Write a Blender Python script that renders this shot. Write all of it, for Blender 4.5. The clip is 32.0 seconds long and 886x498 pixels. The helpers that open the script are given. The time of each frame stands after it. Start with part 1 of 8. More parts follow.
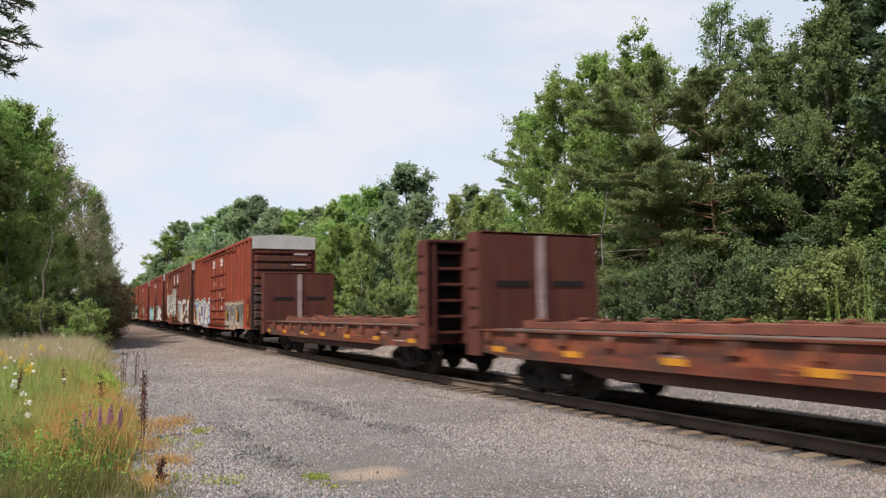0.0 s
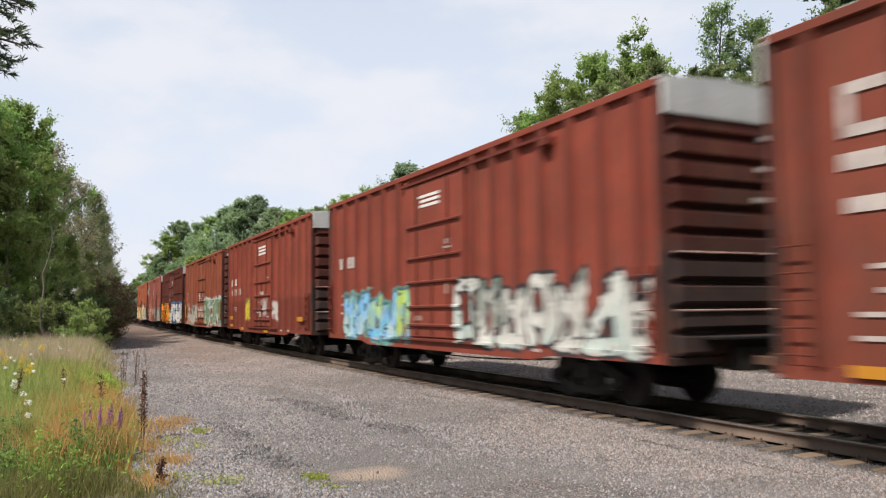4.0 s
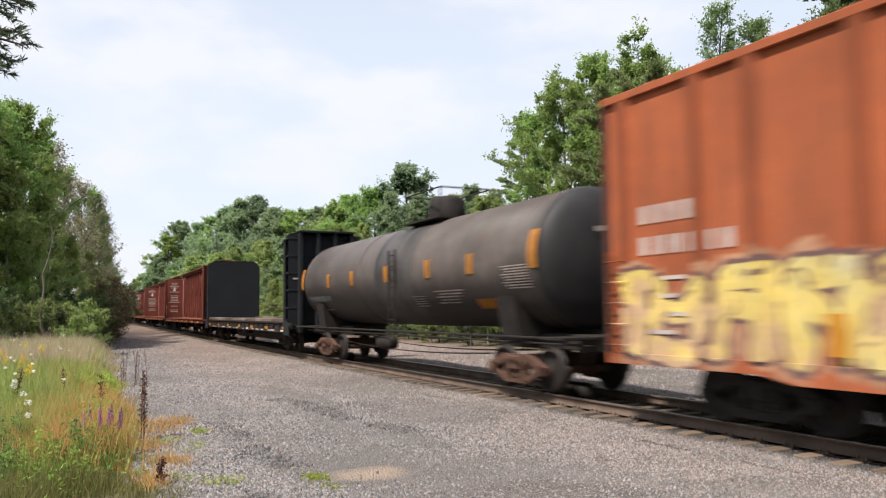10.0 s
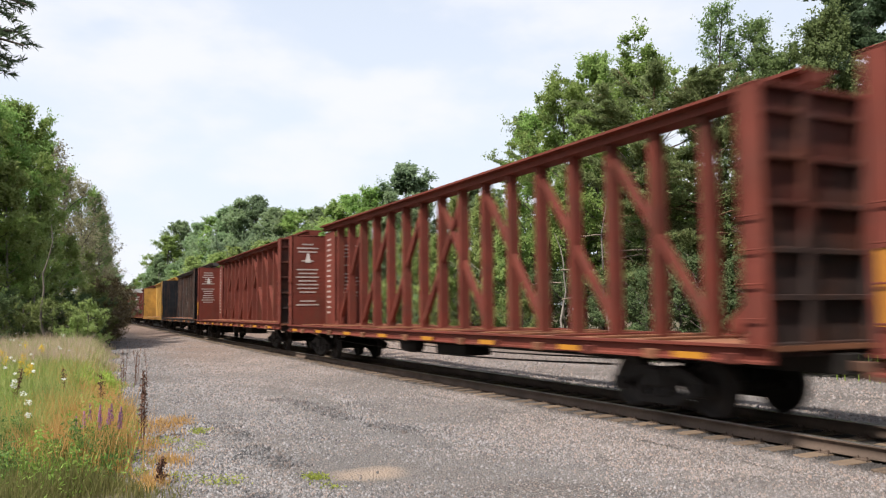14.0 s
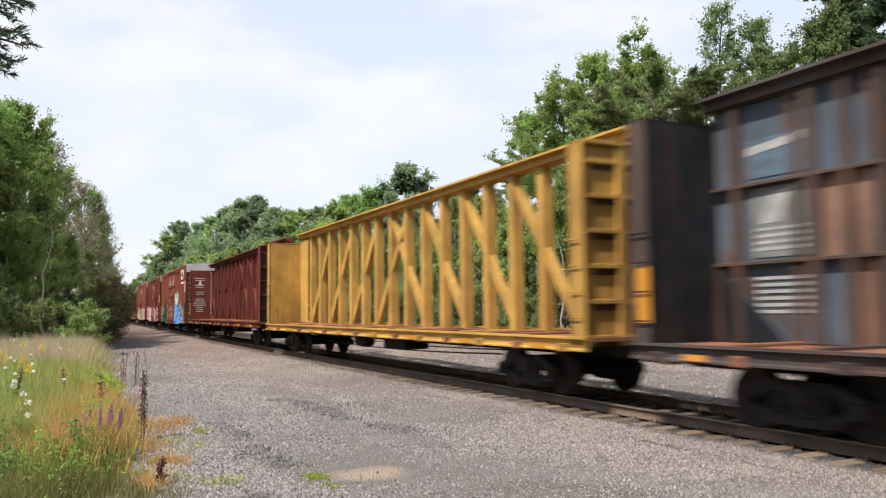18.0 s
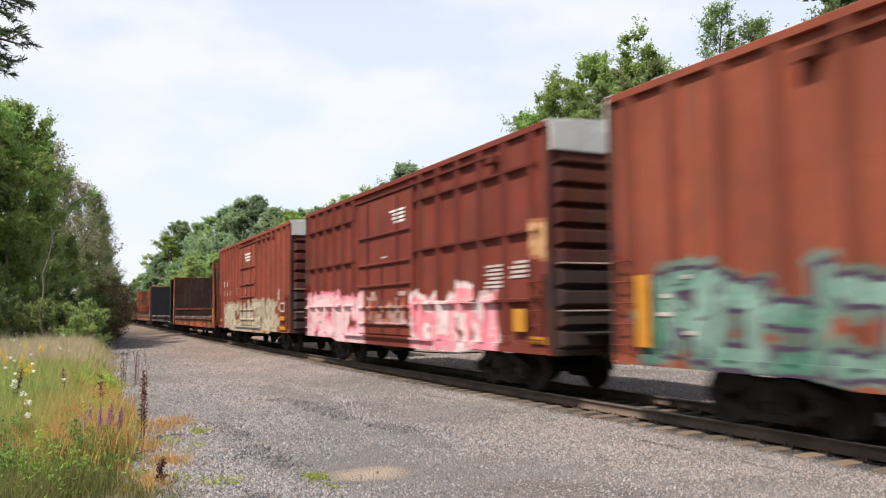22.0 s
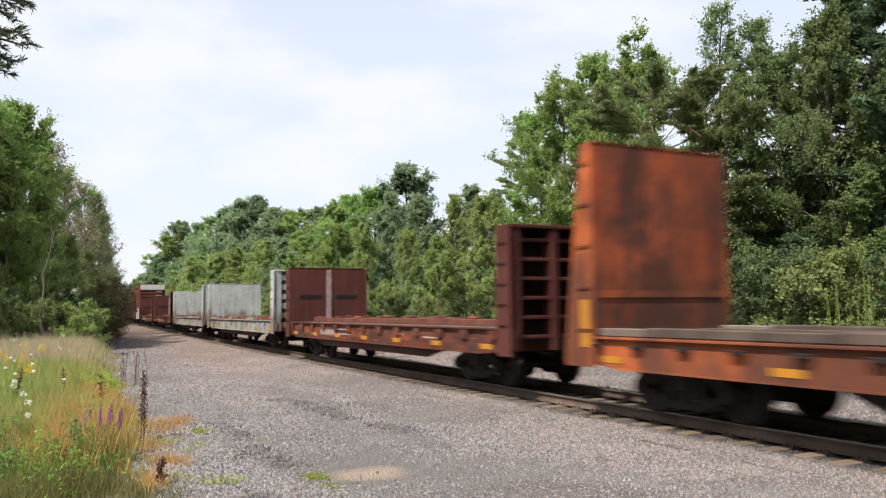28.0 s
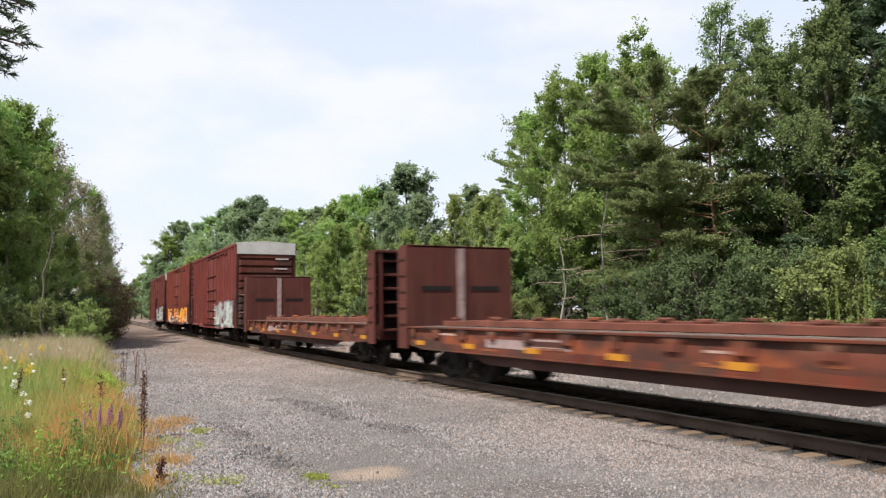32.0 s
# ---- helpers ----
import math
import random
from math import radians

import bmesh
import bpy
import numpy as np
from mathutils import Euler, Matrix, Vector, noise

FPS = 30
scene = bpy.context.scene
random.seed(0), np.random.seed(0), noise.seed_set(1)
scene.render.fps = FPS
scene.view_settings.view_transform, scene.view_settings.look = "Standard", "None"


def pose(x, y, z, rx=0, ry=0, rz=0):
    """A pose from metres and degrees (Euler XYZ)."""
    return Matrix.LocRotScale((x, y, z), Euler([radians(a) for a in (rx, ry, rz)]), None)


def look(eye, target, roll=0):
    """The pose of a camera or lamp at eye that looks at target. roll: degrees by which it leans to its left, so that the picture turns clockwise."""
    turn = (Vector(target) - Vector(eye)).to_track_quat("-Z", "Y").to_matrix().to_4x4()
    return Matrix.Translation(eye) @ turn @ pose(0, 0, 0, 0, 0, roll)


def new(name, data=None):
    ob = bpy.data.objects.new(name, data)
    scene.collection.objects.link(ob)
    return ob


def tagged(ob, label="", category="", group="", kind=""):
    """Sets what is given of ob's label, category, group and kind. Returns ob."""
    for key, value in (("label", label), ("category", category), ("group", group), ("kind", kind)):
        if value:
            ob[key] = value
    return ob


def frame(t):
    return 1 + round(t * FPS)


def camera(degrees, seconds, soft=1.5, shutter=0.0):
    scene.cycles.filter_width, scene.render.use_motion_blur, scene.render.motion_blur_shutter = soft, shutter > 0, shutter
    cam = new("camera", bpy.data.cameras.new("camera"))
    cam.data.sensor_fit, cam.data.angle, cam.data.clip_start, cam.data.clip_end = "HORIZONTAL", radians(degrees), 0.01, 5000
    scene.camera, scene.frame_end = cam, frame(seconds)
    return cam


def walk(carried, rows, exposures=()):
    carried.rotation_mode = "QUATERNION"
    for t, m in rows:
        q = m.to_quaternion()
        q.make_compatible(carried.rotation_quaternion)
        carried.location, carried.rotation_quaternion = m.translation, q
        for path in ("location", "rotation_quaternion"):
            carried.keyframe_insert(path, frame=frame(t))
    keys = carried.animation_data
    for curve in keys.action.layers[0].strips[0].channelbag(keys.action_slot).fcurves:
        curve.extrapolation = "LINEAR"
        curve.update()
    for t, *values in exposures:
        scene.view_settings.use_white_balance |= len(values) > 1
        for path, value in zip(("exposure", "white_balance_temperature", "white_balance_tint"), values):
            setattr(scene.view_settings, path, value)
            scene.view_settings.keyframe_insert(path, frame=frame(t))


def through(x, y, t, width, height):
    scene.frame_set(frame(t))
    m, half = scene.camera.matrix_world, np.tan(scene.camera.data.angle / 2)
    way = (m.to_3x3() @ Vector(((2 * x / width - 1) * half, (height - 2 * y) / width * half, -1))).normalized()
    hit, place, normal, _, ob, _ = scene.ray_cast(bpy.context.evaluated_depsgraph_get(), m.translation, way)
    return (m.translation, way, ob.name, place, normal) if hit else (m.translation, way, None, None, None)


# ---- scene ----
SECONDS = 32.0

# ---- camera: a tripod beside the gravel service strip ----
cam = camera(59.12, SECONDS, soft=1.2, shutter=0.5)
EYE = (0.0, 0.0, 1.694)
AIM_YAW, AIM_UP = radians(27.349), radians(4.4957)
AIM = (EYE[0] + math.sin(AIM_YAW) * math.cos(AIM_UP), EYE[1] + math.cos(AIM_YAW) * math.cos(AIM_UP), EYE[2] + math.sin(AIM_UP))
walk(cam, [(0.0, look(EYE, AIM, -0.645)), (SECONDS, look(EYE, AIM, -0.645))],
     exposures=[(0.0, 0.39), (5.0, 0.42), (8.0, 0.50), (12.0, 0.58), (SECONDS, 0.58)])

# ---- light: a hazy bright sky and a softened high sun from the left ----
SUN_DIR = Vector((-0.52, -0.19, 0.83)).normalized()


def build_world():
    world = bpy.data.worlds.new("hazy_sky")
    scene.world = world
    world.use_nodes = True
    nt = world.node_tree
    nt.nodes.clear()
    out = nt.nodes.new("ShaderNodeOutputWorld")
    bg = nt.nodes.new("ShaderNodeBackground")
    sky = nt.nodes.new("ShaderNodeTexSky")
    sky.sky_type = "NISHITA"
    sky.sun_disc = False
    sky.sun_elevation = math.asin(SUN_DIR.z)
    sky.sun_rotation = math.atan2(SUN_DIR.x, SUN_DIR.y)
    sky.air_density, sky.dust_density, sky.ozone_density = 1.0, 3.0, 1.0
    tc = nt.nodes.new("ShaderNodeTexCoord")
    sep = nt.nodes.new("ShaderNodeSeparateXYZ")
    haze = nt.nodes.new("ShaderNodeMapRange")
    haze.interpolation_type = "SMOOTHSTEP"
    for key, value in (("From Min", 0.0), ("From Max", 0.9), ("To Min", 0.98), ("To Max", 0.5)):
        haze.inputs[key].default_value = value
    mp = nt.nodes.new("ShaderNodeMapping")
    mp.inputs["Scale"].default_value = (1.0, 1.0, 2.2)
    n1 = nt.nodes.new("ShaderNodeTexNoise")
    n1.inputs["Scale"].default_value = 5.2
    n1.inputs["Detail"].default_value = 7
    n1.inputs["Roughness"].default_value = 0.5
    cloud = nt.nodes.new("ShaderNodeMapRange")
    cloud.interpolation_type = "SMOOTHSTEP"
    for key, value in (("From Min", 0.38), ("From Max", 0.66), ("To Min", 0.0), ("To Max", 0.85)):
        cloud.inputs[key].default_value = value

    def blend(how="MIX"):
        m = nt.nodes.new("ShaderNodeMix")
        m.data_type, m.blend_type = "RGBA", how
        return m

    scale = blend("MULTIPLY")
    scale.inputs["Factor"].default_value = 1.0
    scale.inputs["B"].default_value = (0.115, 0.115, 0.115, 1)
    air = blend()
    air.inputs["B"].default_value = (0.645, 0.702, 0.805, 1)
    puffs = blend()
    puffs.inputs["B"].default_value = (0.712, 0.720, 0.768, 1)
    nt.links.new(tc.outputs["Generated"], sep.inputs[0])
    nt.links.new(sep.outputs[2], haze.inputs["Value"])
    nt.links.new(tc.outputs["Generated"], mp.inputs["Vector"])
    nt.links.new(mp.outputs["Vector"], n1.inputs["Vector"])
    nt.links.new(n1.outputs["Fac"], cloud.inputs["Value"])
    nt.links.new(sky.outputs["Color"], scale.inputs["A"])
    nt.links.new(scale.outputs["Result"], air.inputs["A"])
    nt.links.new(haze.outputs["Result"], air.inputs["Factor"])
    nt.links.new(air.outputs["Result"], puffs.inputs["A"])
    nt.links.new(cloud.outputs["Result"], puffs.inputs["Factor"])
    nt.links.new(puffs.outputs["Result"], bg.inputs["Color"])
    nt.links.new(bg.outputs["Background"], out.inputs["Surface"])
    bg.inputs["Strength"].default_value = 0.91


build_world()
sun = new("sun", bpy.data.lights.new("sun", "SUN"))
sun.data.energy, sun.data.angle, sun.data.color = 4.85, radians(2.5), (1.0, 0.94, 0.865)
sun.matrix_world = look((-60, 30, 70), (-60 - SUN_DIR.x, 30 - SUN_DIR.y, 70 - SUN_DIR.z))

# the line of the track
TRACK_X, CURVE, EASE, STRAIGHT = 9.76, 0.0010, -1.15e-5, 87.0

# ---- materials ----


class Nodes:
    """Short names for building a node material."""

    def __init__(self, name):
        self.mat = bpy.data.materials.new(name)
        self.mat.use_nodes = True
        self.nt = self.mat.node_tree
        self.bsdf = self.nt.nodes["Principled BSDF"]
        self.bsdf.inputs["Specular IOR Level"].default_value = 0.3
        self.coord = self.nt.nodes.new("ShaderNodeTexCoord")
        self.made = {}

    def node(self, kind):
        return self.nt.nodes.new(kind)

    def put(self, value, socket):
        if hasattr(value, "is_linked"):
            self.nt.links.new(value, socket)
        else:
            socket.default_value = value

    def noise(self, scale, detail=3, rough=0.5, vec=None, stretch=None):
        key = (scale, detail, rough, stretch)
        if vec is None and key in self.made:
            return self.made[key]
        plain_vec = vec is None
        n = self.node("ShaderNodeTexNoise")
        n.inputs["Scale"].default_value, n.inputs["Detail"].default_value, n.inputs["Roughness"].default_value = scale, detail, rough
        vec = vec or self.coord.outputs["Object"]
        if stretch:
            m = self.node("ShaderNodeMapping")
            m.inputs["Scale"].default_value = stretch
            self.nt.links.new(vec, m.inputs["Vector"])
            vec = m.outputs["Vector"]
        self.nt.links.new(vec, n.inputs["Vector"])
        if plain_vec:
            self.made[key] = n.outputs["Fac"]
        return n.outputs["Fac"]

    def span(self, value, a, b, lo=0.0, hi=1.0):
        r = self.node("ShaderNodeMapRange")
        self.put(value, r.inputs["Value"])
        r.inputs["From Min"].default_value, r.inputs["From Max"].default_value = a, b
        r.inputs["To Min"].default_value, r.inputs["To Max"].default_value = lo, hi
        return r.outputs["Result"]

    def math(self, op, a, b=0.0):
        m = self.node("ShaderNodeMath")
        m.operation = op
        self.put(a, m.inputs[0])
        self.put(b, m.inputs[1])
        return m.outputs[0]

    def mix(self, fac, a, b, how="MIX"):
        m = self.node("ShaderNodeMix")
        m.data_type, m.blend_type = "RGBA", how
        self.put(fac, m.inputs["Factor"])
        self.put(a if hasattr(a, "is_linked") else (*a, 1), m.inputs["A"])
        self.put(b if hasattr(b, "is_linked") else (*b, 1), m.inputs["B"])
        return m.outputs["Result"]

    def xyz(self):
        if "xyz" not in self.made:
            s = self.node("ShaderNodeSeparateXYZ")
            self.nt.links.new(self.coord.outputs["Object"], s.inputs[0])
            self.made["xyz"] = s.outputs
        return self.made["xyz"]

    def bump(self, height, strength=0.4, distance=0.02):
        b = self.node("ShaderNodeBump")
        b.inputs["Strength"].default_value, b.inputs["Distance"].default_value = strength, distance
        self.nt.links.new(height, b.inputs["Height"])
        self.nt.links.new(b.outputs["Normal"], self.bsdf.inputs["Normal"])

    def done(self, color, rough=0.7, metal=0.0):
        self.put(color if hasattr(color, "is_linked") else (*color, 1), self.bsdf.inputs["Base Color"])
        self.put(rough, self.bsdf.inputs["Roughness"])
        self.bsdf.inputs["Metallic"].default_value = metal
        return self.mat


def mul(c, k):
    return tuple(min(1.0, v * k) for v in c)


def plain(name, rgb, rough=0.7, metal=0.0, vary=0.25, scale=3.0, grain=40.0, bump=0.15):
    """A surface with stains at two scales."""
    n = Nodes(name)
    col = n.mix(n.span(n.noise(scale, 4), 0.3, 0.7), mul(rgb, 1 - vary), mul(rgb, 1 + vary))
    col = n.mix(n.span(n.noise(grain, 2), 0.3, 0.7, 0.0, 0.35), col, mul(rgb, 0.6))
    n.bump(n.noise(grain, 3), bump, 0.01)
    return n.done(col, rough, metal)


def spray(n, col, k, y0, y1, z0, z1, colours, outline, wide, cloud=None):
    """One spray-painted piece over col: a row of fat strokes, each cell with its own stems, slanting bar and cap, filled in drifting
    colours with a dark outline, and an optional ragged cloud of a second colour behind them."""
    x, y, z = n.xyz()
    zm, hz = (z0 + z1) / 2, (z1 - z0) / 2
    band = z1 - z0 < 0.5
    w = hz if band else min(0.145 * wide, 0.30 * hz)
    warp = n.math("SUBTRACT", n.noise(1.3, 2), 0.5)
    warp2 = n.math("SUBTRACT", n.noise(2.1, 2, 0.5, stretch=(1.0, 1.3, 0.8)), 0.5)
    u = n.math("ADD", n.math("ADD", y, n.math("MULTIPLY", z, 0.14)), n.math("MULTIPLY", warp, 0.55 * wide))
    v = n.math("ADD", n.math("SUBTRACT", z, zm), n.math("MULTIPLY", warp2, 0.32 * hz))
    c = n.math("ADD", n.math("DIVIDE", u, wide), 0.37 * k)
    f = n.math("MULTIPLY", n.math("SUBTRACT", n.math("FRACT", c), 0.5), wide)
    rnd = []
    for shift in (13.7 * k + y0, 13.7 * k + y0 + 71.3):
        white = n.node("ShaderNodeTexWhiteNoise")
        white.noise_dimensions = "1D"
        n.put(n.math("ADD", n.math("FLOOR", c), shift), white.inputs["W"])
        sep = n.node("ShaderNodeSeparateColor")
        n.nt.links.new(white.outputs["Color"], sep.inputs[0])
        rnd += list(sep.outputs)[:3]

    def point(a, b):
        p = n.node("ShaderNodeCombineXYZ")
        n.put(a, p.inputs[0])
        n.put(b, p.inputs[1])
        return p.outputs[0]

    def vec(op, a, b, out=0):
        m = n.node("ShaderNodeVectorMath")
        m.operation = op
        n.put(a, m.inputs[0])
        if b is not None:
            n.put(b, m.inputs[1])
        return m.outputs[out]

    def stroke(at, a, b):
        pa, ba = vec("SUBTRACT", at, a), vec("SUBTRACT", b, a)
        t = n.span(n.math("DIVIDE", vec("DOT_PRODUCT", pa, ba, 1), vec("DOT_PRODUCT", ba, ba, 1)), 0.0, 1.0)
        m = n.node("ShaderNodeVectorMath")
        m.operation = "SCALE"
        n.put(ba, m.inputs[0])
        n.put(t, m.inputs["Scale"])
        return vec("LENGTH", vec("SUBTRACT", pa, m.outputs[0]), None, 1)

    at = point(f, v)
    a, hs = wide * 0.5 - w * 0.92, max(0.01, hz - w)
    gone = n.span(rnd[3], 0.14, 0.15, 9.0, 0.0)
    cap = n.span(rnd[0], 0.49, 0.51, -0.96 * hs, 0.96 * hs)
    d = stroke(at, point(-a, n.span(rnd[0], 0, 1, -hs, -0.7 * hs)), point(n.span(rnd[1], 0, 1, -a, -0.5 * a), n.span(rnd[2], 0, 1, 0.55 * hs, hs)))
    d = n.math("MINIMUM", d, n.math("ADD", gone, stroke(at, point(n.span(rnd[1], 0, 1, 0.6 * a, a), n.span(rnd[2], 0, 1, -hs, -0.75 * hs)), point(a, n.span(rnd[4], 0, 1, 0.3 * hs, hs)))))
    d = n.math("MINIMUM", d, stroke(at, point(-a, n.span(rnd[4], 0, 1, -0.9 * hs, 0.9 * hs)), point(a, n.span(rnd[5], 0, 1, -0.9 * hs, 0.9 * hs))))
    d = n.math("MINIMUM", d, stroke(at, point(-a, cap), point(0.8 * a, cap)))
    d = n.math("ADD", d, n.math("MULTIPLY", n.math("SUBTRACT", n.noise(4.0, 3), 0.5), 0.10))
    ramp = n.node("ShaderNodeValToRGB")
    ramp.color_ramp.interpolation = "LINEAR"
    while len(ramp.color_ramp.elements) < len(colours):
        ramp.color_ramp.elements.new(0.5)
    for i, tone_rgb in enumerate(colours):
        ramp.color_ramp.elements[i].position = i / max(1, len(colours) - 1)
        ramp.color_ramp.elements[i].color = (*tone_rgb, 1)
    pick = n.math("ADD", n.math("MULTIPLY", rnd[5], 0.4), n.math("ADD", n.math("MULTIPLY", n.noise(1.7, 3), 0.85), n.math("MULTIPLY", n.math("DIVIDE", v, hz), 0.14)))
    n.put(n.math("SUBTRACT", pick, 0.12), ramp.inputs[0])
    tint = ramp.outputs["Color"]
    shine = n.math("MULTIPLY", n.span(n.noise(2.6, 2, 0.4, stretch=(1.0, 1.0, 0.5)), 0.54, 0.60), n.span(d, w * 0.45, w * 0.55, 1.0, 0.0))
    tint = n.mix(n.math("MULTIPLY", shine, 0.5), tint, mul(colours[0], 1.3))
    tint = n.mix(n.span(n.noise(7.0, 4, 0.65), 0.52, 0.72, 0.0, 0.5), tint, mul(colours[0], 0.55))
    if not band:
        slash = n.math("ABSOLUTE", n.math("SUBTRACT", n.math("FRACT", n.math("ADD", n.math("MULTIPLY", c, 1.37), n.math("ADD", n.math("MULTIPLY", v, 0.9), n.math("MULTIPLY", warp, 1.6)))), 0.5))
        some = n.span(n.noise(1.6, 2, 0.4, stretch=(1.0, 1.0, 2.2)), 0.50, 0.54)
        tint = n.mix(n.math("MULTIPLY", some, n.span(slash, 0.05, 0.07, 0.85, 0.0)), tint, outline)
    yy = n.math("ADD", y, n.math("MULTIPLY", warp2, 0.5))
    inside = n.math("MULTIPLY", n.span(yy, y0, y0 + 0.04), n.span(yy, y1 - 0.04, y1, 1.0, 0.0))
    inside = n.math("MULTIPLY", inside, n.span(x, -1.2, -1.25))
    inside = n.math("MULTIPLY", inside, n.span(n.noise(5.0, 4, 0.7), 0.26, 0.38))
    if cloud:
        puff = n.math("ADD", d, n.math("MULTIPLY", n.math("SUBTRACT", n.noise(1.9, 3, 0.6), 0.5), 0.6))
        col = n.mix(n.math("MULTIPLY", inside, n.span(puff, w + 0.12, w + 0.17, 0.92, 0.0)), col, n.mix(n.span(n.noise(1.7, 3), 0.35, 0.65), mul(cloud, 0.75), mul(cloud, 1.25)))
    rim = 0.0 if band else 0.065
    col = n.mix(n.math("MULTIPLY", inside, n.span(d, w + rim, w + rim + 0.02, 0.95, 0.0)), col, outline)
    return n.mix(n.math("MULTIPLY", inside, n.span(d, w - 0.01, w + 0.012, 0.97, 0.0)), col, tint)


def car_paint(name, rgb, rust=0.3, fade=0.2, tags=(), rough=0.72, tone=0.80, soot=0.0, black_below=0.0, foot=0.0, lower=0.0, stain=0.0):
    """Weathered paint on a freight car, in the car's own space (y along it, z up): sun-bleached patches, rust streaks
    that run down, dirt and black low down, and spray-painted tags, each (y0, y1, z0, z1, colours, outline, stroke cell
    width, cloud colour)."""
    n = Nodes(name)
    n.bsdf.inputs["Specular IOR Level"].default_value = 0.15
    rgb = mul(rgb, tone)
    if rgb[0] > 2 * rgb[1]:
        rgb = (rgb[0], rgb[1] * 0.92, rgb[2] * 0.86)
    x, y, z = n.xyz()
    col = n.mix(n.span(n.noise(0.7, 4), 0.35, 0.65), mul(rgb, 1 - fade), mul(rgb, 1 + fade))
    col = n.mix(n.span(n.noise(3.5, 5, 0.65), 0.5, 0.75, 0.0, 0.4), col, mul(rgb, 0.62))
    streak = n.noise(1.0, 4, 0.6, stretch=(5.0, 5.0, 0.35))
    col = n.mix(n.span(streak, 0.50, 0.70, 0.0, 0.65 * rust + 0.28), col, (0.115, 0.05, 0.03))
    pale = n.noise(1.0, 3, 0.6, stretch=(7.0, 7.0, 0.25))
    col = n.mix(n.span(pale, 0.56, 0.74, 0.0, 0.34), col, mul(rgb, 1.7))
    # posts and ribs that stand proud of the sheet get a darker colour
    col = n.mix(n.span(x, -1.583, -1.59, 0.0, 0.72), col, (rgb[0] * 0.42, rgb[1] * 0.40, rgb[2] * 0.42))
    if black_below:
        # black low on the tank shell and end walls, with a ragged upper edge
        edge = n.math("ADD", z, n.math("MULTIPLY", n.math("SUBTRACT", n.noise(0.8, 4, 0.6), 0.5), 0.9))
        col = n.mix(n.span(edge, black_below - 0.35, black_below + 0.15, 0.85, 0.0), col, (0.03, 0.026, 0.025))
    if stain:
        # large scorched areas that run down the sheet
        col = n.mix(n.span(n.noise(0.55, 5, 0.68, stretch=(1.0, 1.0, 0.45)), 0.43, 0.52, 0.0, stain), col, n.mix(n.noise(3.5, 5, 0.65), (0.030, 0.018, 0.016), (0.085, 0.035, 0.024)))
    if lower:
        # a film of road dirt up to a nearly level line
        edge = n.math("ADD", z, n.math("MULTIPLY", n.math("SUBTRACT", n.noise(1.2, 4, 0.6), 0.5), 0.25))
        col = n.mix(n.span(edge, lower - 0.08, lower + 0.05, 0.5, 0.0), col, mul(rgb, 0.45))
    if foot:
        # rust creeping up from the deck in ragged tongues
        edge = n.math("ADD", z, n.math("MULTIPLY", n.math("SUBTRACT", n.noise(1.6, 4, 0.6, stretch=(1.0, 1.0, 0.4)), 0.5), 2.4))
        col = n.mix(n.span(edge, foot - 0.2, foot + 0.25, 0.8, 0.0), col, n.mix(n.noise(6.0, 3), (0.10, 0.055, 0.036), (0.24, 0.14, 0.09)))
    if soot:
        col = n.mix(n.span(n.noise(0.95, 3, 0.55), 0.47, 0.57, 0.0, soot), col, (0.045, 0.032, 0.028))
        col = n.mix(n.span(n.noise(2.1, 4, 0.6), 0.5, 0.62, 0.0, soot * 0.7), col, (0.12, 0.042, 0.022))
    spot = n.noise(9.0, 5, 0.7)
    col = n.mix(n.span(spot, 0.66 - 0.1 * rust, 0.74, 0.0, 0.8), col, (0.10, 0.043, 0.026))
    for k, tag in enumerate(tags):
        col = spray(n, col, k, *tag)
    dirt = n.math("MULTIPLY", n.span(n.noise(2.5, 4, 0.6), 0.35, 0.7), 0.22)
    col = n.mix(dirt, col, (0.06, 0.045, 0.038))
    n.bump(n.noise(25.0, 3), 0.12, 0.008)
    return n.done(col, rough)


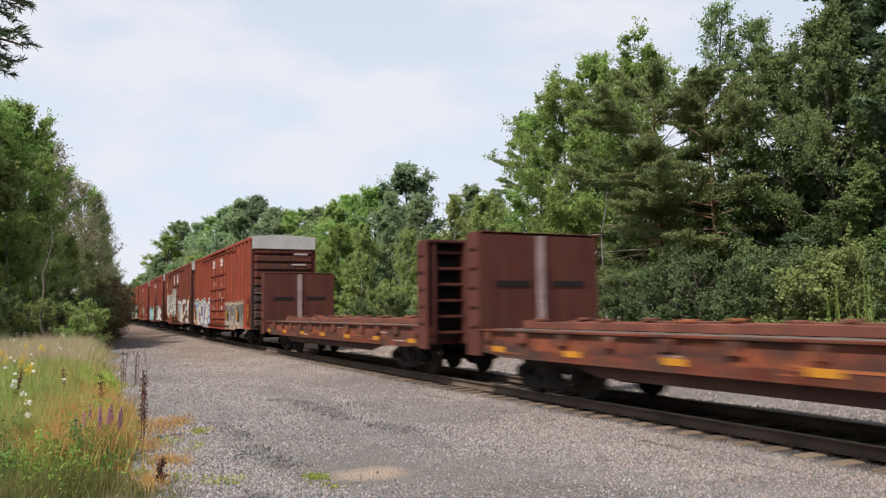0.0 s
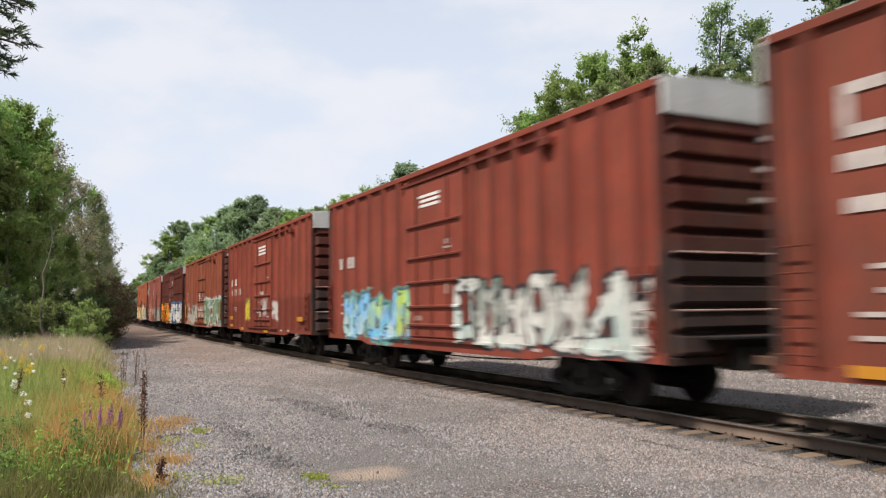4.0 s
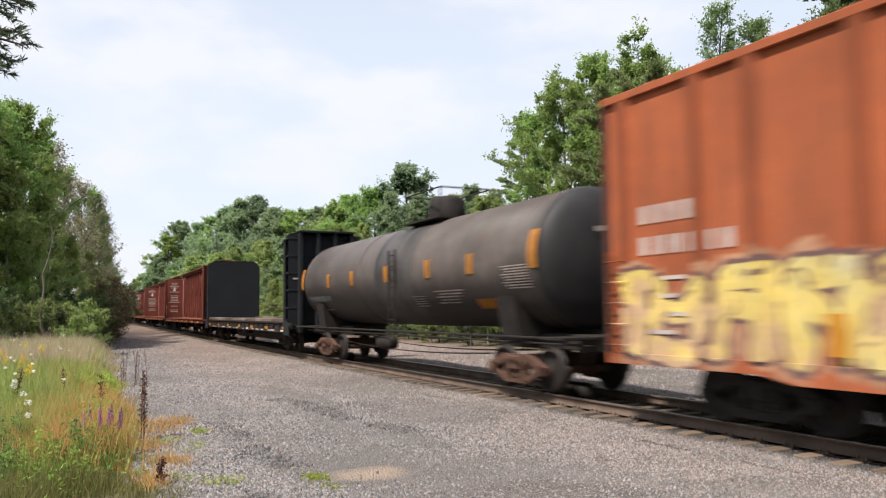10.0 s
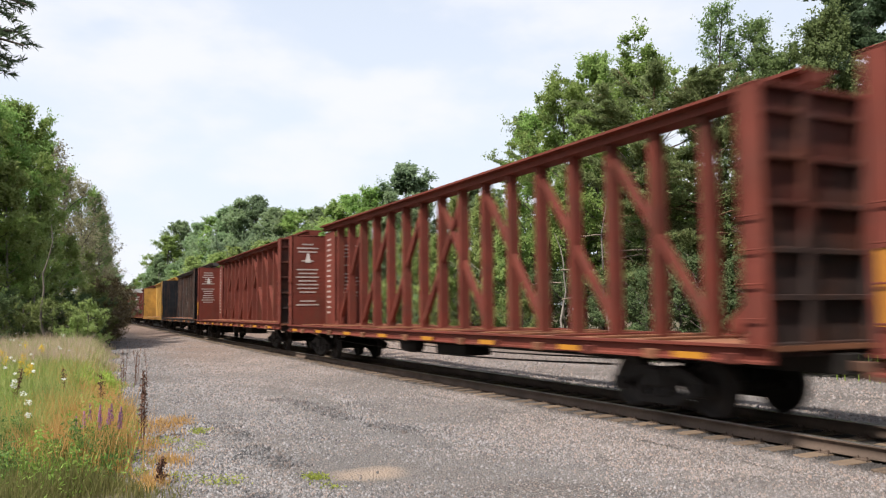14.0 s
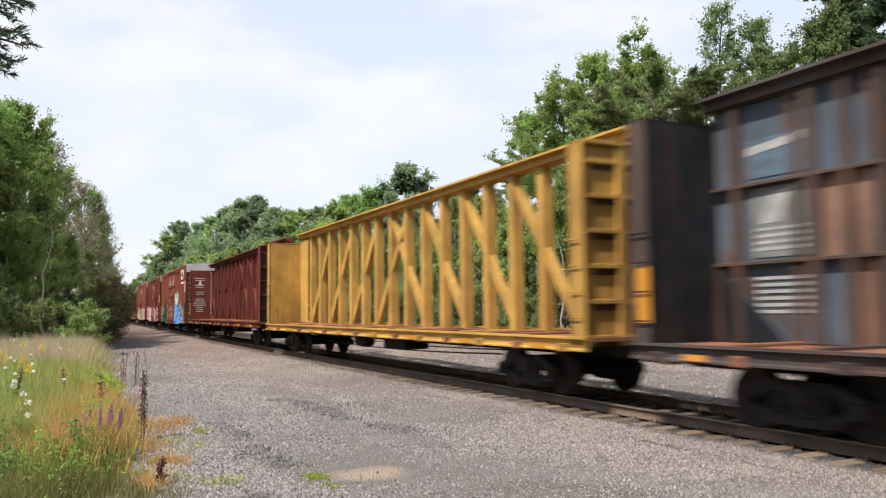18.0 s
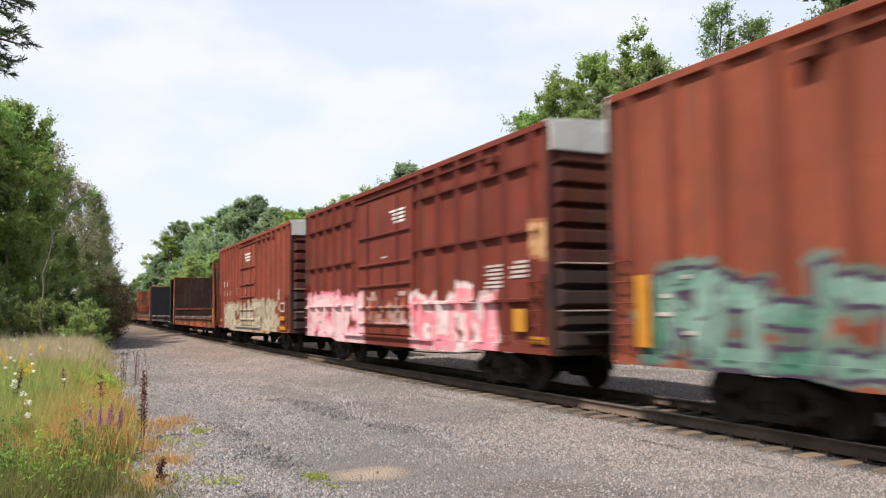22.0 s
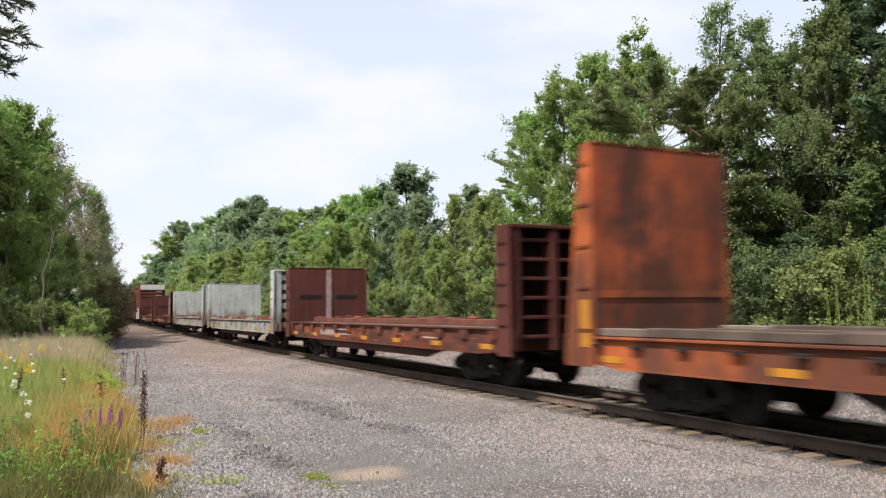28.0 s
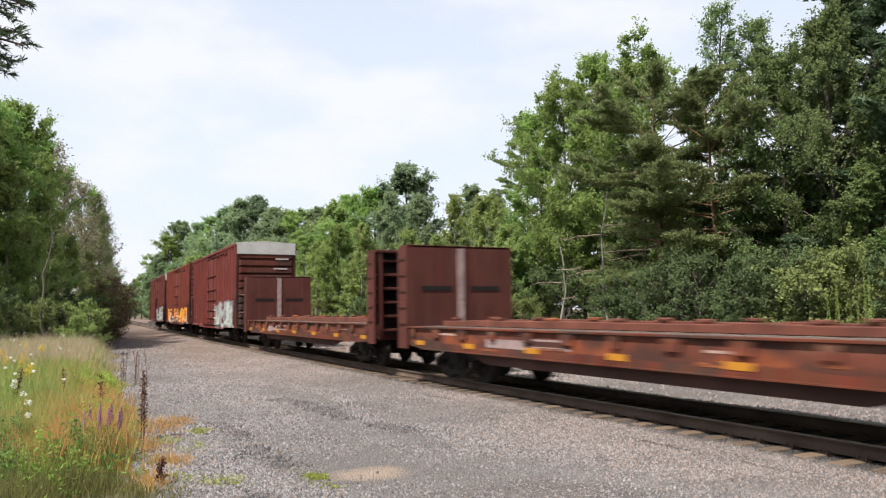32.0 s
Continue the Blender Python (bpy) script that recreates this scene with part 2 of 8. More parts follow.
def gravel_ground():
    """The ground sheet: grey crushed stone, browner along the track, earth and thatch under the weeds and the woods."""
    n = Nodes("ground_gravel")
    x, y, z = n.xyz()
    big = n.noise(0.25, 4)
    v = n.node("ShaderNodeTexVoronoi")
    v.inputs["Scale"].default_value = 34.0
    n.nt.links.new(n.coord.outputs["Object"], v.inputs["Vector"])
    sep = n.node("ShaderNodeSeparateColor")
    n.nt.links.new(v.outputs["Color"], sep.inputs[0])
    stone = n.mix(sep.outputs[0], (0.151, 0.142, 0.137), (0.384, 0.351, 0.334))
    stone = n.mix(n.span(sep.outputs[1], 0.7, 0.8, 0.0, 0.7), stone, (0.348, 0.261, 0.221))
    gap = n.span(v.outputs["Distance"], 0.25, 0.62, 0.0, 0.75)
    stone = n.mix(gap, stone, (0.081, 0.074, 0.070))
    stone = n.mix(n.span(big, 0.35, 0.7, 0.0, 0.45), stone, (0.197, 0.184, 0.174), "MIX")
    fines = n.mix(n.noise(60.0, 3), (0.174, 0.161, 0.155), (0.313, 0.290, 0.279))
    stone = n.mix(n.span(n.noise(0.55, 5, 0.6), 0.48, 0.62, 0.0, 0.7), stone, fines)
    # a compacted, finer and darker wheel track along the strip
    wheel = n.math("ABSOLUTE", n.math("ADD", n.math("SUBTRACT", x, n.math("MULTIPLY", n.math("SUBTRACT", y, 11.0), -0.02)), n.math("ADD", n.math("MULTIPLY", n.math("SUBTRACT", n.noise(0.5, 3), 0.5), 1.6), -4.95)))
    wheel = n.math("MULTIPLY", n.span(wheel, 0.25, 0.75, 1.0, 0.0), n.math("MULTIPLY", n.span(y, 8.5, 10.5), n.span(y, 20.0, 26.0, 1.0, 0.0)))
    stone = n.mix(n.math("MULTIPLY", wheel, 0.7), stone, n.mix(n.noise(45.0, 4, 0.7), (0.13, 0.124, 0.123), (0.30, 0.283, 0.278)))
    # browner ballast far along the line
    brown = n.mix(sep.outputs[2], (0.186, 0.122, 0.093), (0.395, 0.284, 0.226))
    far = n.math("MULTIPLY", n.span(y, 16.0, 45.0), n.span(n.math("SUBTRACT", x, n.math("MULTIPLY", y, 0.05)), 1.5, 4.5))
    stone = n.mix(n.math("MULTIPLY", far, 0.85), stone, brown)
    # a worn sandy patch in the strip
    px = n.math("ADD", n.math("POWER", n.math("DIVIDE", n.math("SUBTRACT", x, 3.58), 0.50), 2.0), n.math("POWER", n.math("DIVIDE", n.math("SUBTRACT", y, 8.97), 0.40), 2.0))
    stone = n.mix(n.math("MULTIPLY", n.span(n.math("ADD", px, n.noise(4.0, 3)), 0.4, 1.8, 1.0, 0.0), 0.8), stone, (0.60, 0.455, 0.325))
    # compacted darker fines between the two wheel ridges
    pan = n.math("ADD", n.math("POWER", n.math("DIVIDE", n.math("SUBTRACT", x, 3.55), 0.75), 2.0), n.math("POWER", n.math("DIVIDE", n.math("SUBTRACT", y, 10.4), 1.9), 2.0))
    stone = n.mix(n.math("MULTIPLY", n.span(n.math("ADD", pan, n.noise(1.5, 3)), 0.7, 1.7, 1.0, 0.0), 0.4), stone, n.mix(n.noise(50.0, 4, 0.7), (0.12, 0.117, 0.116), (0.27, 0.262, 0.26)))
    stone = n.mix(1.0, stone, (0.660, 0.645, 0.635), "MULTIPLY")
    # ballast between the rails blackened: dirt plus the train's shade painted in
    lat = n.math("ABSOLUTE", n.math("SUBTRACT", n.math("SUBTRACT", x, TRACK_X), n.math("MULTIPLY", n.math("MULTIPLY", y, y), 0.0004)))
    oil_shade = n.span(n.math("ADD", lat, n.math("MULTIPLY", n.noise(1.6, 3), 0.5)), 1.45, 1.8, 0.92, 0.0)
    stone = n.mix(oil_shade, stone, (0.022, 0.019, 0.017))
    soil = n.mix(n.noise(2.0, 5), (0.05, 0.045, 0.028), (0.16, 0.13, 0.07))
    wob = n.math("MULTIPLY", n.math("SUBTRACT", n.noise(0.8, 3), 0.5), 1.6)
    edge_near = n.span(n.math("SUBTRACT", n.math("ADD", x, wob), n.math("MULTIPLY", y, 0.062)), 0.35, 0.75, 1.0, 0.0)
    edge_far = n.span(n.math("SUBTRACT", n.math("ADD", x, wob), n.math("MULTIPLY", y, 0.03)), 19.2, 20.2)
    green = n.math("MAXIMUM", edge_near, edge_far)
    col = n.mix(green, stone, soil)
    h = n.math("SUBTRACT", 1.0, v.outputs["Distance"])
    n.bump(h, 0.9, 0.03)
    return n.done(col, 0.9)


def leaf_mat(name, dark, light, through=0.35, scale=0.35):
    n = Nodes(name)
    geo = n.node("ShaderNodeNewGeometry")
    info = n.node("ShaderNodeObjectInfo")
    n.bsdf.inputs["Specular IOR Level"].default_value = 0.12
    col = n.mix(geo.outputs["Random Per Island"], dark, light)
    col = n.mix(n.span(n.noise(scale, 3), 0.3, 0.7, 0.0, 0.45), col, dark)
    hue = n.node("ShaderNodeHueSaturation")
    n.nt.links.new(col, hue.inputs["Color"])
    n.put(n.span(info.outputs["Random"], 0, 1, 0.485, 0.515), hue.inputs["Hue"])
    n.put(n.span(info.outputs["Random"], 0, 1, 0.85, 1.2), hue.inputs["Value"])
    tr = n.node("ShaderNodeBsdfTranslucent")
    n.nt.links.new(hue.outputs["Color"], tr.inputs["Color"])
    mixer = n.node("ShaderNodeMixShader")
    mixer.inputs["Fac"].default_value = through
    n.nt.links.new(n.bsdf.outputs[0], mixer.inputs[1])
    n.nt.links.new(tr.outputs[0], mixer.inputs[2])
    n.nt.links.new(mixer.outputs[0], n.nt.nodes["Material Output"].inputs["Surface"])
    return n.done(hue.outputs["Color"], 0.55)


def stone_mat(name="crushed_stone", tint=(1.02, 1.03, 1.04)):
    n = Nodes(name)
    geo = n.node("ShaderNodeNewGeometry")
    r = geo.outputs["Random Per Island"]
    col = n.mix(n.math("POWER", r, 1.5), (0.050, 0.048, 0.050), (0.315, 0.300, 0.298))
    r2 = n.math("FRACT", n.math("MULTIPLY", r, 37.0))
    col = n.mix(n.span(r2, 0.78, 0.82, 0.0, 0.7), col, (0.27, 0.20, 0.165))
    col = n.mix(n.span(n.noise(30.0, 3), 0.4, 0.7, 0.0, 0.4), col, (0.116, 0.109, 0.105))
    x, y, z = n.xyz()
    brown = n.math("MULTIPLY", n.span(y, 12.0, 32.0), n.span(n.math("SUBTRACT", x, n.math("MULTIPLY", y, 0.05)), 1.5, 4.5))
    brown = n.math("MAXIMUM", brown, n.math("MULTIPLY", n.span(n.math("SUBTRACT", x, n.math("MULTIPLY", n.math("SUBTRACT", n.noise(0.6, 3), 0.5), 3.0)), 5.2, 8.0), 0.55))
    col = n.mix(n.math("MULTIPLY", brown, 0.45), col, n.mix(r2, (0.13, 0.090, 0.072), (0.38, 0.265, 0.205)))
    # stones between the rails blackened too, train shade and dirt painted together
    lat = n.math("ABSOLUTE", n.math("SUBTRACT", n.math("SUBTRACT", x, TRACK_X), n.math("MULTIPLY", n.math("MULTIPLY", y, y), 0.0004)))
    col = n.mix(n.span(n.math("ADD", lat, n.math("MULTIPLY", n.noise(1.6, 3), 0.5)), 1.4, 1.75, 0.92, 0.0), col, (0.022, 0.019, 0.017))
    col = n.mix(n.span(n.noise(0.35, 4, 0.6), 0.42, 0.66, 0.0, 0.5), col, (0.095, 0.088, 0.086))
    col = n.mix(n.span(n.noise(1.3, 3, 0.6), 0.5, 0.7, 0.0, 0.3), col, (0.25, 0.215, 0.195))
    col = n.mix(1.0, col, tint, "MULTIPLY")
    return n.done(col, 0.85)


def wood_mat(name, a, b):
    n = Nodes(name)
    info = n.node("ShaderNodeObjectInfo")
    col = n.mix(n.noise(3.0, 5, 0.6, stretch=(0.6, 9.0, 9.0)), a, b)
    col = n.mix(n.span(info.outputs["Random"], 0.4, 1.0, 0.0, 0.5), col, mul(b, 1.4))
    n.bump(n.noise(6.0, 4, 0.6, stretch=(0.6, 9.0, 9.0)), 0.5, 0.01)
    return n.done(col, 0.85)


M = {
    "ground": gravel_ground(),
    "stone": stone_mat(),
    "darkstone": stone_mat("dark_crushed_stone", (0.58, 0.59, 0.60)),
    "tie": wood_mat("tie_wood", (0.035, 0.028, 0.024), (0.17, 0.120, 0.082)),
    "rail": plain("rail_rust", (0.105, 0.074, 0.056), 0.75, 0.1, 0.45, 1.3, 30.0),
    "railhead": plain("rail_head_steel", (0.42, 0.38, 0.36), 0.3, 0.9, 0.15, 2.0, 60.0, 0.05),
    "steel": plain("truck_grime", (0.022, 0.018, 0.016), 0.75, 0.2, 0.4, 4.0, 30.0),
    "rusty": plain("truck_rust", (0.095, 0.050, 0.034), 0.8, 0.1, 0.4, 4.0, 30.0),
    "wheel": plain("wheel_steel", (0.024, 0.019, 0.017), 0.65, 0.2, 0.3, 5.0, 30.0),
    "white": plain("stencil_white", (0.62, 0.60, 0.57), 0.6, 0.0, 0.15, 5.0, 30.0, 0.03),
    "aged": plain("stencil_aged", (0.42, 0.36, 0.33), 0.7, 0.0, 0.2, 5.0, 30.0, 0.03),
    "yellow": plain("reflector_yellow", (0.44, 0.19, 0.018), 0.5, 0.0, 0.1, 5.0, 40.0, 0.03),
    "roofwhite": plain("galvanised_panel", (0.50, 0.49, 0.47), 0.5, 0.2, 0.15, 1.5, 12.0, 0.1),
    "deckwood": wood_mat("deck_plank", (0.06, 0.047, 0.041), (0.19, 0.150, 0.125)),
    "bark": plain("bark_grey", (0.12, 0.10, 0.085), 0.9, 0.0, 0.35, 2.0, 20.0, 0.5),
    "pinebark": plain("bark_orange_pine", (0.17, 0.095, 0.06), 0.9, 0.0, 0.35, 2.0, 20.0, 0.5),
    "deadwood": plain("dead_branch", (0.24, 0.19, 0.15), 0.9, 0.0, 0.3, 3.0, 25.0),
    "birch": plain("bark_pale", (0.25, 0.225, 0.20), 0.8, 0.0, 0.3, 2.0, 20.0, 0.3),
    "leaf": leaf_mat("maple_leaf", (0.190, 0.290, 0.082), (0.330, 0.440, 0.142), 0.58),
    "leafdark": leaf_mat("dark_leaf", (0.140, 0.215, 0.075), (0.250, 0.345, 0.130), 0.58),
    "leaflight": leaf_mat("light_leaf", (0.24, 0.315, 0.100), (0.37, 0.45, 0.175), 0.58),
    "needle": leaf_mat("pine_needle", (0.135, 0.170, 0.070), (0.230, 0.275, 0.112), 0.5),
    "farneedle": leaf_mat("grey_green_needle", (0.150, 0.200, 0.120), (0.250, 0.315, 0.180), 0.5),
    "needledark": leaf_mat("dark_needle", (0.065, 0.100, 0.052), (0.13, 0.175, 0.095), 0.4),
    "shrubleaf": leaf_mat("shrub_leaf", (0.088, 0.124, 0.054), (0.152, 0.200, 0.090), 0.5),
    # pale grey-green: distance haze is mixed into this leaf colour
    "greyleaf": leaf_mat("haze_pale_leaf", (0.200, 0.275, 0.145), (0.310, 0.395, 0.215), 0.58),
    "yellowleaf": leaf_mat("yellowish_leaf", (0.165, 0.20, 0.068), (0.27, 0.305, 0.115), 0.5),
    "airyleaf": leaf_mat("airy_leaf", (0.135, 0.190, 0.075), (0.235, 0.310, 0.125), 0.55),
    "rustleaf": leaf_mat("fading_poplar_leaf", (0.235, 0.225, 0.130), (0.385, 0.355, 0.225), 0.58),
    "redcover": leaf_mat("russet_groundcover", (0.26, 0.15, 0.04), (0.50, 0.32, 0.12), 0.3),
    "dryleaf": leaf_mat("browning_leaf", (0.07, 0.06, 0.03), (0.20, 0.15, 0.08), 0.2),
    "grass": leaf_mat("meadow_grass", (0.215, 0.265, 0.072), (0.445, 0.465, 0.180), 0.5, 0.8),
    "neargrass": leaf_mat("rank_grass", (0.145, 0.165, 0.052), (0.32, 0.305, 0.122), 0.5, 0.8),
    "drygrass": leaf_mat("dry_grass", (0.50, 0.31, 0.09), (0.72, 0.50, 0.21), 0.5, 0.8),
    "fuzz": leaf_mat("seeding_grass", (0.36, 0.27, 0.19), (0.58, 0.45, 0.36), 0.5, 0.8),
    "lime": leaf_mat("lime_weed", (0.26, 0.34, 0.06), (0.42, 0.48, 0.12), 0.5, 0.8),
    "deepweed": leaf_mat("deep_green_weed", (0.085, 0.16, 0.045), (0.20, 0.30, 0.085), 0.5, 0.8),
    "weedgreen": leaf_mat("weed_green", (0.15, 0.23, 0.04), (0.36, 0.45, 0.11), 0.5, 0.8),
    "petalwhite": leaf_mat("white_umbel", (0.50, 0.52, 0.46), (0.72, 0.72, 0.67), 0.3),
    "petalyellow": leaf_mat("yellow_bloom", (0.60, 0.40, 0.02), (0.80, 0.58, 0.04), 0.3),
    "petalpurple": leaf_mat("purple_spike", (0.30, 0.12, 0.26), (0.48, 0.25, 0.42), 0.3),
    "deadstalk": plain("dead_stalk", (0.120, 0.060, 0.040), 0.9, 0.0, 0.4, 6.0, 40.0),
}

# ---- shared building helpers ----


def part(name, bm, material, parent, label=""):
    """Links a bmesh as one mesh object under a thing or under a part."""
    me = bpy.data.meshes.new(name)
    bm.to_mesh(me)
    bm.free()
    return part_mesh(name, me, material, parent, label)


def part_mesh(name, me, material, parent, label="", m=None):
    if not me.materials:
        me.materials.append(material)
    ob = new(name, me)
    if parent:
        ob.parent = parent
    if m is not None:
        ob.matrix_basis = m
    if label:
        ob["label"] = label
    return ob


def box(bm, x0, x1, y0, y1, z0, z1):
    vs = [bm.verts.new(p) for p in ((x0, y0, z0), (x1, y0, z0), (x1, y1, z0), (x0, y1, z0), (x0, y0, z1), (x1, y0, z1), (x1, y1, z1), (x0, y1, z1))]
    for f in ((0, 3, 2, 1), (4, 5, 6, 7), (0, 1, 5, 4), (1, 2, 6, 5), (2, 3, 7, 6), (3, 0, 4, 7)):
        bm.faces.new([vs[i] for i in f])
    return vs


def soft_box(x0, x1, y0, y1, z0, z1, r=0.015, seg=1):
    bm = bmesh.new()
    box(bm, min(x0, x1), max(x0, x1), min(y0, y1), max(y0, y1), z0, z1)
    bmesh.ops.bevel(bm, geom=list(bm.edges), offset=r, segments=seg, affect="EDGES")
    return bm


def boxes(*args):
    bm = bmesh.new()
    for a in args:
        box(bm, *a)
    return bm


def prism(outline, axis, a, b, bm=None):
    """A closed outline of (u, v) pairs drawn out from a to b along x, y or z."""
    bm = bm or bmesh.new()
    order = {"x": lambda u, v, w: (w, u, v), "y": lambda u, v, w: (u, w, v), "z": lambda u, v, w: (u, v, w)}[axis]
    lo = [bm.verts.new(order(u, v, a)) for u, v in outline]
    hi = [bm.verts.new(order(u, v, b)) for u, v in outline]
    k = len(outline)
    for i in range(k):
        bm.faces.new((lo[i], lo[(i + 1) % k], hi[(i + 1) % k], hi[i]))
    bm.faces.new(lo[::-1])
    bm.faces.new(hi)
    bmesh.ops.recalc_face_normals(bm, faces=bm.faces)
    return bm


def rod(bm, p, q, r, sides=6):
    """A round bar from p to q."""
    p, q = Vector(p), Vector(q)
    turn = (q - p).to_track_quat("Z", "Y").to_matrix().to_4x4()
    m = Matrix.Translation((p + q) / 2) @ turn
    bmesh.ops.create_cone(bm, cap_ends=True, segments=sides, radius1=r, radius2=r, depth=(q - p).length, matrix=m)
    return bm


def lathe(profile, sides, axis="x"):
    """A body of revolution from (radius, along) pairs."""
    bm = bmesh.new()
    rings = []
    for r, w in profile:
        ring = []
        for i in range(sides):
            a = 2 * math.pi * i / sides
            u, v = r * math.cos(a), r * math.sin(a)
            ring.append(bm.verts.new((w, u, v) if axis == "x" else (u, w, v) if axis == "y" else (u, v, w)))
        rings.append(ring)
    for a, b in zip(rings, rings[1:]):
        for i in range(sides):
            bm.faces.new((a[i], a[(i + 1) % sides], b[(i + 1) % sides], b[i]))
    bm.faces.new(rings[0])
    bm.faces.new(rings[-1])
    bmesh.ops.recalc_face_normals(bm, faces=bm.faces)
    for f in bm.faces:
        f.smooth = len(f.verts) == 4
    return bm


def np_mesh(name, verts, faces):
    """A mesh from arrays: (n, 3) points and (m, 3 or 4) corners."""
    me = bpy.data.meshes.new(name)
    verts, faces = np.asarray(verts, np.float32), np.asarray(faces, np.int32)
    k = faces.shape[1]
    me.vertices.add(len(verts))
    me.vertices.foreach_set("co", verts.ravel())
    me.loops.add(faces.size)
    me.loops.foreach_set("vertex_index", faces.ravel())
    me.polygons.add(len(faces))
    me.polygons.foreach_set("loop_start", np.arange(0, faces.size, k, dtype=np.int32))
    me.polygons.foreach_set("loop_total", np.full(len(faces), k, np.int32))
    me.update(calc_edges=True)
    me.validate()
    return me


# ---- the line of the track: nearly straight beside the camera, a gentle right-hand curve beyond ----
GRADE = 0.002


def rise(y):
    return GRADE * np.clip(y, -60.0, 160.0)


def track(s, side=0.0):
    """The place and heading (radians to the right) of the track, s metres on, side metres to the right of its middle."""
    u = min(max(s, 0.0), STRAIGHT)
    th = CURVE * u + EASE * u * u / 2
    x = TRACK_X + CURVE * u * u / 2 + EASE * u ** 3 / 6
    y = u - CURVE ** 2 * u ** 3 / 6
    if s > STRAIGHT:
        x += (s - STRAIGHT) * math.sin(th)
        y += (s - STRAIGHT) * math.cos(th)
    elif s < 0:
        y = s
    return x + side * math.cos(th), y - side * math.sin(th), float(rise(s)), th


# ---- ground ----
def lateral(x, y):
    """Metres to the right of the track's middle."""
    u = np.clip(y, 0.0, STRAIGHT)
    mid = TRACK_X + CURVE * u * u / 2 + EASE * u ** 3 / 6 + np.clip(y - STRAIGHT, 0, None) * 0.0435
    return x - mid


def verge(y):
    """Where the meadow ends and the gravel strip begins."""
    return 0.45 + 0.062 * y + 0.25 * np.sin(y * 0.9) + 0.15 * np.sin(y * 2.3)


def ground_z(x, y):
    x, y = np.asarray(x, float), np.asarray(y, float)
    lat = lateral(x, y)
    bed = np.interp(np.abs(lat), [0.0, 1.75, 3.1, 7.0], [-0.20, -0.205, -0.31, -0.27])
    z = rise(y) + bed
    wave = 0.018 * np.sin(x * 1.7 + 0.6 * y) + 0.014 * np.sin(y * 1.1 - x * 0.7) + 0.008 * np.sin(x * 5.1 + y * 3.3)
    z = z + wave * (np.abs(lat) > 2.0)
    z = z + 0.10 * np.clip((verge(y) - x) / 3.0, 0, 1)
    z = z + 0.35 * np.clip((lat - 11.0) / 14.0, 0, 1)
    return z


def spread(*stretches):
    out = []
    for a, b, step in stretches:
        out += list(np.arange(a, b, step))
    return np.array(out)


def build_ground():
    far = np.geomspace(170, 3000, 14)
    near = np.geomspace(40, 3000, 16)
    xs = np.concatenate([-near[::-1], spread((-38, -6, 4), (-6, 22, 0.25), (22, 40, 3)), near])
    ys = np.concatenate([-far[::-1], spread((-160, -8, 8), (-8, 42, 0.25), (42, 168, 1.5)), far])
    gx, gy = np.meshgrid(xs, ys)
    gz = ground_z(gx, gy)
    verts = np.stack([gx, gy, gz], -1).reshape(-1, 3)
    w = len(xs)
    i, j = np.meshgrid(np.arange(len(ys) - 1), np.arange(w - 1), indexing="ij")
    a = (i * w + j).ravel()
    faces = np.stack([a, a + 1, a + w + 1, a + w], -1)
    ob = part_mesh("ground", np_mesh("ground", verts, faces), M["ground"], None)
    ob.data.polygons.foreach_set("use_smooth", np.ones(len(faces), bool))
    tagged(ob, "grey crushed-stone strip and earth beside the railway", "ground", kind="structure")


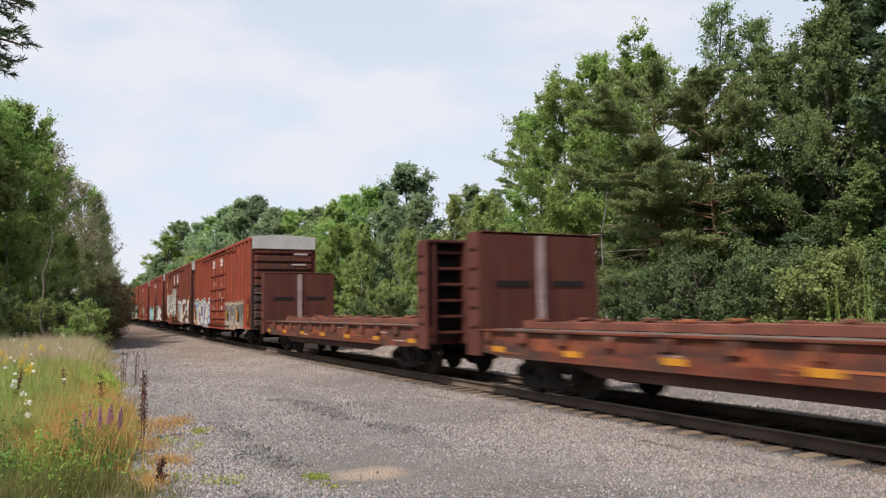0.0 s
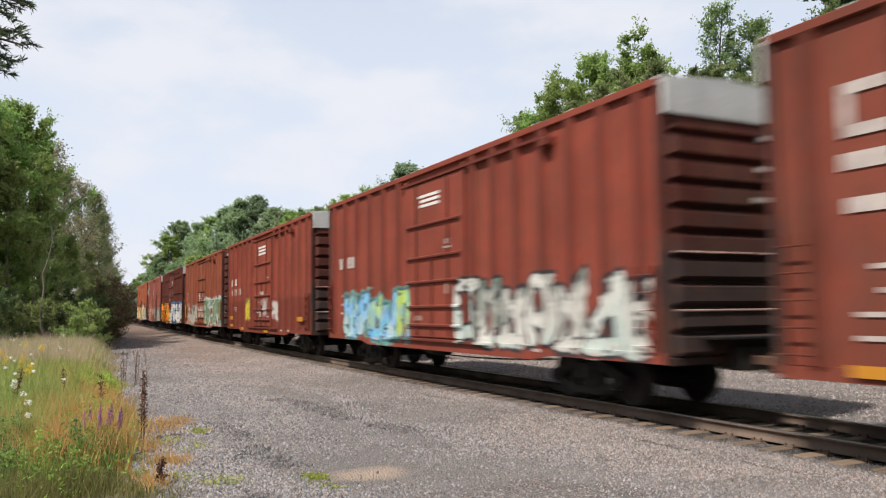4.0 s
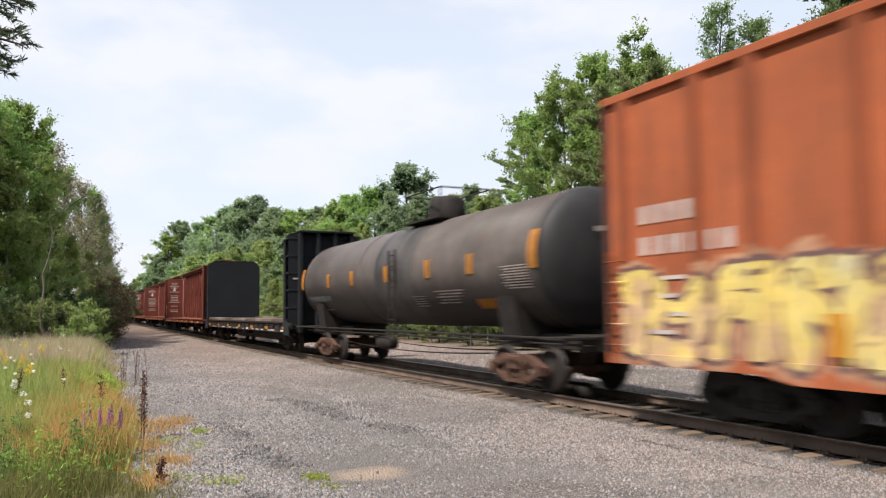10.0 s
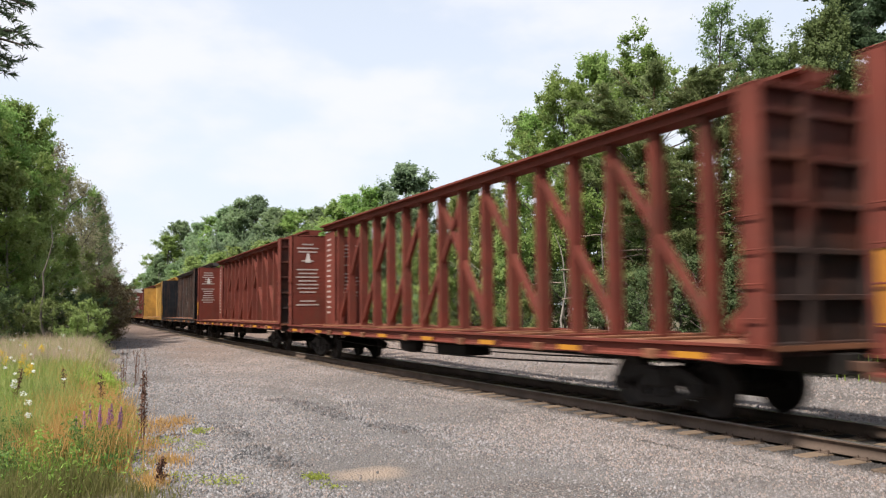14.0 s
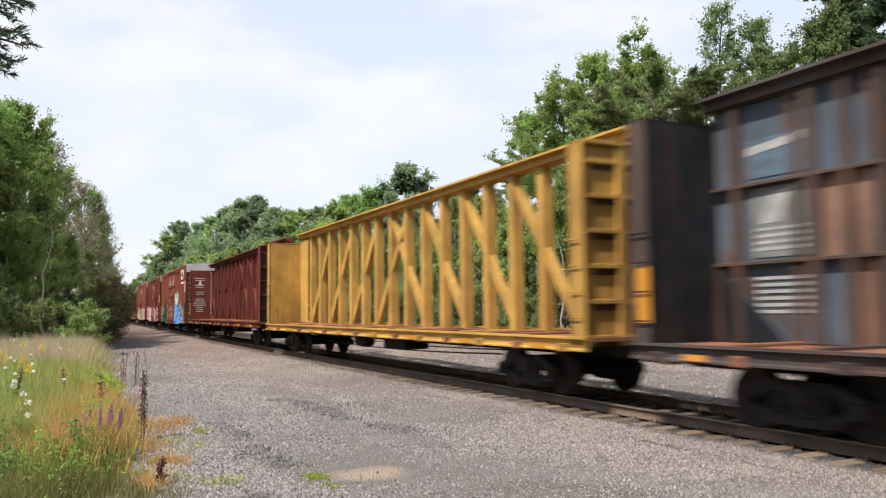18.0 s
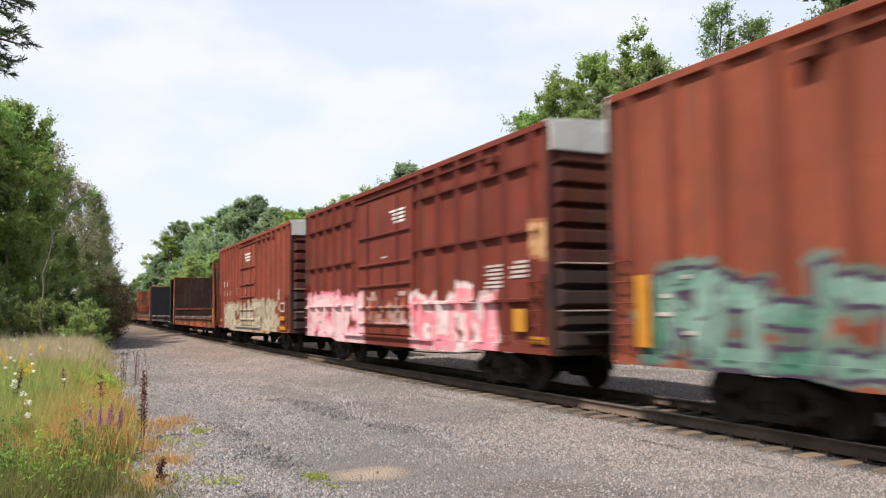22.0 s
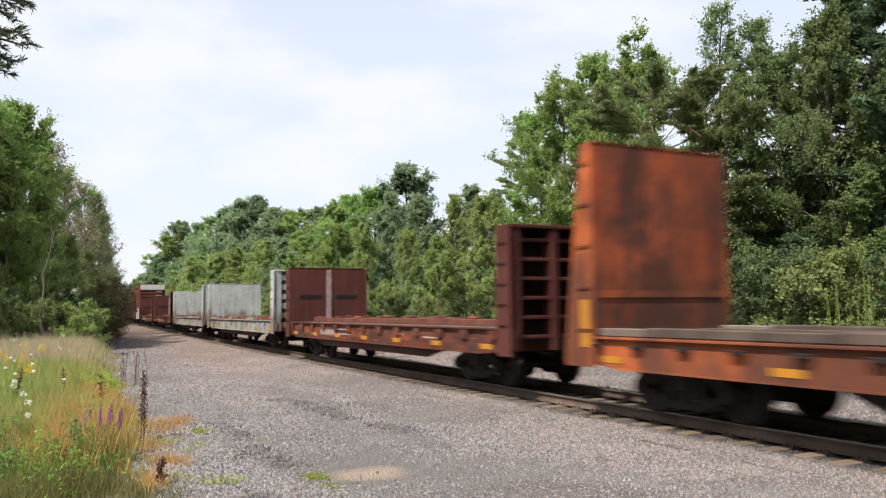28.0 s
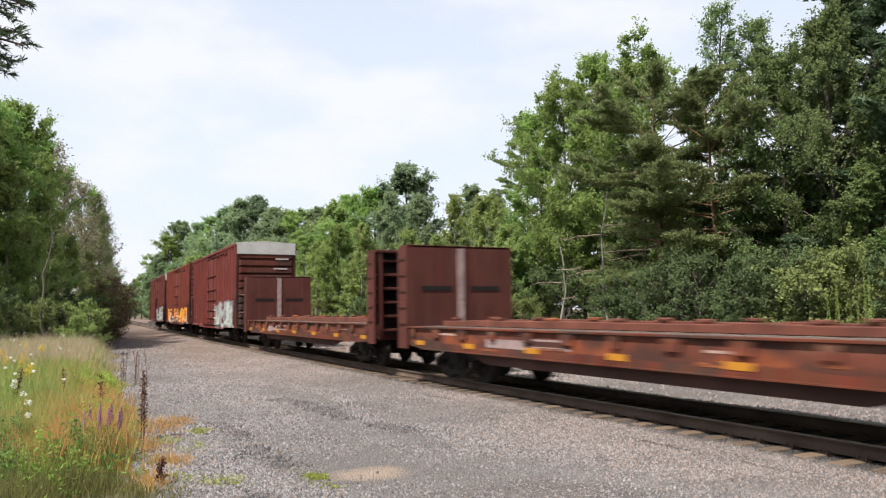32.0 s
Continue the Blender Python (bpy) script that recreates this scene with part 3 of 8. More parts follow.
def build_stones():
    """Loose crushed stone lying on the strip and along the far shoulder."""
    rng = np.random.default_rng(5)
    pts = []
    for count, x0, x1, y0, y1 in ((225000, 0.4, 9.2, 4.4, 15.0), (125000, 1.0, 9.2, 15.0, 32.0), (36000, 2.0, 9.8, 30.0, 62.0), (20000, 10.9, 19.0, 26.0, 55.0), (42000, 11.0, 19.0, 5.0, 26.0), (9000, 8.3, 11.2, 3.0, 26.0)):
        p = np.stack([rng.uniform(x0, x1, count), y0 + (y1 - y0) * rng.random(count) ** 1.2], -1)
        lat = lateral(p[:, 0], p[:, 1])
        keep = (p[:, 0] > verge(p[:, 1]) - 0.25 + 0.5 * rng.random(count)) & ((np.abs(lat) > 1.3) | (rng.random(count) < 0.6)) & (np.abs(np.abs(lat) - 0.75) > 0.13)
        bare = np.sin(p[:, 0] * 0.9 + 1.0 + 0.3 * p[:, 1]) * np.sin(p[:, 1] * 0.55 + 0.4) + 1.6 * rng.random(count)
        keep &= bare > 0.42
        sand = ((p[:, 0] - 3.58) / 0.55) ** 2 + ((p[:, 1] - 8.97) / 0.45) ** 2
        keep &= (sand > 1.0 + 0.5 * rng.random(count)) | (rng.random(count) < 0.10)
        worn = np.abs(p[:, 0] - 5.05 + 0.35 * np.sin(p[:, 1] * 0.6)) + 0.35 * np.sin(p[:, 0] * 5.3 + p[:, 1] * 2.1) * np.sin(p[:, 1] * 3.7) < 0.45
        keep &= ~(worn & (p[:, 1] > 10.0) & (p[:, 1] < 21) & (rng.random(count) < 0.82))
        pts.append(p[keep])
    p = np.concatenate(pts)
    pan = ((p[:, 0] - 3.55) / 0.8) ** 2 + ((p[:, 1] - 10.4) / 2.0) ** 2
    p = p[(pan > 1.0 + 0.6 * rng.random(len(p))) | (rng.random(len(p)) < 0.3)]
    n = len(p)
    size = (0.0055 + 0.013 * rng.random(n) ** 3.0) * (1 + 0.030 * p[:, 1])
    rut = (np.abs(p[:, 0] - 5.85 + 0.35 * np.sin(p[:, 1] * 0.6)) < 0.22) & (p[:, 1] > 10.5) & (p[:, 1] < 20)
    size *= np.where(rut, 1.45, 1.0)
    size *= np.where(p[:, 0] > 11.2, 1.6, 1.0)
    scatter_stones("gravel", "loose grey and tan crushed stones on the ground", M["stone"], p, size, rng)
    # coarse dark stones thrown up in ridges beside the wheel tracks
    y = np.concatenate([rng.uniform(11.5, 17.5, 2600), rng.uniform(9.8, 14.4, 1100)])
    x = np.concatenate([5.30 - 0.10 * (y[:2600] - 12.9) + 0.05 * np.sin(y[:2600] * 1.7), 2.83 + 0.05 * np.sin(y[2600:] * 2.1)]) + rng.normal(0, 0.13, len(y))
    patchy = np.sin(y * 2.3 + x) + np.sin(y * 5.1) + 1.5 * rng.random(len(y)) > 0.1
    p = np.stack([x, y], -1)[patchy]
    scatter_stones("coarse_stones", "coarse dark crushed stones in ridges beside wheel tracks", M["darkstone"], p, 0.016 + 0.024 * rng.random(len(p)) ** 1.5, rng)


def scatter_stones(name, label, material, p, size, rng):
    """Angular stones of the given sizes lying on the ground at the points p, in one mesh."""
    n = len(p)
    unit = np.array([(1, 0, -0.3), (0, 0.9, -0.3), (-1, 0, -0.3), (0, -0.9, -0.3), (0.42, 0.1, 0.8), (-0.42, -0.1, 0.8)], float)
    v = unit[None] * rng.uniform(0.65, 1.25, (n, 6, 1)) + rng.normal(0, 0.20, (n, 6, 3))
    turn = rng.uniform(0, 6.28, n)
    c, s = np.cos(turn)[:, None], np.sin(turn)[:, None]
    v = np.stack([v[..., 0] * c - v[..., 1] * s, v[..., 0] * s + v[..., 1] * c, v[..., 2] * 0.95], -1) * size[:, None, None]
    v += np.stack([p[:, 0], p[:, 1], ground_z(p[:, 0], p[:, 1]) + size * 0.3], -1)[:, None]
    tri = np.array([(0, 1, 4), (1, 5, 4), (1, 2, 5), (2, 3, 5), (3, 4, 5), (3, 0, 4)])
    faces = (np.arange(n)[:, None, None] * 6 + tri[None]).reshape(-1, 3)
    ob = part_mesh(name, np_mesh(name, v.reshape(-1, 3), faces), material, None)
    tagged(ob, label, "gravel", kind="stuff")


build_ground()
build_stones()


# ---- track ----
def sweep(outline, side, z, s_list):
    """An outline of (across, up) pairs drawn along the track."""
    rings = []
    for s in s_list:
        x, y, h, th = track(s, side)
        rings.append([(x + a * math.cos(th), y - a * math.sin(th), h + z + b) for a, b in outline])
    v = np.array(rings)
    k, n = len(outline), len(s_list)
    i, j = np.meshgrid(np.arange(n - 1), np.arange(k), indexing="ij")
    a, b = (i * k + j).ravel(), (i * k + (j + 1) % k).ravel()
    return v.reshape(-1, 3), np.stack([a, a + k, b + k, b], -1)


def build_rails():
    s_list = list(np.arange(-140, 0, 10.0)) + list(np.arange(0, 100, 1.0)) + list(np.arange(100, 760, 20.0))
    foot = [(-0.07, 0.0), (-0.07, 0.012), (-0.012, 0.03), (-0.011, 0.125), (-0.037, 0.14), (-0.037, 0.162), (0.037, 0.162), (0.037, 0.14), (0.011, 0.125), (0.012, 0.03), (0.07, 0.012), (0.07, 0.0)]
    head = [(-0.036, 0.163), (-0.032, 0.172), (0.032, 0.172), (0.036, 0.163)]
    for side in (-0.752, 0.752):
        root = new("rail")
        tagged(root, "rusty steel rail with a worn shiny head", "rail", "rails", kind="structure")
        part_mesh("web_and_foot", np_mesh("web_and_foot", *sweep(foot, side, -0.172, s_list)), M["rail"], root)
        part_mesh("running_head", np_mesh("running_head", *sweep(head, side, -0.172, s_list)), M["railhead"], root, "polished steel running surface")


build_rails()


# ---- plants ----
def tube(points, radii, sides=5):
    points = np.asarray(points, float)
    d = np.gradient(points, axis=0)
    d /= np.linalg.norm(d, axis=1)[:, None] + 1e-9
    ref = np.where(np.abs(d[:, 2:3]) > 0.9, [[1.0, 0, 0]], [[0, 0, 1.0]])
    u = np.cross(d, ref)
    u /= np.linalg.norm(u, axis=1)[:, None] + 1e-9
    w = np.cross(d, u)
    a = np.linspace(0, 2 * np.pi, sides, endpoint=False)
    v = points[:, None] + np.asarray(radii)[:, None, None] * (u[:, None] * np.cos(a)[None, :, None] + w[:, None] * np.sin(a)[None, :, None])
    n = len(points)
    i, j = np.meshgrid(np.arange(n - 1), np.arange(sides), indexing="ij")
    p, q = (i * sides + j).ravel(), (i * sides + (j + 1) % sides).ravel()
    return v.reshape(-1, 3), np.stack([p, q, q + sides, p + sides], -1)


def join(pieces):
    verts, faces, k = [], [], 0
    for v, f in pieces:
        verts.append(v)
        faces.append(f + k)
        k += len(v)
    return np.concatenate(verts), np.concatenate(faces)


def blades(c, d, nrm, length, width):
    """One pointed leaf for each centre c, along d, facing nrm."""
    d = d / (np.linalg.norm(d, axis=1)[:, None] + 1e-9)
    w = np.cross(d, nrm)
    w /= np.linalg.norm(w, axis=1)[:, None] + 1e-9
    l, b = (length / 2)[:, None], (width / 2)[:, None]
    v = np.stack([c - d * l, c + w * b - d * l * 0.1, c + d * l, c - w * b - d * l * 0.1], 1)
    return v.reshape(-1, 3), np.arange(len(c) * 4).reshape(-1, 4)


def grow(seed, H, R, base, limbs, twigs, leaves, leaf, kind="broad", puff=0.42, trunk_r=0.16, bark="bark", foliage="leaf", lean=0.0, whorl=2, taper=0.62):
    """One tree: a tapered trunk with limbs, and a crown of single leaves or needle sprays round the twig ends."""
    rng = np.random.default_rng(seed)
    k = 9
    t = np.linspace(0, 1, k)
    trunk = np.stack([lean * t ** 1.5 + 0.012 * H * np.cumsum(rng.normal(0, 0.5, k)) * t, 0.012 * H * np.cumsum(rng.normal(0, 0.5, k)) * t, H * 0.97 * t], -1)
    wood = [tube(trunk, trunk_r * (1 - 0.93 * t) + 0.008, 7)]
    tips, ways, spans, fill = [], [], [], []
    for i in range(limbs):
        p = ((i + rng.random()) / limbs) ** 0.9
        h = base + (0.985 - base) * p
        o = np.array([np.interp(h, t, trunk[:, a]) for a in range(3)])
        az = i * 2.399 + rng.normal(0, 0.5)
        if kind == "broad":
            lobe = 0.78 + 0.30 * math.sin(az * 2.0 + seed) * math.cos(p * 9.0 + seed) + 0.22 * math.sin(p * 17.0 + az)
            reach = R * (1 - p) ** taper * (0.55 + 0.45 * min(1, p * 3.2)) * lobe * rng.uniform(0.6, 1.3) + 0.35
            up = math.radians(18 + 48 * p + rng.normal(0, 8))
            curl = 0.16
        elif kind == "pine":
            ring = max(1, limbs // whorl)
            p = ((i % ring) + 0.5 + rng.uniform(-0.30, 0.30) * (1 if whorl > 3 else 1.8)) / ring
            h = base + (0.985 - base) * p
            o = np.array([np.interp(h, t, trunk[:, a]) for a in range(3)])
            reach = R * ((1 - p) ** 0.75 if whorl < 4 else (1 - p ** 3) ** 0.8 * (0.7 + 0.3 * p)) * rng.uniform(0.6, 1.15) + 0.25
            up = math.radians(-4 + 20 * p + 50 * p ** 4 + rng.normal(0, 6))
            curl = 0.10
        else:
            reach = R * math.sin(math.pi * (0.18 + 0.75 * p)) * rng.uniform(0.6, 1.1)
            up = math.radians(8 + 40 * p + rng.normal(0, 10))
            curl = 0.15
        d = np.array([math.cos(az) * math.cos(up), math.sin(az) * math.cos(up), math.sin(up)])
        m = 5
        s = np.linspace(0, 1, m)
        line = o + d * (s[:, None] * reach) + np.array([0, 0, 1]) * (curl * reach * s[:, None] ** 2) + rng.normal(0, 0.03 * reach, (m, 3)) * s[:, None]
        r0 = max(0.012, trunk_r * 0.42 * (1 - 0.8 * h))
        wood.append(tube(line, r0 * (1 - 0.85 * s) + 0.004, 4))
        for j in range(twigs):
            f = 0.3 + 0.7 * (j + rng.random()) / twigs
            b = np.array([np.interp(f, s, line[:, a]) for a in range(3)])
            a2 = az + rng.choice([-1, 1]) * rng.uniform(0.3, 1.2)
            ln = reach * rng.uniform(0.12, 0.34) * (1.25 - f * 0.6)
            e = b + ln * np.array([math.cos(a2), math.sin(a2), rng.uniform(-0.1, 0.55) if kind != "pine" else rng.uniform(-0.05, 0.2)])
            wood.append(tube(np.stack([b, (b + e) / 2 + rng.normal(0, 0.03, 3), e]), np.array([r0 * 0.4, r0 * 0.3, 0.004]), 3))
            tips.append(e)
            fill.append(1.0 if kind != "pine" else 0.3 + 1.5 * reach / R)
            ways.append(e - b + d * 0.3)
            spans.append(puff * rng.uniform(0.6, 1.3) * ((0.7 + 0.3 * (1 - p)) if kind != "pine" else 0.4 + 0.6 * (1 - p)))
    tips, ways, spans = np.array(tips), np.array(ways), np.array(spans)
    idx = np.repeat(np.arange(len(tips)), np.maximum(4, (leaves * np.array(fill)).astype(int)))
    n = len(idx)
    if kind == "broad" or kind == "shrub":
        shoots = 5
        out = tips - np.array([0, 0, 1.0]) * tips[:, 2:3]
        out = out / (np.linalg.norm(out, axis=1)[:, None] + 0.3)
        sd = rng.normal(0, 0.8, (len(tips), shoots, 3)) + out[:, None] * 0.7 + np.array([0, 0, 0.45])
        sd /= np.linalg.norm(sd, axis=2)[..., None]
        sl = spans[:, None] * rng.uniform(0.8, 2.3, (len(tips), shoots))
        pick = rng.integers(0, shoots, n)
        along = rng.random(n) ** 0.8 * sl[idx, pick]
        c = tips[idx] + sd[idx, pick] * along[:, None] + rng.normal(0, 0.26, (n, 3)) * spans[idx][:, None]
        d = rng.normal(0, 1, (n, 3)) + np.array([0, 0, -0.35])
        face = c * np.array([1.0, 1.0, 0.0])
        face /= np.linalg.norm(face, axis=1)[:, None] + 0.2
        nrm = rng.normal(0, 0.45, (n, 3)) + np.array([0, 0, 0.75]) + face * 0.8
        ln = leaf * rng.uniform(0.6, 1.25, n)
        v, f = blades(c, d, nrm, ln, ln * 0.62)
    else:
        f1 = rng.random(n)[:, None]
        c = tips[idx] - ways[idx] * (1 - f1) * 0.9 + rng.normal(0, 1, (n, 3)) * spans[idx][:, None] * np.array([0.55, 0.55, 0.22])
        d = ways[idx] / (np.linalg.norm(ways[idx], axis=1)[:, None] + 1e-9) + rng.normal(0, 0.75, (n, 3)) + np.array([0, 0, 0.25])
        nrm = rng.normal(0, 1, (n, 3))
        ln = leaf * rng.uniform(0.7, 1.3, n)
        v, f = blades(c, d, nrm, ln, ln * 0.32)
    tv, tf = join(wood)
    return np_mesh("trunk", tv, tf), np_mesh("crown", v, f)


SPECIES = {}


def species(key, name, label, category, bark, foliage, **how):
    trunk, crown = grow(**how)
    SPECIES[key] = dict(name=name, label=label, category=category, H=how["H"], trunk=trunk, crown=crown, bark=M[bark], leaf=M[foliage])


def plant(key, x, y, height, turn=0.0, group="", wide=1.0):
    sp = SPECIES[key]
    root = new(sp["name"])
    k = height / sp["H"]
    root.matrix_basis = pose(x, y, float(ground_z(x, y)) - 0.05, 0, 0, turn) @ Matrix.Diagonal((k * wide, k * wide, k, 1))
    tagged(root, sp["label"], sp["category"], group)
    part_mesh("trunk", sp["trunk"], sp["bark"], root)
    part_mesh("crown", sp["crown"], sp["leaf"], root)
    return root


species("d0", "maple_tree", "leafy green maple with a full uneven crown", "tree", "bark", "leaf", seed=11, H=14, R=4.0, base=0.14, limbs=40, twigs=7, leaves=150, leaf=0.145, puff=0.44, taper=0.42)
species("d1", "maple_tree", "leafy green maple with a full uneven crown", "tree", "bark", "leaf", seed=12, H=14, R=3.5, base=0.10, limbs=42, twigs=7, leaves=150, leaf=0.150, puff=0.42, taper=0.42)
species("d2", "oak_tree", "dark green broadleaf tree at the wood's edge", "tree", "bark", "leafdark", seed=13, H=14, R=4.3, base=0.08, limbs=40, twigs=6, leaves=110, leaf=0.22, puff=0.50)
species("d3", "oak_tree", "dark green broadleaf tree at the wood's edge", "tree", "bark", "leafdark", seed=14, H=14, R=3.7, base=0.06, limbs=40, twigs=6, leaves=110, leaf=0.22, puff=0.50)
species("a0", "aspen_tree", "thin airy tree with sparse grey-green leaves", "tree", "bark", "airyleaf", seed=15, H=15, R=2.9, base=0.30, limbs=36, twigs=8, leaves=44, leaf=0.120, puff=0.34)
species("l0", "young_birch", "bright green young broadleaf tree", "tree", "birch", "leaflight", seed=16, H=9, R=2.7, base=0.10, limbs=32, twigs=7, leaves=64, leaf=0.16, puff=0.32, trunk_r=0.09)
species("l1", "young_birch", "bright green young broadleaf tree", "tree", "birch", "leaflight", seed=17, H=9, R=2.3, base=0.08, limbs=30, twigs=7, leaves=64, leaf=0.16, puff=0.32, trunk_r=0.08)
# mostly far trees; their haze is in the leaf colour
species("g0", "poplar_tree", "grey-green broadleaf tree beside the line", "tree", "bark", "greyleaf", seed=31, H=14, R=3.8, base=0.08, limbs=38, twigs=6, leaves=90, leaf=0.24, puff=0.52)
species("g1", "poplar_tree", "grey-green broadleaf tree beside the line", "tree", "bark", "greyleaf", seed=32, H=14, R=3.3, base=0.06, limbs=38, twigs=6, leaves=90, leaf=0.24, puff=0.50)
species("s0", "scots_pine", "scruffy pine with olive needles and bare orange limbs", "tree", "pinebark", "needle", kind="pine", seed=18, whorl=4, H=12, R=5.2, base=0.22, limbs=56, twigs=10, leaves=120, leaf=0.17, puff=0.40, trunk_r=0.17)
species("s1", "scots_pine", "scruffy pine with olive needles and bare orange limbs", "tree", "pinebark", "needle", kind="pine", seed=19, whorl=4, H=12, R=4.9, base=0.20, limbs=54, twigs=10, leaves=120, leaf=0.17, puff=0.40, trunk_r=0.17)
species("v0", "ash_tree", "open-crowned green broadleaf tree at the wood's edge", "tree", "bark", "airyleaf", seed=41, H=13, R=3.6, base=0.14, limbs=44, twigs=8, leaves=100, leaf=0.13, puff=0.36, taper=0.45)
species("p0", "white_pine", "tall dark pine with layered needle branches", "tree", "bark", "needledark", kind="pine", seed=20, H=18, R=4.8, base=0.10, limbs=84, twigs=8, leaves=80, leaf=0.26, puff=0.50, trunk_r=0.24)
species("f0", "white_pine", "full conical pine rising above the far trees", "tree", "bark", "farneedle", seed=44, H=14, R=4.6, base=0.06, limbs=52, twigs=7, leaves=90, leaf=0.20, puff=0.42, trunk_r=0.18, taper=0.85)
species("r0", "poplar_tree", "thinning poplar with fading brownish-olive leaves", "tree", "bark", "rustleaf", seed=52, H=13, R=3.0, base=0.10, limbs=42, twigs=8, leaves=28, leaf=0.15, puff=0.42, taper=0.5)
species("b4", "shrub", "bright yellow-green shrub at the meadow's edge", "shrub", "bark", "leaflight", kind="shrub", seed=46, H=3.2, R=1.8, base=0.03, limbs=22, twigs=7, leaves=70, leaf=0.10, puff=0.22, trunk_r=0.05)
species("w0", "white_pine", "wispy grey-green pine with open upswept branches", "tree", "bark", "needle", kind="pine", seed=21, H=13, R=3.6, base=0.12, limbs=50, twigs=7, leaves=52, leaf=0.22, puff=0.26, trunk_r=0.14)
species("b0", "shrub", "dense green roadside shrub", "shrub", "bark", "shrubleaf", kind="shrub", seed=22, H=3.2, R=2.0, base=0.03, limbs=22, twigs=7, leaves=75, leaf=0.095, puff=0.22, trunk_r=0.05)
species("b1", "shrub", "dense green roadside shrub", "shrub", "bark", "shrubleaf", kind="shrub", seed=23, H=3.2, R=1.7, base=0.03, limbs=20, twigs=7, leaves=75, leaf=0.095, puff=0.22, trunk_r=0.05)
species("b2", "shrub", "pale yellow-green roadside shrub", "shrub", "bark", "yellowleaf", kind="shrub", seed=24, H=3.2, R=1.8, base=0.03, limbs=22, twigs=7, leaves=70, leaf=0.10, puff=0.22, trunk_r=0.05)
species("b3", "shrub", "browning dry shrub with bare twigs", "shrub", "bark", "dryleaf", kind="shrub", seed=25, H=4.0, R=1.7, base=0.05, limbs=26, twigs=9, leaves=22, leaf=0.12, puff=0.26, trunk_r=0.05)

# ---- the woods on both sides of the line ----
TURN = [0]


def plant_row(rows, group, pick):
    for kind, x, y, h in rows:
        TURN[0] += 1
        keys = pick[kind]
        plant(keys[TURN[0] % len(keys)], x, y, h, TURN[0] * 77.0 % 360, group, (1.35 if y > 60 and x > 20 else 1.0) + 0.12 * math.sin(TURN[0] * 1.7))


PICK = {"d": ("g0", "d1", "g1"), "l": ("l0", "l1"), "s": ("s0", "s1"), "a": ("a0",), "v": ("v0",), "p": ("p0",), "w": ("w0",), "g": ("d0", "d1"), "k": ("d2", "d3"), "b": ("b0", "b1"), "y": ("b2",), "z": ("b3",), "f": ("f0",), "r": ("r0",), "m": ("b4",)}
plant_row([("g", 27.4, 39.7, 13.9), ("g", 26.3, 35.5, 14.6), ("g", 28.3, 35.4, 16.2), ("g", 27.2, 30.5, 14.9), ("s", 23.2, 24.9, 12.2), ("s", 23.9, 22.5, 10.9), ("a", 27.1, 25.4, 15.8),
           ("a", 28.0, 24.2, 15.0), ("v", 24.9, 20.0, 11.6), ("v", 24.9, 18.0, 12.2), ("k", 24.4, 16.6, 6.6), ("p", 28.9, 18.6, 17.6), ("p", 27.9, 16.1, 17.8), ("w", 30.5, 46.0, 16.4)], "trees at the wood's edge", PICK)
plant_row([("p", 34.0, 23.6, 18.5), ("k", 24.9, 14.6, 6.0), ("k", 25.4, 12.4, 6.5), ("p", 29.4, 12.4, 15.8), ("k", 29.0, 31.5, 11.0), ("k", 27.0, 22.0, 6.5), ("k", 31.0, 37.5, 12.0), ("k", 34.0, 42.0, 12.5), ("k", 26.5, 25.0, 7.5)], "trees deeper in the wood", PICK)
plant_row([("l", 22.4, 37.9, 8.3), ("l", 23.6, 44.2, 9.2), ("d", 28.8, 50.8, 11.0), ("f", 30.4, 66.8, 15.6), ("d", 27.4, 67.1, 13.0), ("d", 25.1, 57.7, 11.3), ("d", 25.9, 53.7, 10.6), ("d", 28.8, 76.9, 13.7), ("l", 26.9, 77.5, 13.0),
           ("d", 32.9, 100.5, 15.5), ("d", 30.9, 101.8, 15.1), ("l", 22.0, 56.2, 8.5), ("l", 21.7, 47.1, 7.2), ("l", 21.5, 42.2, 6.4), ("l", 22.3, 35.4, 6.4), ("d", 27.6, 45.2, 9.7), ("d", 22.2, 61.9, 9.0)], "trees along the line", PICK)
plant_row([("d", 31.3, 109.9, 16.0), ("d", 34.1, 128.1, 18.8), ("f", 34.6, 139.8, 22.7), ("d", 32.7, 142.7, 21.9), ("d", 35.9, 169.6, 23.8), ("d", 34.2, 176.0, 22.4), ("d", 38.0, 219.2, 25.8), ("d", 36.9, 238.6, 28.4), ("d", 32.6, 232.7, 23.4),
           ("d", 27.9, 217.0, 17.0), ("d", 26.1, 219.6, 14.2), ("d", 27.3, 248.8, 13.4), ("d", 27.0, 263.6, 12.5), ("l", 23.4, 90.6, 10.0), ("l", 24.2, 108.9, 10.7), ("l", 25.1, 129.1, 11.2), ("l", 26.4, 157.6, 12.6), ("d", 22.7, 72.8, 9.0),
           ("d", 24.3, 86.3, 10.0), ("l", 22.5, 68.8, 8.2), ("d", 26.0, 285.0, 11.0), ("d", 29.0, 300.0, 12.0)], "far trees along the line", PICK)
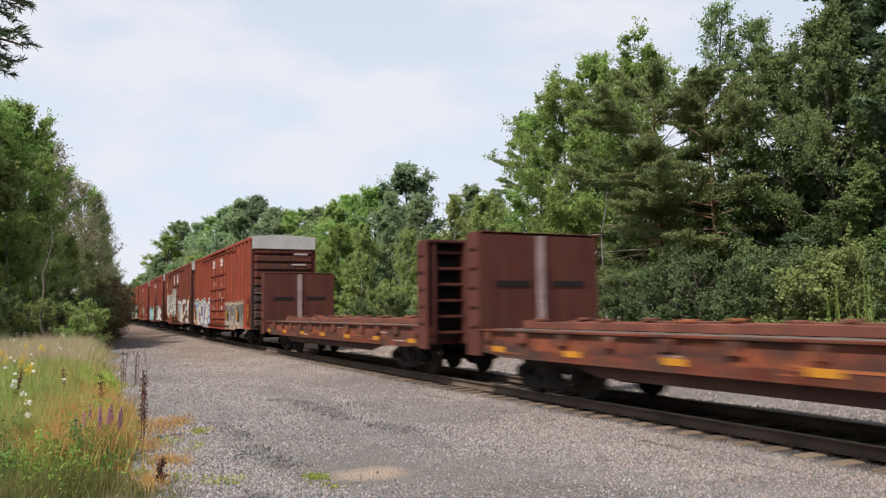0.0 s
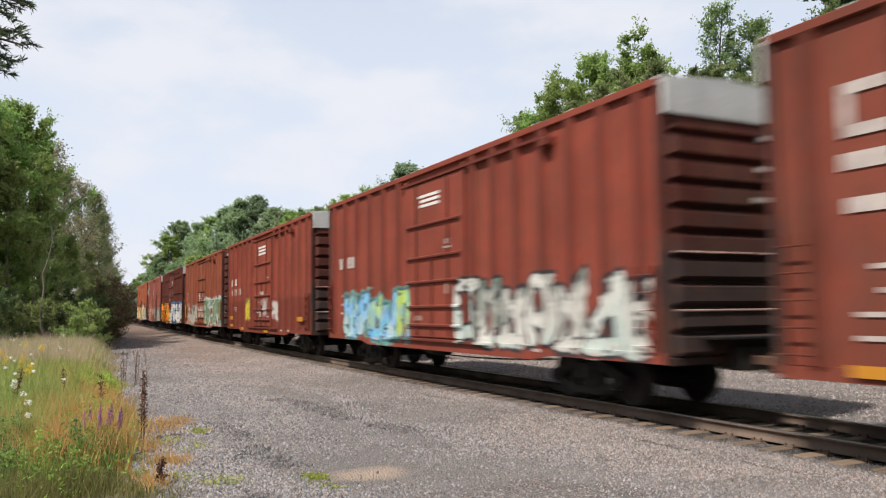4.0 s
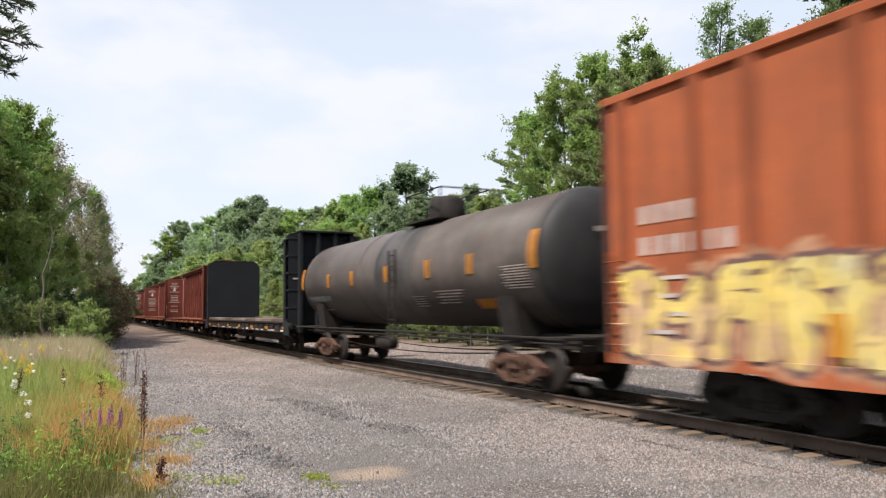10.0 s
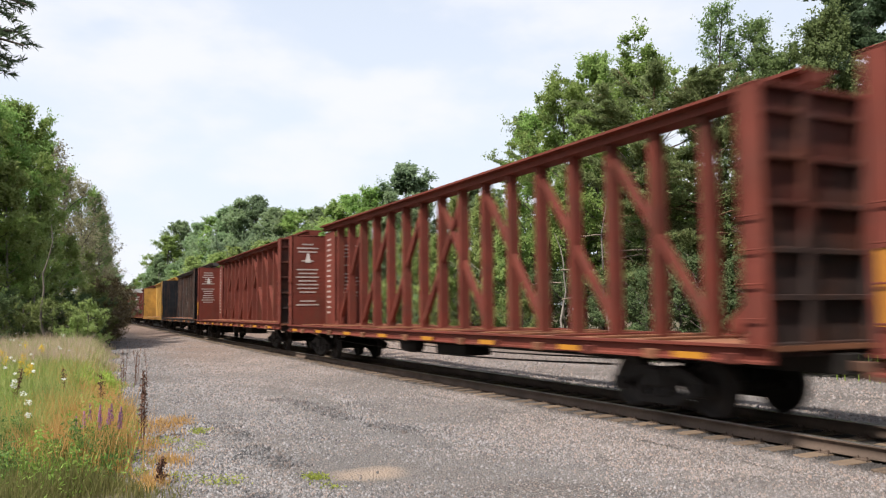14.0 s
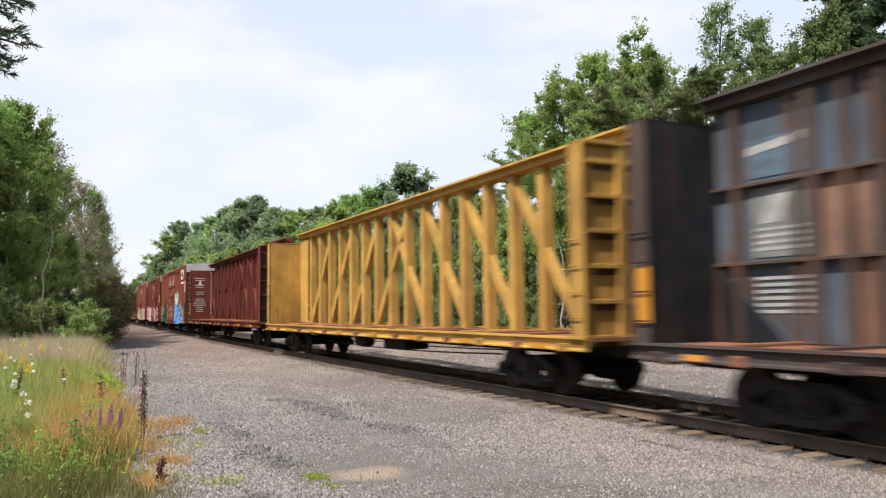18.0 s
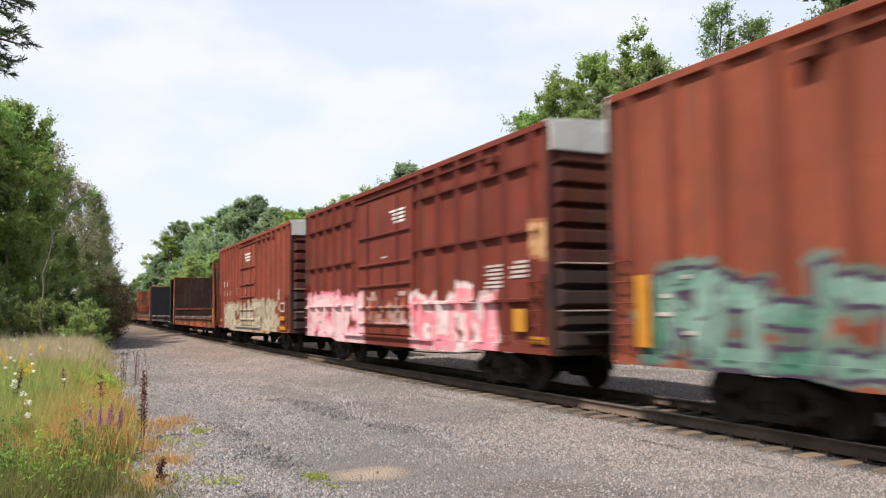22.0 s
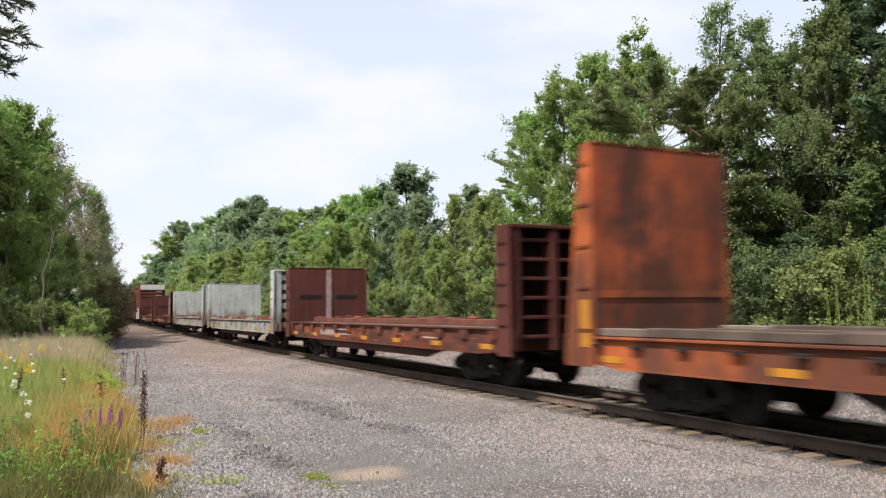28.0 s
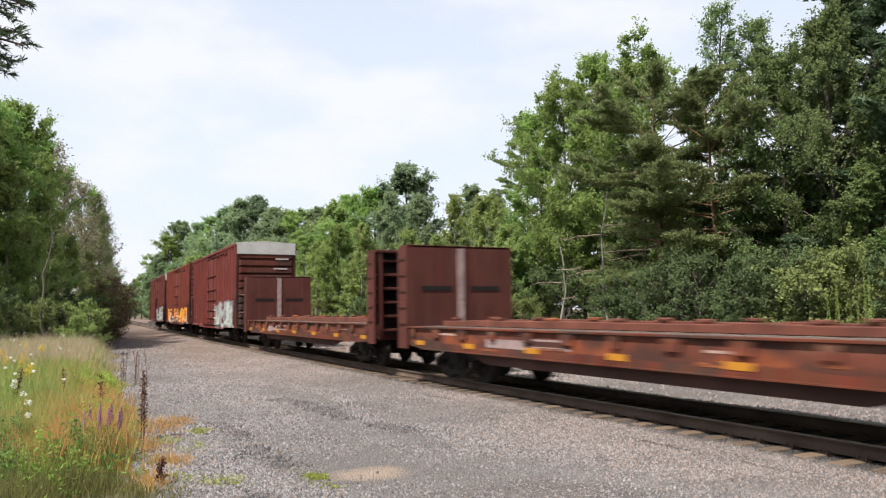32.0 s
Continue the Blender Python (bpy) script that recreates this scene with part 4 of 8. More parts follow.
plant_row([("g", -3.4, 44, 13.2), ("g", -2.6, 46, 12.8), ("g", -1.4, 50, 13.7), ("g", -0.5, 52, 12.8), ("r", 0.4, 56, 12.7), ("r", 1.4, 60, 11.9), ("r", 2.6, 64, 11.8), ("r", 4.1, 72, 12.0), ("r", 5.2, 82, 11.6), ("r", 6.0, 92, 10.8),
           ("a", 7.2, 104, 9.9), ("k", 8.4, 120, 8.7), ("l", -1.4, 44, 9.2), ("l", 0.0, 48, 8.3), ("g", -4.4, 42, 13.1), ("l", 1.5, 54, 6.7), ("l", 3.3, 64, 6.8), ("k", 5.0, 78, 6.3), ("k", 10.0, 150, 9.0), ("k", -8.0, 48, 14.0), ("d", 12.6, 160, 10.5), ("d", 13.4, 185, 11.0), ("d", 14.5, 215, 11.5), ("a", 4.6, 74, 11.0), ("a", 3.4, 66, 11.4)], "trees across the meadow", PICK)
plant_row([("y", 2.8, 50, 3.1), ("z", 3.9, 56, 3.4), ("b", 2.1, 48, 2.7), ("b", -1.4, 42, 2.8), ("b", -0.2, 46, 2.6), ("b", 0.9, 48, 2.6), ("z", 6.1, 86, 4.2), ("z", 5.4, 70, 4.2), ("z", 7.8, 100, 4.5), ("z", 9.8, 130, 4.9), ("z", 4.6, 60, 4.0), ("z", 4.2, 58, 4.2), ("z", 5.2, 66, 4.4), ("z", 6.2, 78, 4.6), ("z", 6.9, 92, 4.5), ("b", 10.4, 118, 5.0), ("b", 11.6, 140, 6.0), ("m", 2.05, 40, 2.3), ("m", 1.6, 39.4, 1.7), ("z", 3.2, 50, 3.2), ("z", 3.7, 54, 3.6), ("z", 4.2, 62, 4.2), ("y", -6.4, 42, 2.2)], "shrubs across the meadow", PICK)
plant_row([("y", -4.2, 38, 2.4), ("y", -3.0, 38.5, 2.0), ("b", -1.8, 39, 2.6), ("y", -0.6, 40, 2.2), ("y", 0.6, 42, 2.4), ("b", 1.4, 44, 2.3), ("l", -2.4, 40.5, 5.5), ("l", -0.2, 43, 5.0)], "shrubs before the meadow trees", PICK)
plant_row([("b", 19.5, 23.1, 2.5), ("b", 20.0, 22.1, 3.1), ("b", 20.5, 21.1, 3.6), ("b", 20.0, 19.6, 3.4), ("b", 20.0, 18.4, 2.6), ("b", 20.5, 18.1, 3.1), ("b", 20.0, 16.6, 3.1), ("b", 20.5, 16.0, 3.3), ("y", 20.0, 14.9, 3.4), ("y", 19.9, 13.9, 3.2),
           ("y", 20.0, 12.9, 3.0), ("b", 20.3, 12.0, 3.2), ("y", 20.2, 31.0, 2.3), ("b", 20.2, 36.0, 2.4), ("y", 20.4, 41.0, 2.5), ("b", 20.6, 47.0, 2.6), ("b", 21.0, 54.0, 2.7), ("y", 21.0, 62.0, 2.8)], "shrubs by the gravel", PICK)


def fill_woods():
    """The deeper trees that close the wood behind its edge, and young growth at its foot."""
    rng = random.Random(12)
    y = 12.0
    while y < 290:
        lat, _, _, _ = track(y)
        edge = float(np.interp(y, [12, 40, 48, 62, 77, 100, 130, 170, 220, 240, 262, 300], [9.5, 9.5, 8.0, 9.5, 11.5, 12.8, 16.0, 19.5, 21.5, 20.0, 12.0, 10.0]))
        for off in (17.5, 22.5):
            plant(rng.choice(("d2", "g0", "d3", "g1", "d0") if y < 50 else ("g0", "g1")), lat + off + rng.uniform(-1, 1) + (2 if y < 60 else 0), y + rng.uniform(-1, 1), edge * rng.uniform(0.78, 0.95), rng.uniform(0, 360), "trees deeper in the wood", 1.05)
        if y > 33:
            plant(rng.choice(("l0", "g0", "l1", "d3")), lat + 12.5 + rng.uniform(-0.8, 0.8), y + 1.5, edge * rng.uniform(0.35, 0.6), rng.uniform(0, 360), "young trees at the wood's foot", 1.25)
        if not 26 < y < 33:
            plant(rng.choice(("b0", "b1", "b0", "b2")), lat + 14.3 + rng.uniform(-0.8, 0.8), y - 1.0, rng.uniform(2.4, 4.0), rng.uniform(0, 360), "shrubs under the trees", 1.3)
        if y > 45:
            for off in (10.8, 13.4, 15.2):
                plant(rng.choice(("g0", "l0", "g1", "l1")), lat + off + rng.uniform(-0.6, 0.6), y + rng.uniform(-2, 2), edge * rng.uniform(0.45, 0.72) * (0.7 if off < 12 else 1.0), rng.uniform(0, 360), "young trees at the wood's foot", 1.3)
        y += 3.2 + 0.022 * y
    # unseen trees added around the camera to block low sky light on car ends
    for k in range(22):
        y = -78 + 4.2 * k
        plant(rng.choice(("d2", "d0", "d3")), 26 + rng.uniform(-2, 2), y, rng.uniform(10, 15), rng.uniform(0, 360), "trees behind the camera")
        plant(rng.choice(("d2", "d0", "d3", "p0")), -17 + rng.uniform(-3, 2), y + 1.0 + (12 if y > 0 else 0), rng.uniform(10, 15), rng.uniform(0, 360), "trees behind the camera")
        if y < -20:
            plant(rng.choice(("d2", "d3")), -8 + rng.uniform(-1, 10), y - 6, rng.uniform(10, 14), rng.uniform(0, 360), "trees behind the camera")
    for k in range(16):
        plant(rng.choice(("b0", "b1", "d2")), -9.0 + k * 0.55 + rng.uniform(-0.5, 0.5), 49 + k * 2.4, rng.uniform(3.0, 4.6), rng.uniform(0, 360), "shrubs under the trees", 1.3)


fill_woods()


def build_snag(x, y, height, seed, branches, bark="birch"):
    """A thin dead tree with a pale trunk and bare branches, each (height, turn, reach)."""
    rng = np.random.default_rng(seed)
    root = new("dead_tree")
    root.matrix_basis = pose(x, y, float(ground_z(x, y)) - 0.05)
    tagged(root, "thin dead tree with a pale bare trunk at the wood's edge", "tree", "dead trees")
    t = np.linspace(0, 1, 9)
    part_mesh("trunk", np_mesh("trunk", *tube(np.stack([0.2 * np.sin(5 * t + seed) + 0.08 * np.sin(17 * t), 0.25 * t + 0.1 * np.sin(9 * t + seed), height * t], -1), 0.07 * (1 - 0.8 * t), 7)), M[bark], root)
    for h, az, reach in branches:
        s = np.linspace(0, 1, 6)
        d = np.array([math.cos(az), math.sin(az), 0.05])
        line = np.array([0, 0.25 * h / height, h]) + d * (s[:, None] * reach) + np.cumsum(rng.normal(0, 0.05 * reach, (6, 3)), 0) * s[:, None]
        wood = [tube(line, 0.03 * (1 - 0.8 * s) + 0.004, 4)]
        for k in range(9):
            b = np.array([np.interp(0.3 + 0.08 * k, s, line[:, a]) for a in range(3)])
            e = b + reach * 0.22 * np.array([math.cos(az + (-1) ** k), math.sin(az + (-1) ** k), rng.uniform(-0.5, 0.6)])
            wood.append(tube(np.stack([b, e]), np.array([0.010, 0.003]), 3))
        part_mesh("branch", np_mesh("branch", *join(wood)), M["deadwood"], root)


build_snag(22.3, 27.3, 8.4, 3, ((4.4, -1.2, 3.6), (4.0, -1.0, 2.8), (3.6, 2.4, 1.6), (5.2, 2.2, 2.0), (5.6, -0.9, 2.0), (2.9, -1.3, 1.8)))
build_snag(22.2, 30.5, 5.6, 5, ((3.2, 2.0, 1.4), (3.8, -1.0, 1.2), (2.4, -1.4, 1.0)))
build_snag(21.9, 21.6, 4.4, 8, ((2.4, 2.2, 1.8), (3.0, -1.0, 1.6), (3.6, 1.8, 1.6)))
build_snag(0.3, 40.0, 6.0, 9, (), "bark")

# ---- the meadow ----
def tuft_field(name, label, material, seed, count, tall, wide, ylim, dens, zone=(0.0, 99.0), spots=()):
    """Single bent stems and leaves of grass, thicker in drifts; spots (x, y, across, along) gather them in clumps."""
    rng = np.random.default_rng(seed)
    if spots:
        at = np.array(spots)[rng.integers(0, len(spots), count)]
        x = at[:, 0] + at[:, 2] * rng.normal(0, 0.5, count)
        y = at[:, 1] + at[:, 3] * rng.normal(0, 0.5, count)
        keep = np.ones(count, bool)
    else:
        y = ylim[0] + (ylim[1] - ylim[0]) * rng.random(count) ** 1.5
        x = verge(y) + 0.1 - np.abs(rng.normal(0, 1, count)) * (1.3 + 0.10 * y)
        drift = np.sin(x * 1.3 + seed) * np.sin(y * 0.8 + seed * 2) + 0.5 * np.sin(x * 3.1) * np.sin(y * 2.3 + seed)
        inside = verge(y) - x
        keep = (drift + rng.normal(0, 0.5, count) > dens) & (inside > zone[0] + rng.normal(0, 0.35, count)) & (inside < zone[1] + rng.normal(0, 0.5, count))
    x, y = x[keep], y[keep]
    n = len(x)
    far = 1 + 0.02 * y
    edge = np.ones(n) if spots else np.clip((verge(y) - x) / 0.9, 0.25, 1.0)
    h = tall * rng.uniform(0.5, 1.15, n) * edge * (1.0 if spots else np.clip(0.55 + y / 40, 0.6, 1.25))
    z = ground_z(x, y)
    lean = rng.normal(0, 0.24, (n, 2)) * h[:, None]
    b = np.stack([x, y, z - 0.02], -1)
    mid = b + np.stack([lean[:, 0] * 0.35, lean[:, 1] * 0.35, h * 0.55], -1)
    tip = b + np.stack([lean[:, 0], lean[:, 1], h], -1)
    a = rng.uniform(0, np.pi, n)
    w = (wide * rng.uniform(0.6, 1.4, n) * far)[:, None] * np.stack([np.cos(a), np.sin(a), 0 * a], -1)
    v = np.stack([b - w * 0.5, b + w * 0.5, mid + w * 0.6, tip, mid - w * 0.6], 1).reshape(-1, 3)
    i = np.arange(n)[:, None] * 5
    f = np.concatenate([i + np.array([[0, 1, 2]]), i + np.array([[0, 2, 4]]), i + np.array([[4, 2, 3]])])
    ob = part_mesh(name, np_mesh(name, v, f), M[material], None)
    tagged(ob, label, "grass", kind="stuff")


def leaf_field(name, label, material, seed, count, tall, leaf, spots):
    """Leafy weeds: single leaves at every height up to the top of each clump."""
    rng = np.random.default_rng(seed)
    at = np.array(spots)[rng.integers(0, len(spots), count)]
    x = at[:, 0] + at[:, 2] * rng.normal(0, 0.45, count)
    y = at[:, 1] + at[:, 3] * rng.normal(0, 0.45, count)
    top = tall * (0.7 + 0.3 * np.sin(x * 5.1 + seed) * np.sin(y * 3.7)) * np.exp(-0.5 * (((x - at[:, 0]) / at[:, 2]) ** 2 + ((y - at[:, 1]) / at[:, 3]) ** 2))
    stalk = np.sin(np.floor(x / 0.07) * 12.99 + np.floor(y / 0.09) * 78.23) * 437.58
    top *= 0.35 + 0.75 * (stalk - np.floor(stalk))
    c = np.stack([x, y, ground_z(x, y) + top * rng.random(count) ** 0.6], -1)
    ln = leaf * rng.uniform(0.6, 1.4, count)
    v, f = blades(c, rng.normal(0, 0.8, (count, 3)) + (0, 0, 0.5), rng.normal(0, 0.6, (count, 3)) + (0, 0, 0.8), ln, ln * 0.34)
    tagged(part_mesh(name, np_mesh(name, v, f), M[material], None), label, "weeds", kind="stuff")


tuft_field("grass", "tall yellow-green meadow grass beside the gravel", "grass", 3, 100000, 0.68, 0.007, (11.5, 50.0), -0.5, (0.25, 99.0))
tuft_field("rank_grass", "rank olive-brown grass near the camera", "neargrass", 4, 30000, 0.52, 0.007, (6.5, 13.5), -0.5, (0.2, 99.0))
tuft_field("dry_grass", "tawny dry grass stems at the gravel edge", "drygrass", 8, 40000, 0.66, 0.006, (10.3, 30.0), 0.0, (-0.2, 1.6))
tuft_field("seed_grass", "pinkish-grey seeding grass at the meadow's far edge", "fuzz", 9, 34000, 0.82, 0.006, (24.0, 50.0), -0.6, (-0.3, 99.0))
tuft_field("tawny_clumps", "orange-tan dry grass clumps in the meadow", "drygrass", 10, 5200, 0.62, 0.006, (0, 1), 0, spots=((0.75, 12.4, 0.5, 1.6), (0.55, 14.5, 0.7, 1.8), (0.25, 11.0, 0.5, 1.0), (0.95, 16.5, 0.5, 1.6)))
leaf_field("lime_weeds", "bright lime-green leafy weeds in the meadow", "lime", 11, 16000, 0.75, 0.07, ((1.0, 21.0, 0.45, 1.6), (1.45, 20.5, 0.3, 0.9), (0.6, 24.0, 0.4, 1.5), (-0.6, 20.0, 0.5, 1.6), (-0.2, 28.0, 0.9, 3.0), (-1.4, 26.0, 0.9, 3.0)))
leaf_field("green_weeds", "leafy deep-green weeds among the grass", "deepweed", 12, 26000, 0.70, 0.050, ((-0.25, 11.3, 0.45, 1.0), (-0.45, 10.2, 0.5, 0.8), (-0.6, 13.0, 0.6, 1.2), (0.65, 11.2, 0.40, 0.5), (0.35, 10.4, 0.5, 0.6), (-0.9, 16.0, 0.7, 1.6), (0.1, 17.5, 0.4, 1.2)))
leaf_field("meadow_weeds", "mid-green leafy weeds among the meadow grass", "weedgreen", 14, 48000, 0.78, 0.055, ((0.1, 10.0, 0.6, 1.0), (-0.5, 17.0, 0.7, 2.0), (0.3, 20.0, 0.8, 2.2), (1.0, 26.0, 0.9, 3.0), (-1.2, 33.0, 1.4, 4.0), (0.9, 13.4, 0.5, 2.0), (0.5, 12.0, 0.6, 1.6), (0.8, 16.0, 0.6, 2.0), (-0.9, 19.0, 0.9, 2.4), (-0.3, 23.0, 0.9, 2.4), (-1.8, 28.0, 1.3, 4.0), (0.0, 32.0, 1.2, 4.0), (-0.2, 14.6, 0.6, 1.4), (-2.5, 36.0, 1.6, 4.0), (0.6, 38.0, 1.2, 4.0)))


def low_cover(name, label, material, seed, count, spots, leaf, rise_to):
    """Low creeping leaves in patches on the gravel."""
    rng = np.random.default_rng(seed)
    cs = []
    for x, y, rx, ry in spots:
        r, a = np.sqrt(rng.random(count)), rng.uniform(0, 6.28, count)
        px, py = x + rx * r * np.cos(a) + rng.normal(0, 0.05, count), y + ry * r * np.sin(a) + rng.normal(0, 0.08, count)
        keep = np.sin(px * 7 + seed) * np.sin(py * 5) + rng.normal(0, 0.5, count) > -0.2
        px, py = px[keep], py[keep]
        cs.append(np.stack([px, py, ground_z(px, py) + rng.random(len(px)) ** 2 * rise_to], -1))
    c = np.concatenate(cs)
    n = len(c)
    ln = leaf * rng.uniform(0.6, 1.4, n)
    v, f = blades(c, rng.normal(0, 1, (n, 3)) + (0, 0, 0.5), rng.normal(0, 0.6, (n, 3)) + (0, 0, 1.0), ln, ln * 0.45)
    tagged(part_mesh(name, np_mesh(name, v, f), M[material], None), label, "weeds", kind="stuff")


low_cover("russet_weeds", "low russet creeping weeds on the gravel edge", "redcover", 6, 500, ((1.75, 13.6, 0.5, 1.0), (2.1, 14.4, 0.4, 0.6), (1.45, 12.2, 0.35, 0.6)), 0.04, 0.08)
tuft_field("low_tawny", "low tawny dry grass creeping onto the gravel", "drygrass", 16, 1700, 0.15, 0.005, (0, 1), 0, spots=((1.75, 14.0, 0.45, 0.9), (2.15, 14.6, 0.4, 0.6), (1.4, 12.4, 0.3, 0.6), (1.55, 10.9, 0.3, 0.5), (1.2, 9.6, 0.25, 0.5)))
low_cover("green_sprigs", "small green weeds scattered on the gravel", "lime", 7, 330, ((1.55, 9.6, 0.35, 0.5), (1.95, 9.3, 0.25, 0.35), (1.35, 11.3, 0.3, 0.5), (2.95, 9.0, 0.12, 0.12), (2.0, 12.2, 0.25, 0.4), (1.1, 10.4, 0.2, 0.4), (2.9, 8.5, 0.1, 0.1), (1.75, 12.7, 0.2, 0.3), (2.4, 13.4, 0.12, 0.2)), 0.04, 0.05)


def stem_bm(points, r):
    v, f = tube(points, np.linspace(r, r * 0.5, len(points)), 4)
    return np_mesh("stem", v, f)


def flower(kind, x, y, h, seed):
    rng = np.random.default_rng(seed)
    z = float(ground_z(x, y))
    names = {"white": ("queen_annes_lace", "white flat-topped wild flower in the meadow", "petalwhite"), "yellow": ("goldenrod", "yellow wild flower in the meadow", "petalyellow"),
             "purple": ("loosestrife", "purple flower spike at the meadow edge", "petalpurple"), "dock": ("dock_stalk", "dead rust-brown dock stalk at the gravel edge", "deadstalk"),
             "twig": ("dry_stem", "thin grey-brown dead stem at the gravel edge", "deadstalk"), "mullein": ("mullein", "tall pale yellow mullein spike among shrubs", "leaflight")}
    name, label, mat = names[kind]
    root = new(name)
    root.matrix_basis = pose(x, y, z - 0.02)
    tagged(root, label, "plant" if kind in ("dock", "twig") else "flower", "meadow flowers")
    bend = rng.normal(0, 0.06, 2) * h
    pts = np.array([(0, 0, 0), (bend[0] * 0.4, bend[1] * 0.4, h * 0.5), (bend[0], bend[1], h)])
    thick = {"dock": 0.012, "twig": 0.007, "mullein": 0.02}.get(kind, 0.005)
    part_mesh("stem", stem_bm(pts, thick), M["deadstalk" if kind in ("dock", "twig") else "weedgreen"], root)
    top = pts[-1]
    if kind == "white":
        n = 36
        r = (0.04 if y < 13.2 else 0.032) * np.sqrt(rng.random(n))
        a = rng.uniform(0, 6.28, n)
        tip = rng.uniform(0.5, 1.1)
        c = top + np.stack([r * np.cos(a), r * np.sin(a) * math.cos(tip), r * np.sin(a) * math.sin(tip) + 0.02], -1)
        d, nr, ln, wd = rng.normal(0, 1, (n, 3)) * (1, 1, 0.2), np.tile([0, -0.8, 1.0], (n, 1)) + rng.normal(0, 0.25, (n, 3)), np.full(n, 0.018), np.full(n, 0.016)
    elif kind == "yellow":
        n = 90
        c = top + rng.normal(0, 1, (n, 3)) * (0.035, 0.035, 0.05)
        d, nr, ln, wd = rng.normal(0, 1, (n, 3)), rng.normal(0, 1, (n, 3)), np.full(n, 0.022), np.full(n, 0.016)
    elif kind in ("purple", "mullein"):
        n = 160
        f = rng.random(n)
        length, fat = (0.22, 0.024) if kind == "purple" else (h * 0.55, 0.045)
        a = rng.uniform(0, 6.28, n)
        c = top + np.stack([fat * (1.1 - f) * np.cos(a), fat * (1.1 - f) * np.sin(a), (f - 0.9) * length], -1)
        d, nr = rng.normal(0, 1, (n, 3)), rng.normal(0, 1, (n, 3))
        ln = np.full(n, 0.02 if kind == "purple" else 0.06)
        wd = ln * 0.7
    else:
        n = 150 if kind == "dock" else 24
        f = rng.random(n)
        fat = 0.026 if kind == "dock" else 0.02
        c = np.stack([bend[0] * f, bend[1] * f, h * (0.25 + 0.75 * f)], -1) + rng.normal(0, fat, (n, 3))
        d, nr = rng.normal(0, 1, (n, 3)) + (0, 0, 0.6), rng.normal(0, 1, (n, 3))
        ln, wd = np.full(n, 0.05), np.full(n, 0.022)
    v, f = blades(c, d, nr, ln, wd)
    part_mesh({"dock": "seed_head", "twig": "twigs"}.get(kind, "bloom"), np_mesh("bloom", v, f), M[mat], root)


def build_flowers():
    rng = random.Random(4)
    flower("dock", 1.45, 13.0, 1.08, 1)
    flower("dock", 1.50, 13.05, 0.9, 11)
    flower("dock", 1.28, 9.5, 0.30, 2)
    flower("dock", -0.35, 16.0, 0.95, 3)
    for i in range(9):
        flower("twig", 2.0 + 0.08 * i, 22.5 + 0.5 * (i % 4), 0.9 + 0.05 * (i % 5), 20 + i)
    for i, (x, y, h) in enumerate(((-0.36, 12.1, 0.92), (-0.12, 11.2, 0.93), (-0.12, 9.2, 0.9), (0.35, 13.4, 0.9), (-0.28, 13.0, 0.92), (-0.02, 10.4, 0.9), (-0.5, 14.2, 0.95), (-0.1, 14.8, 0.95))):
        flower("white", x, y, h, 30 + i)
    for i in range(26):
        y = 15.0 + 1.25 * i
        flower("white", 0.075 * y * rng.uniform(0.0, 1.0) - 0.035 * y, y, 0.85 + 0.004 * y, 40 + i)
    for i in range(9):
        y = 16.0 + 1.2 * i
        flower("yellow", -0.036 * y + 0.045 * y * rng.random(), y, 0.80 + 0.006 * y, 70 + i)
    for i in range(11):
        flower("purple", 0.52 + 0.05 * i + rng.uniform(-0.03, 0.03), 11.2 + 0.2 * (i % 3), 0.60 + 0.05 * (i % 4), 100 + i)
    for i, (x, y) in enumerate(((0.50, 17.6), (1.05, 15.6))):
        flower("dock", x, y, 0.85, 120 + i)
    for i, (x, y, h) in enumerate(((18.4, 13.24, 2.55), (18.4, 13.46, 2.1), (18.4, 12.57, 2.5), (18.4, 12.30, 2.55), (18.45, 12.9, 1.9))):
        flower("mullein", x, y, h, 130 + i)


build_flowers()


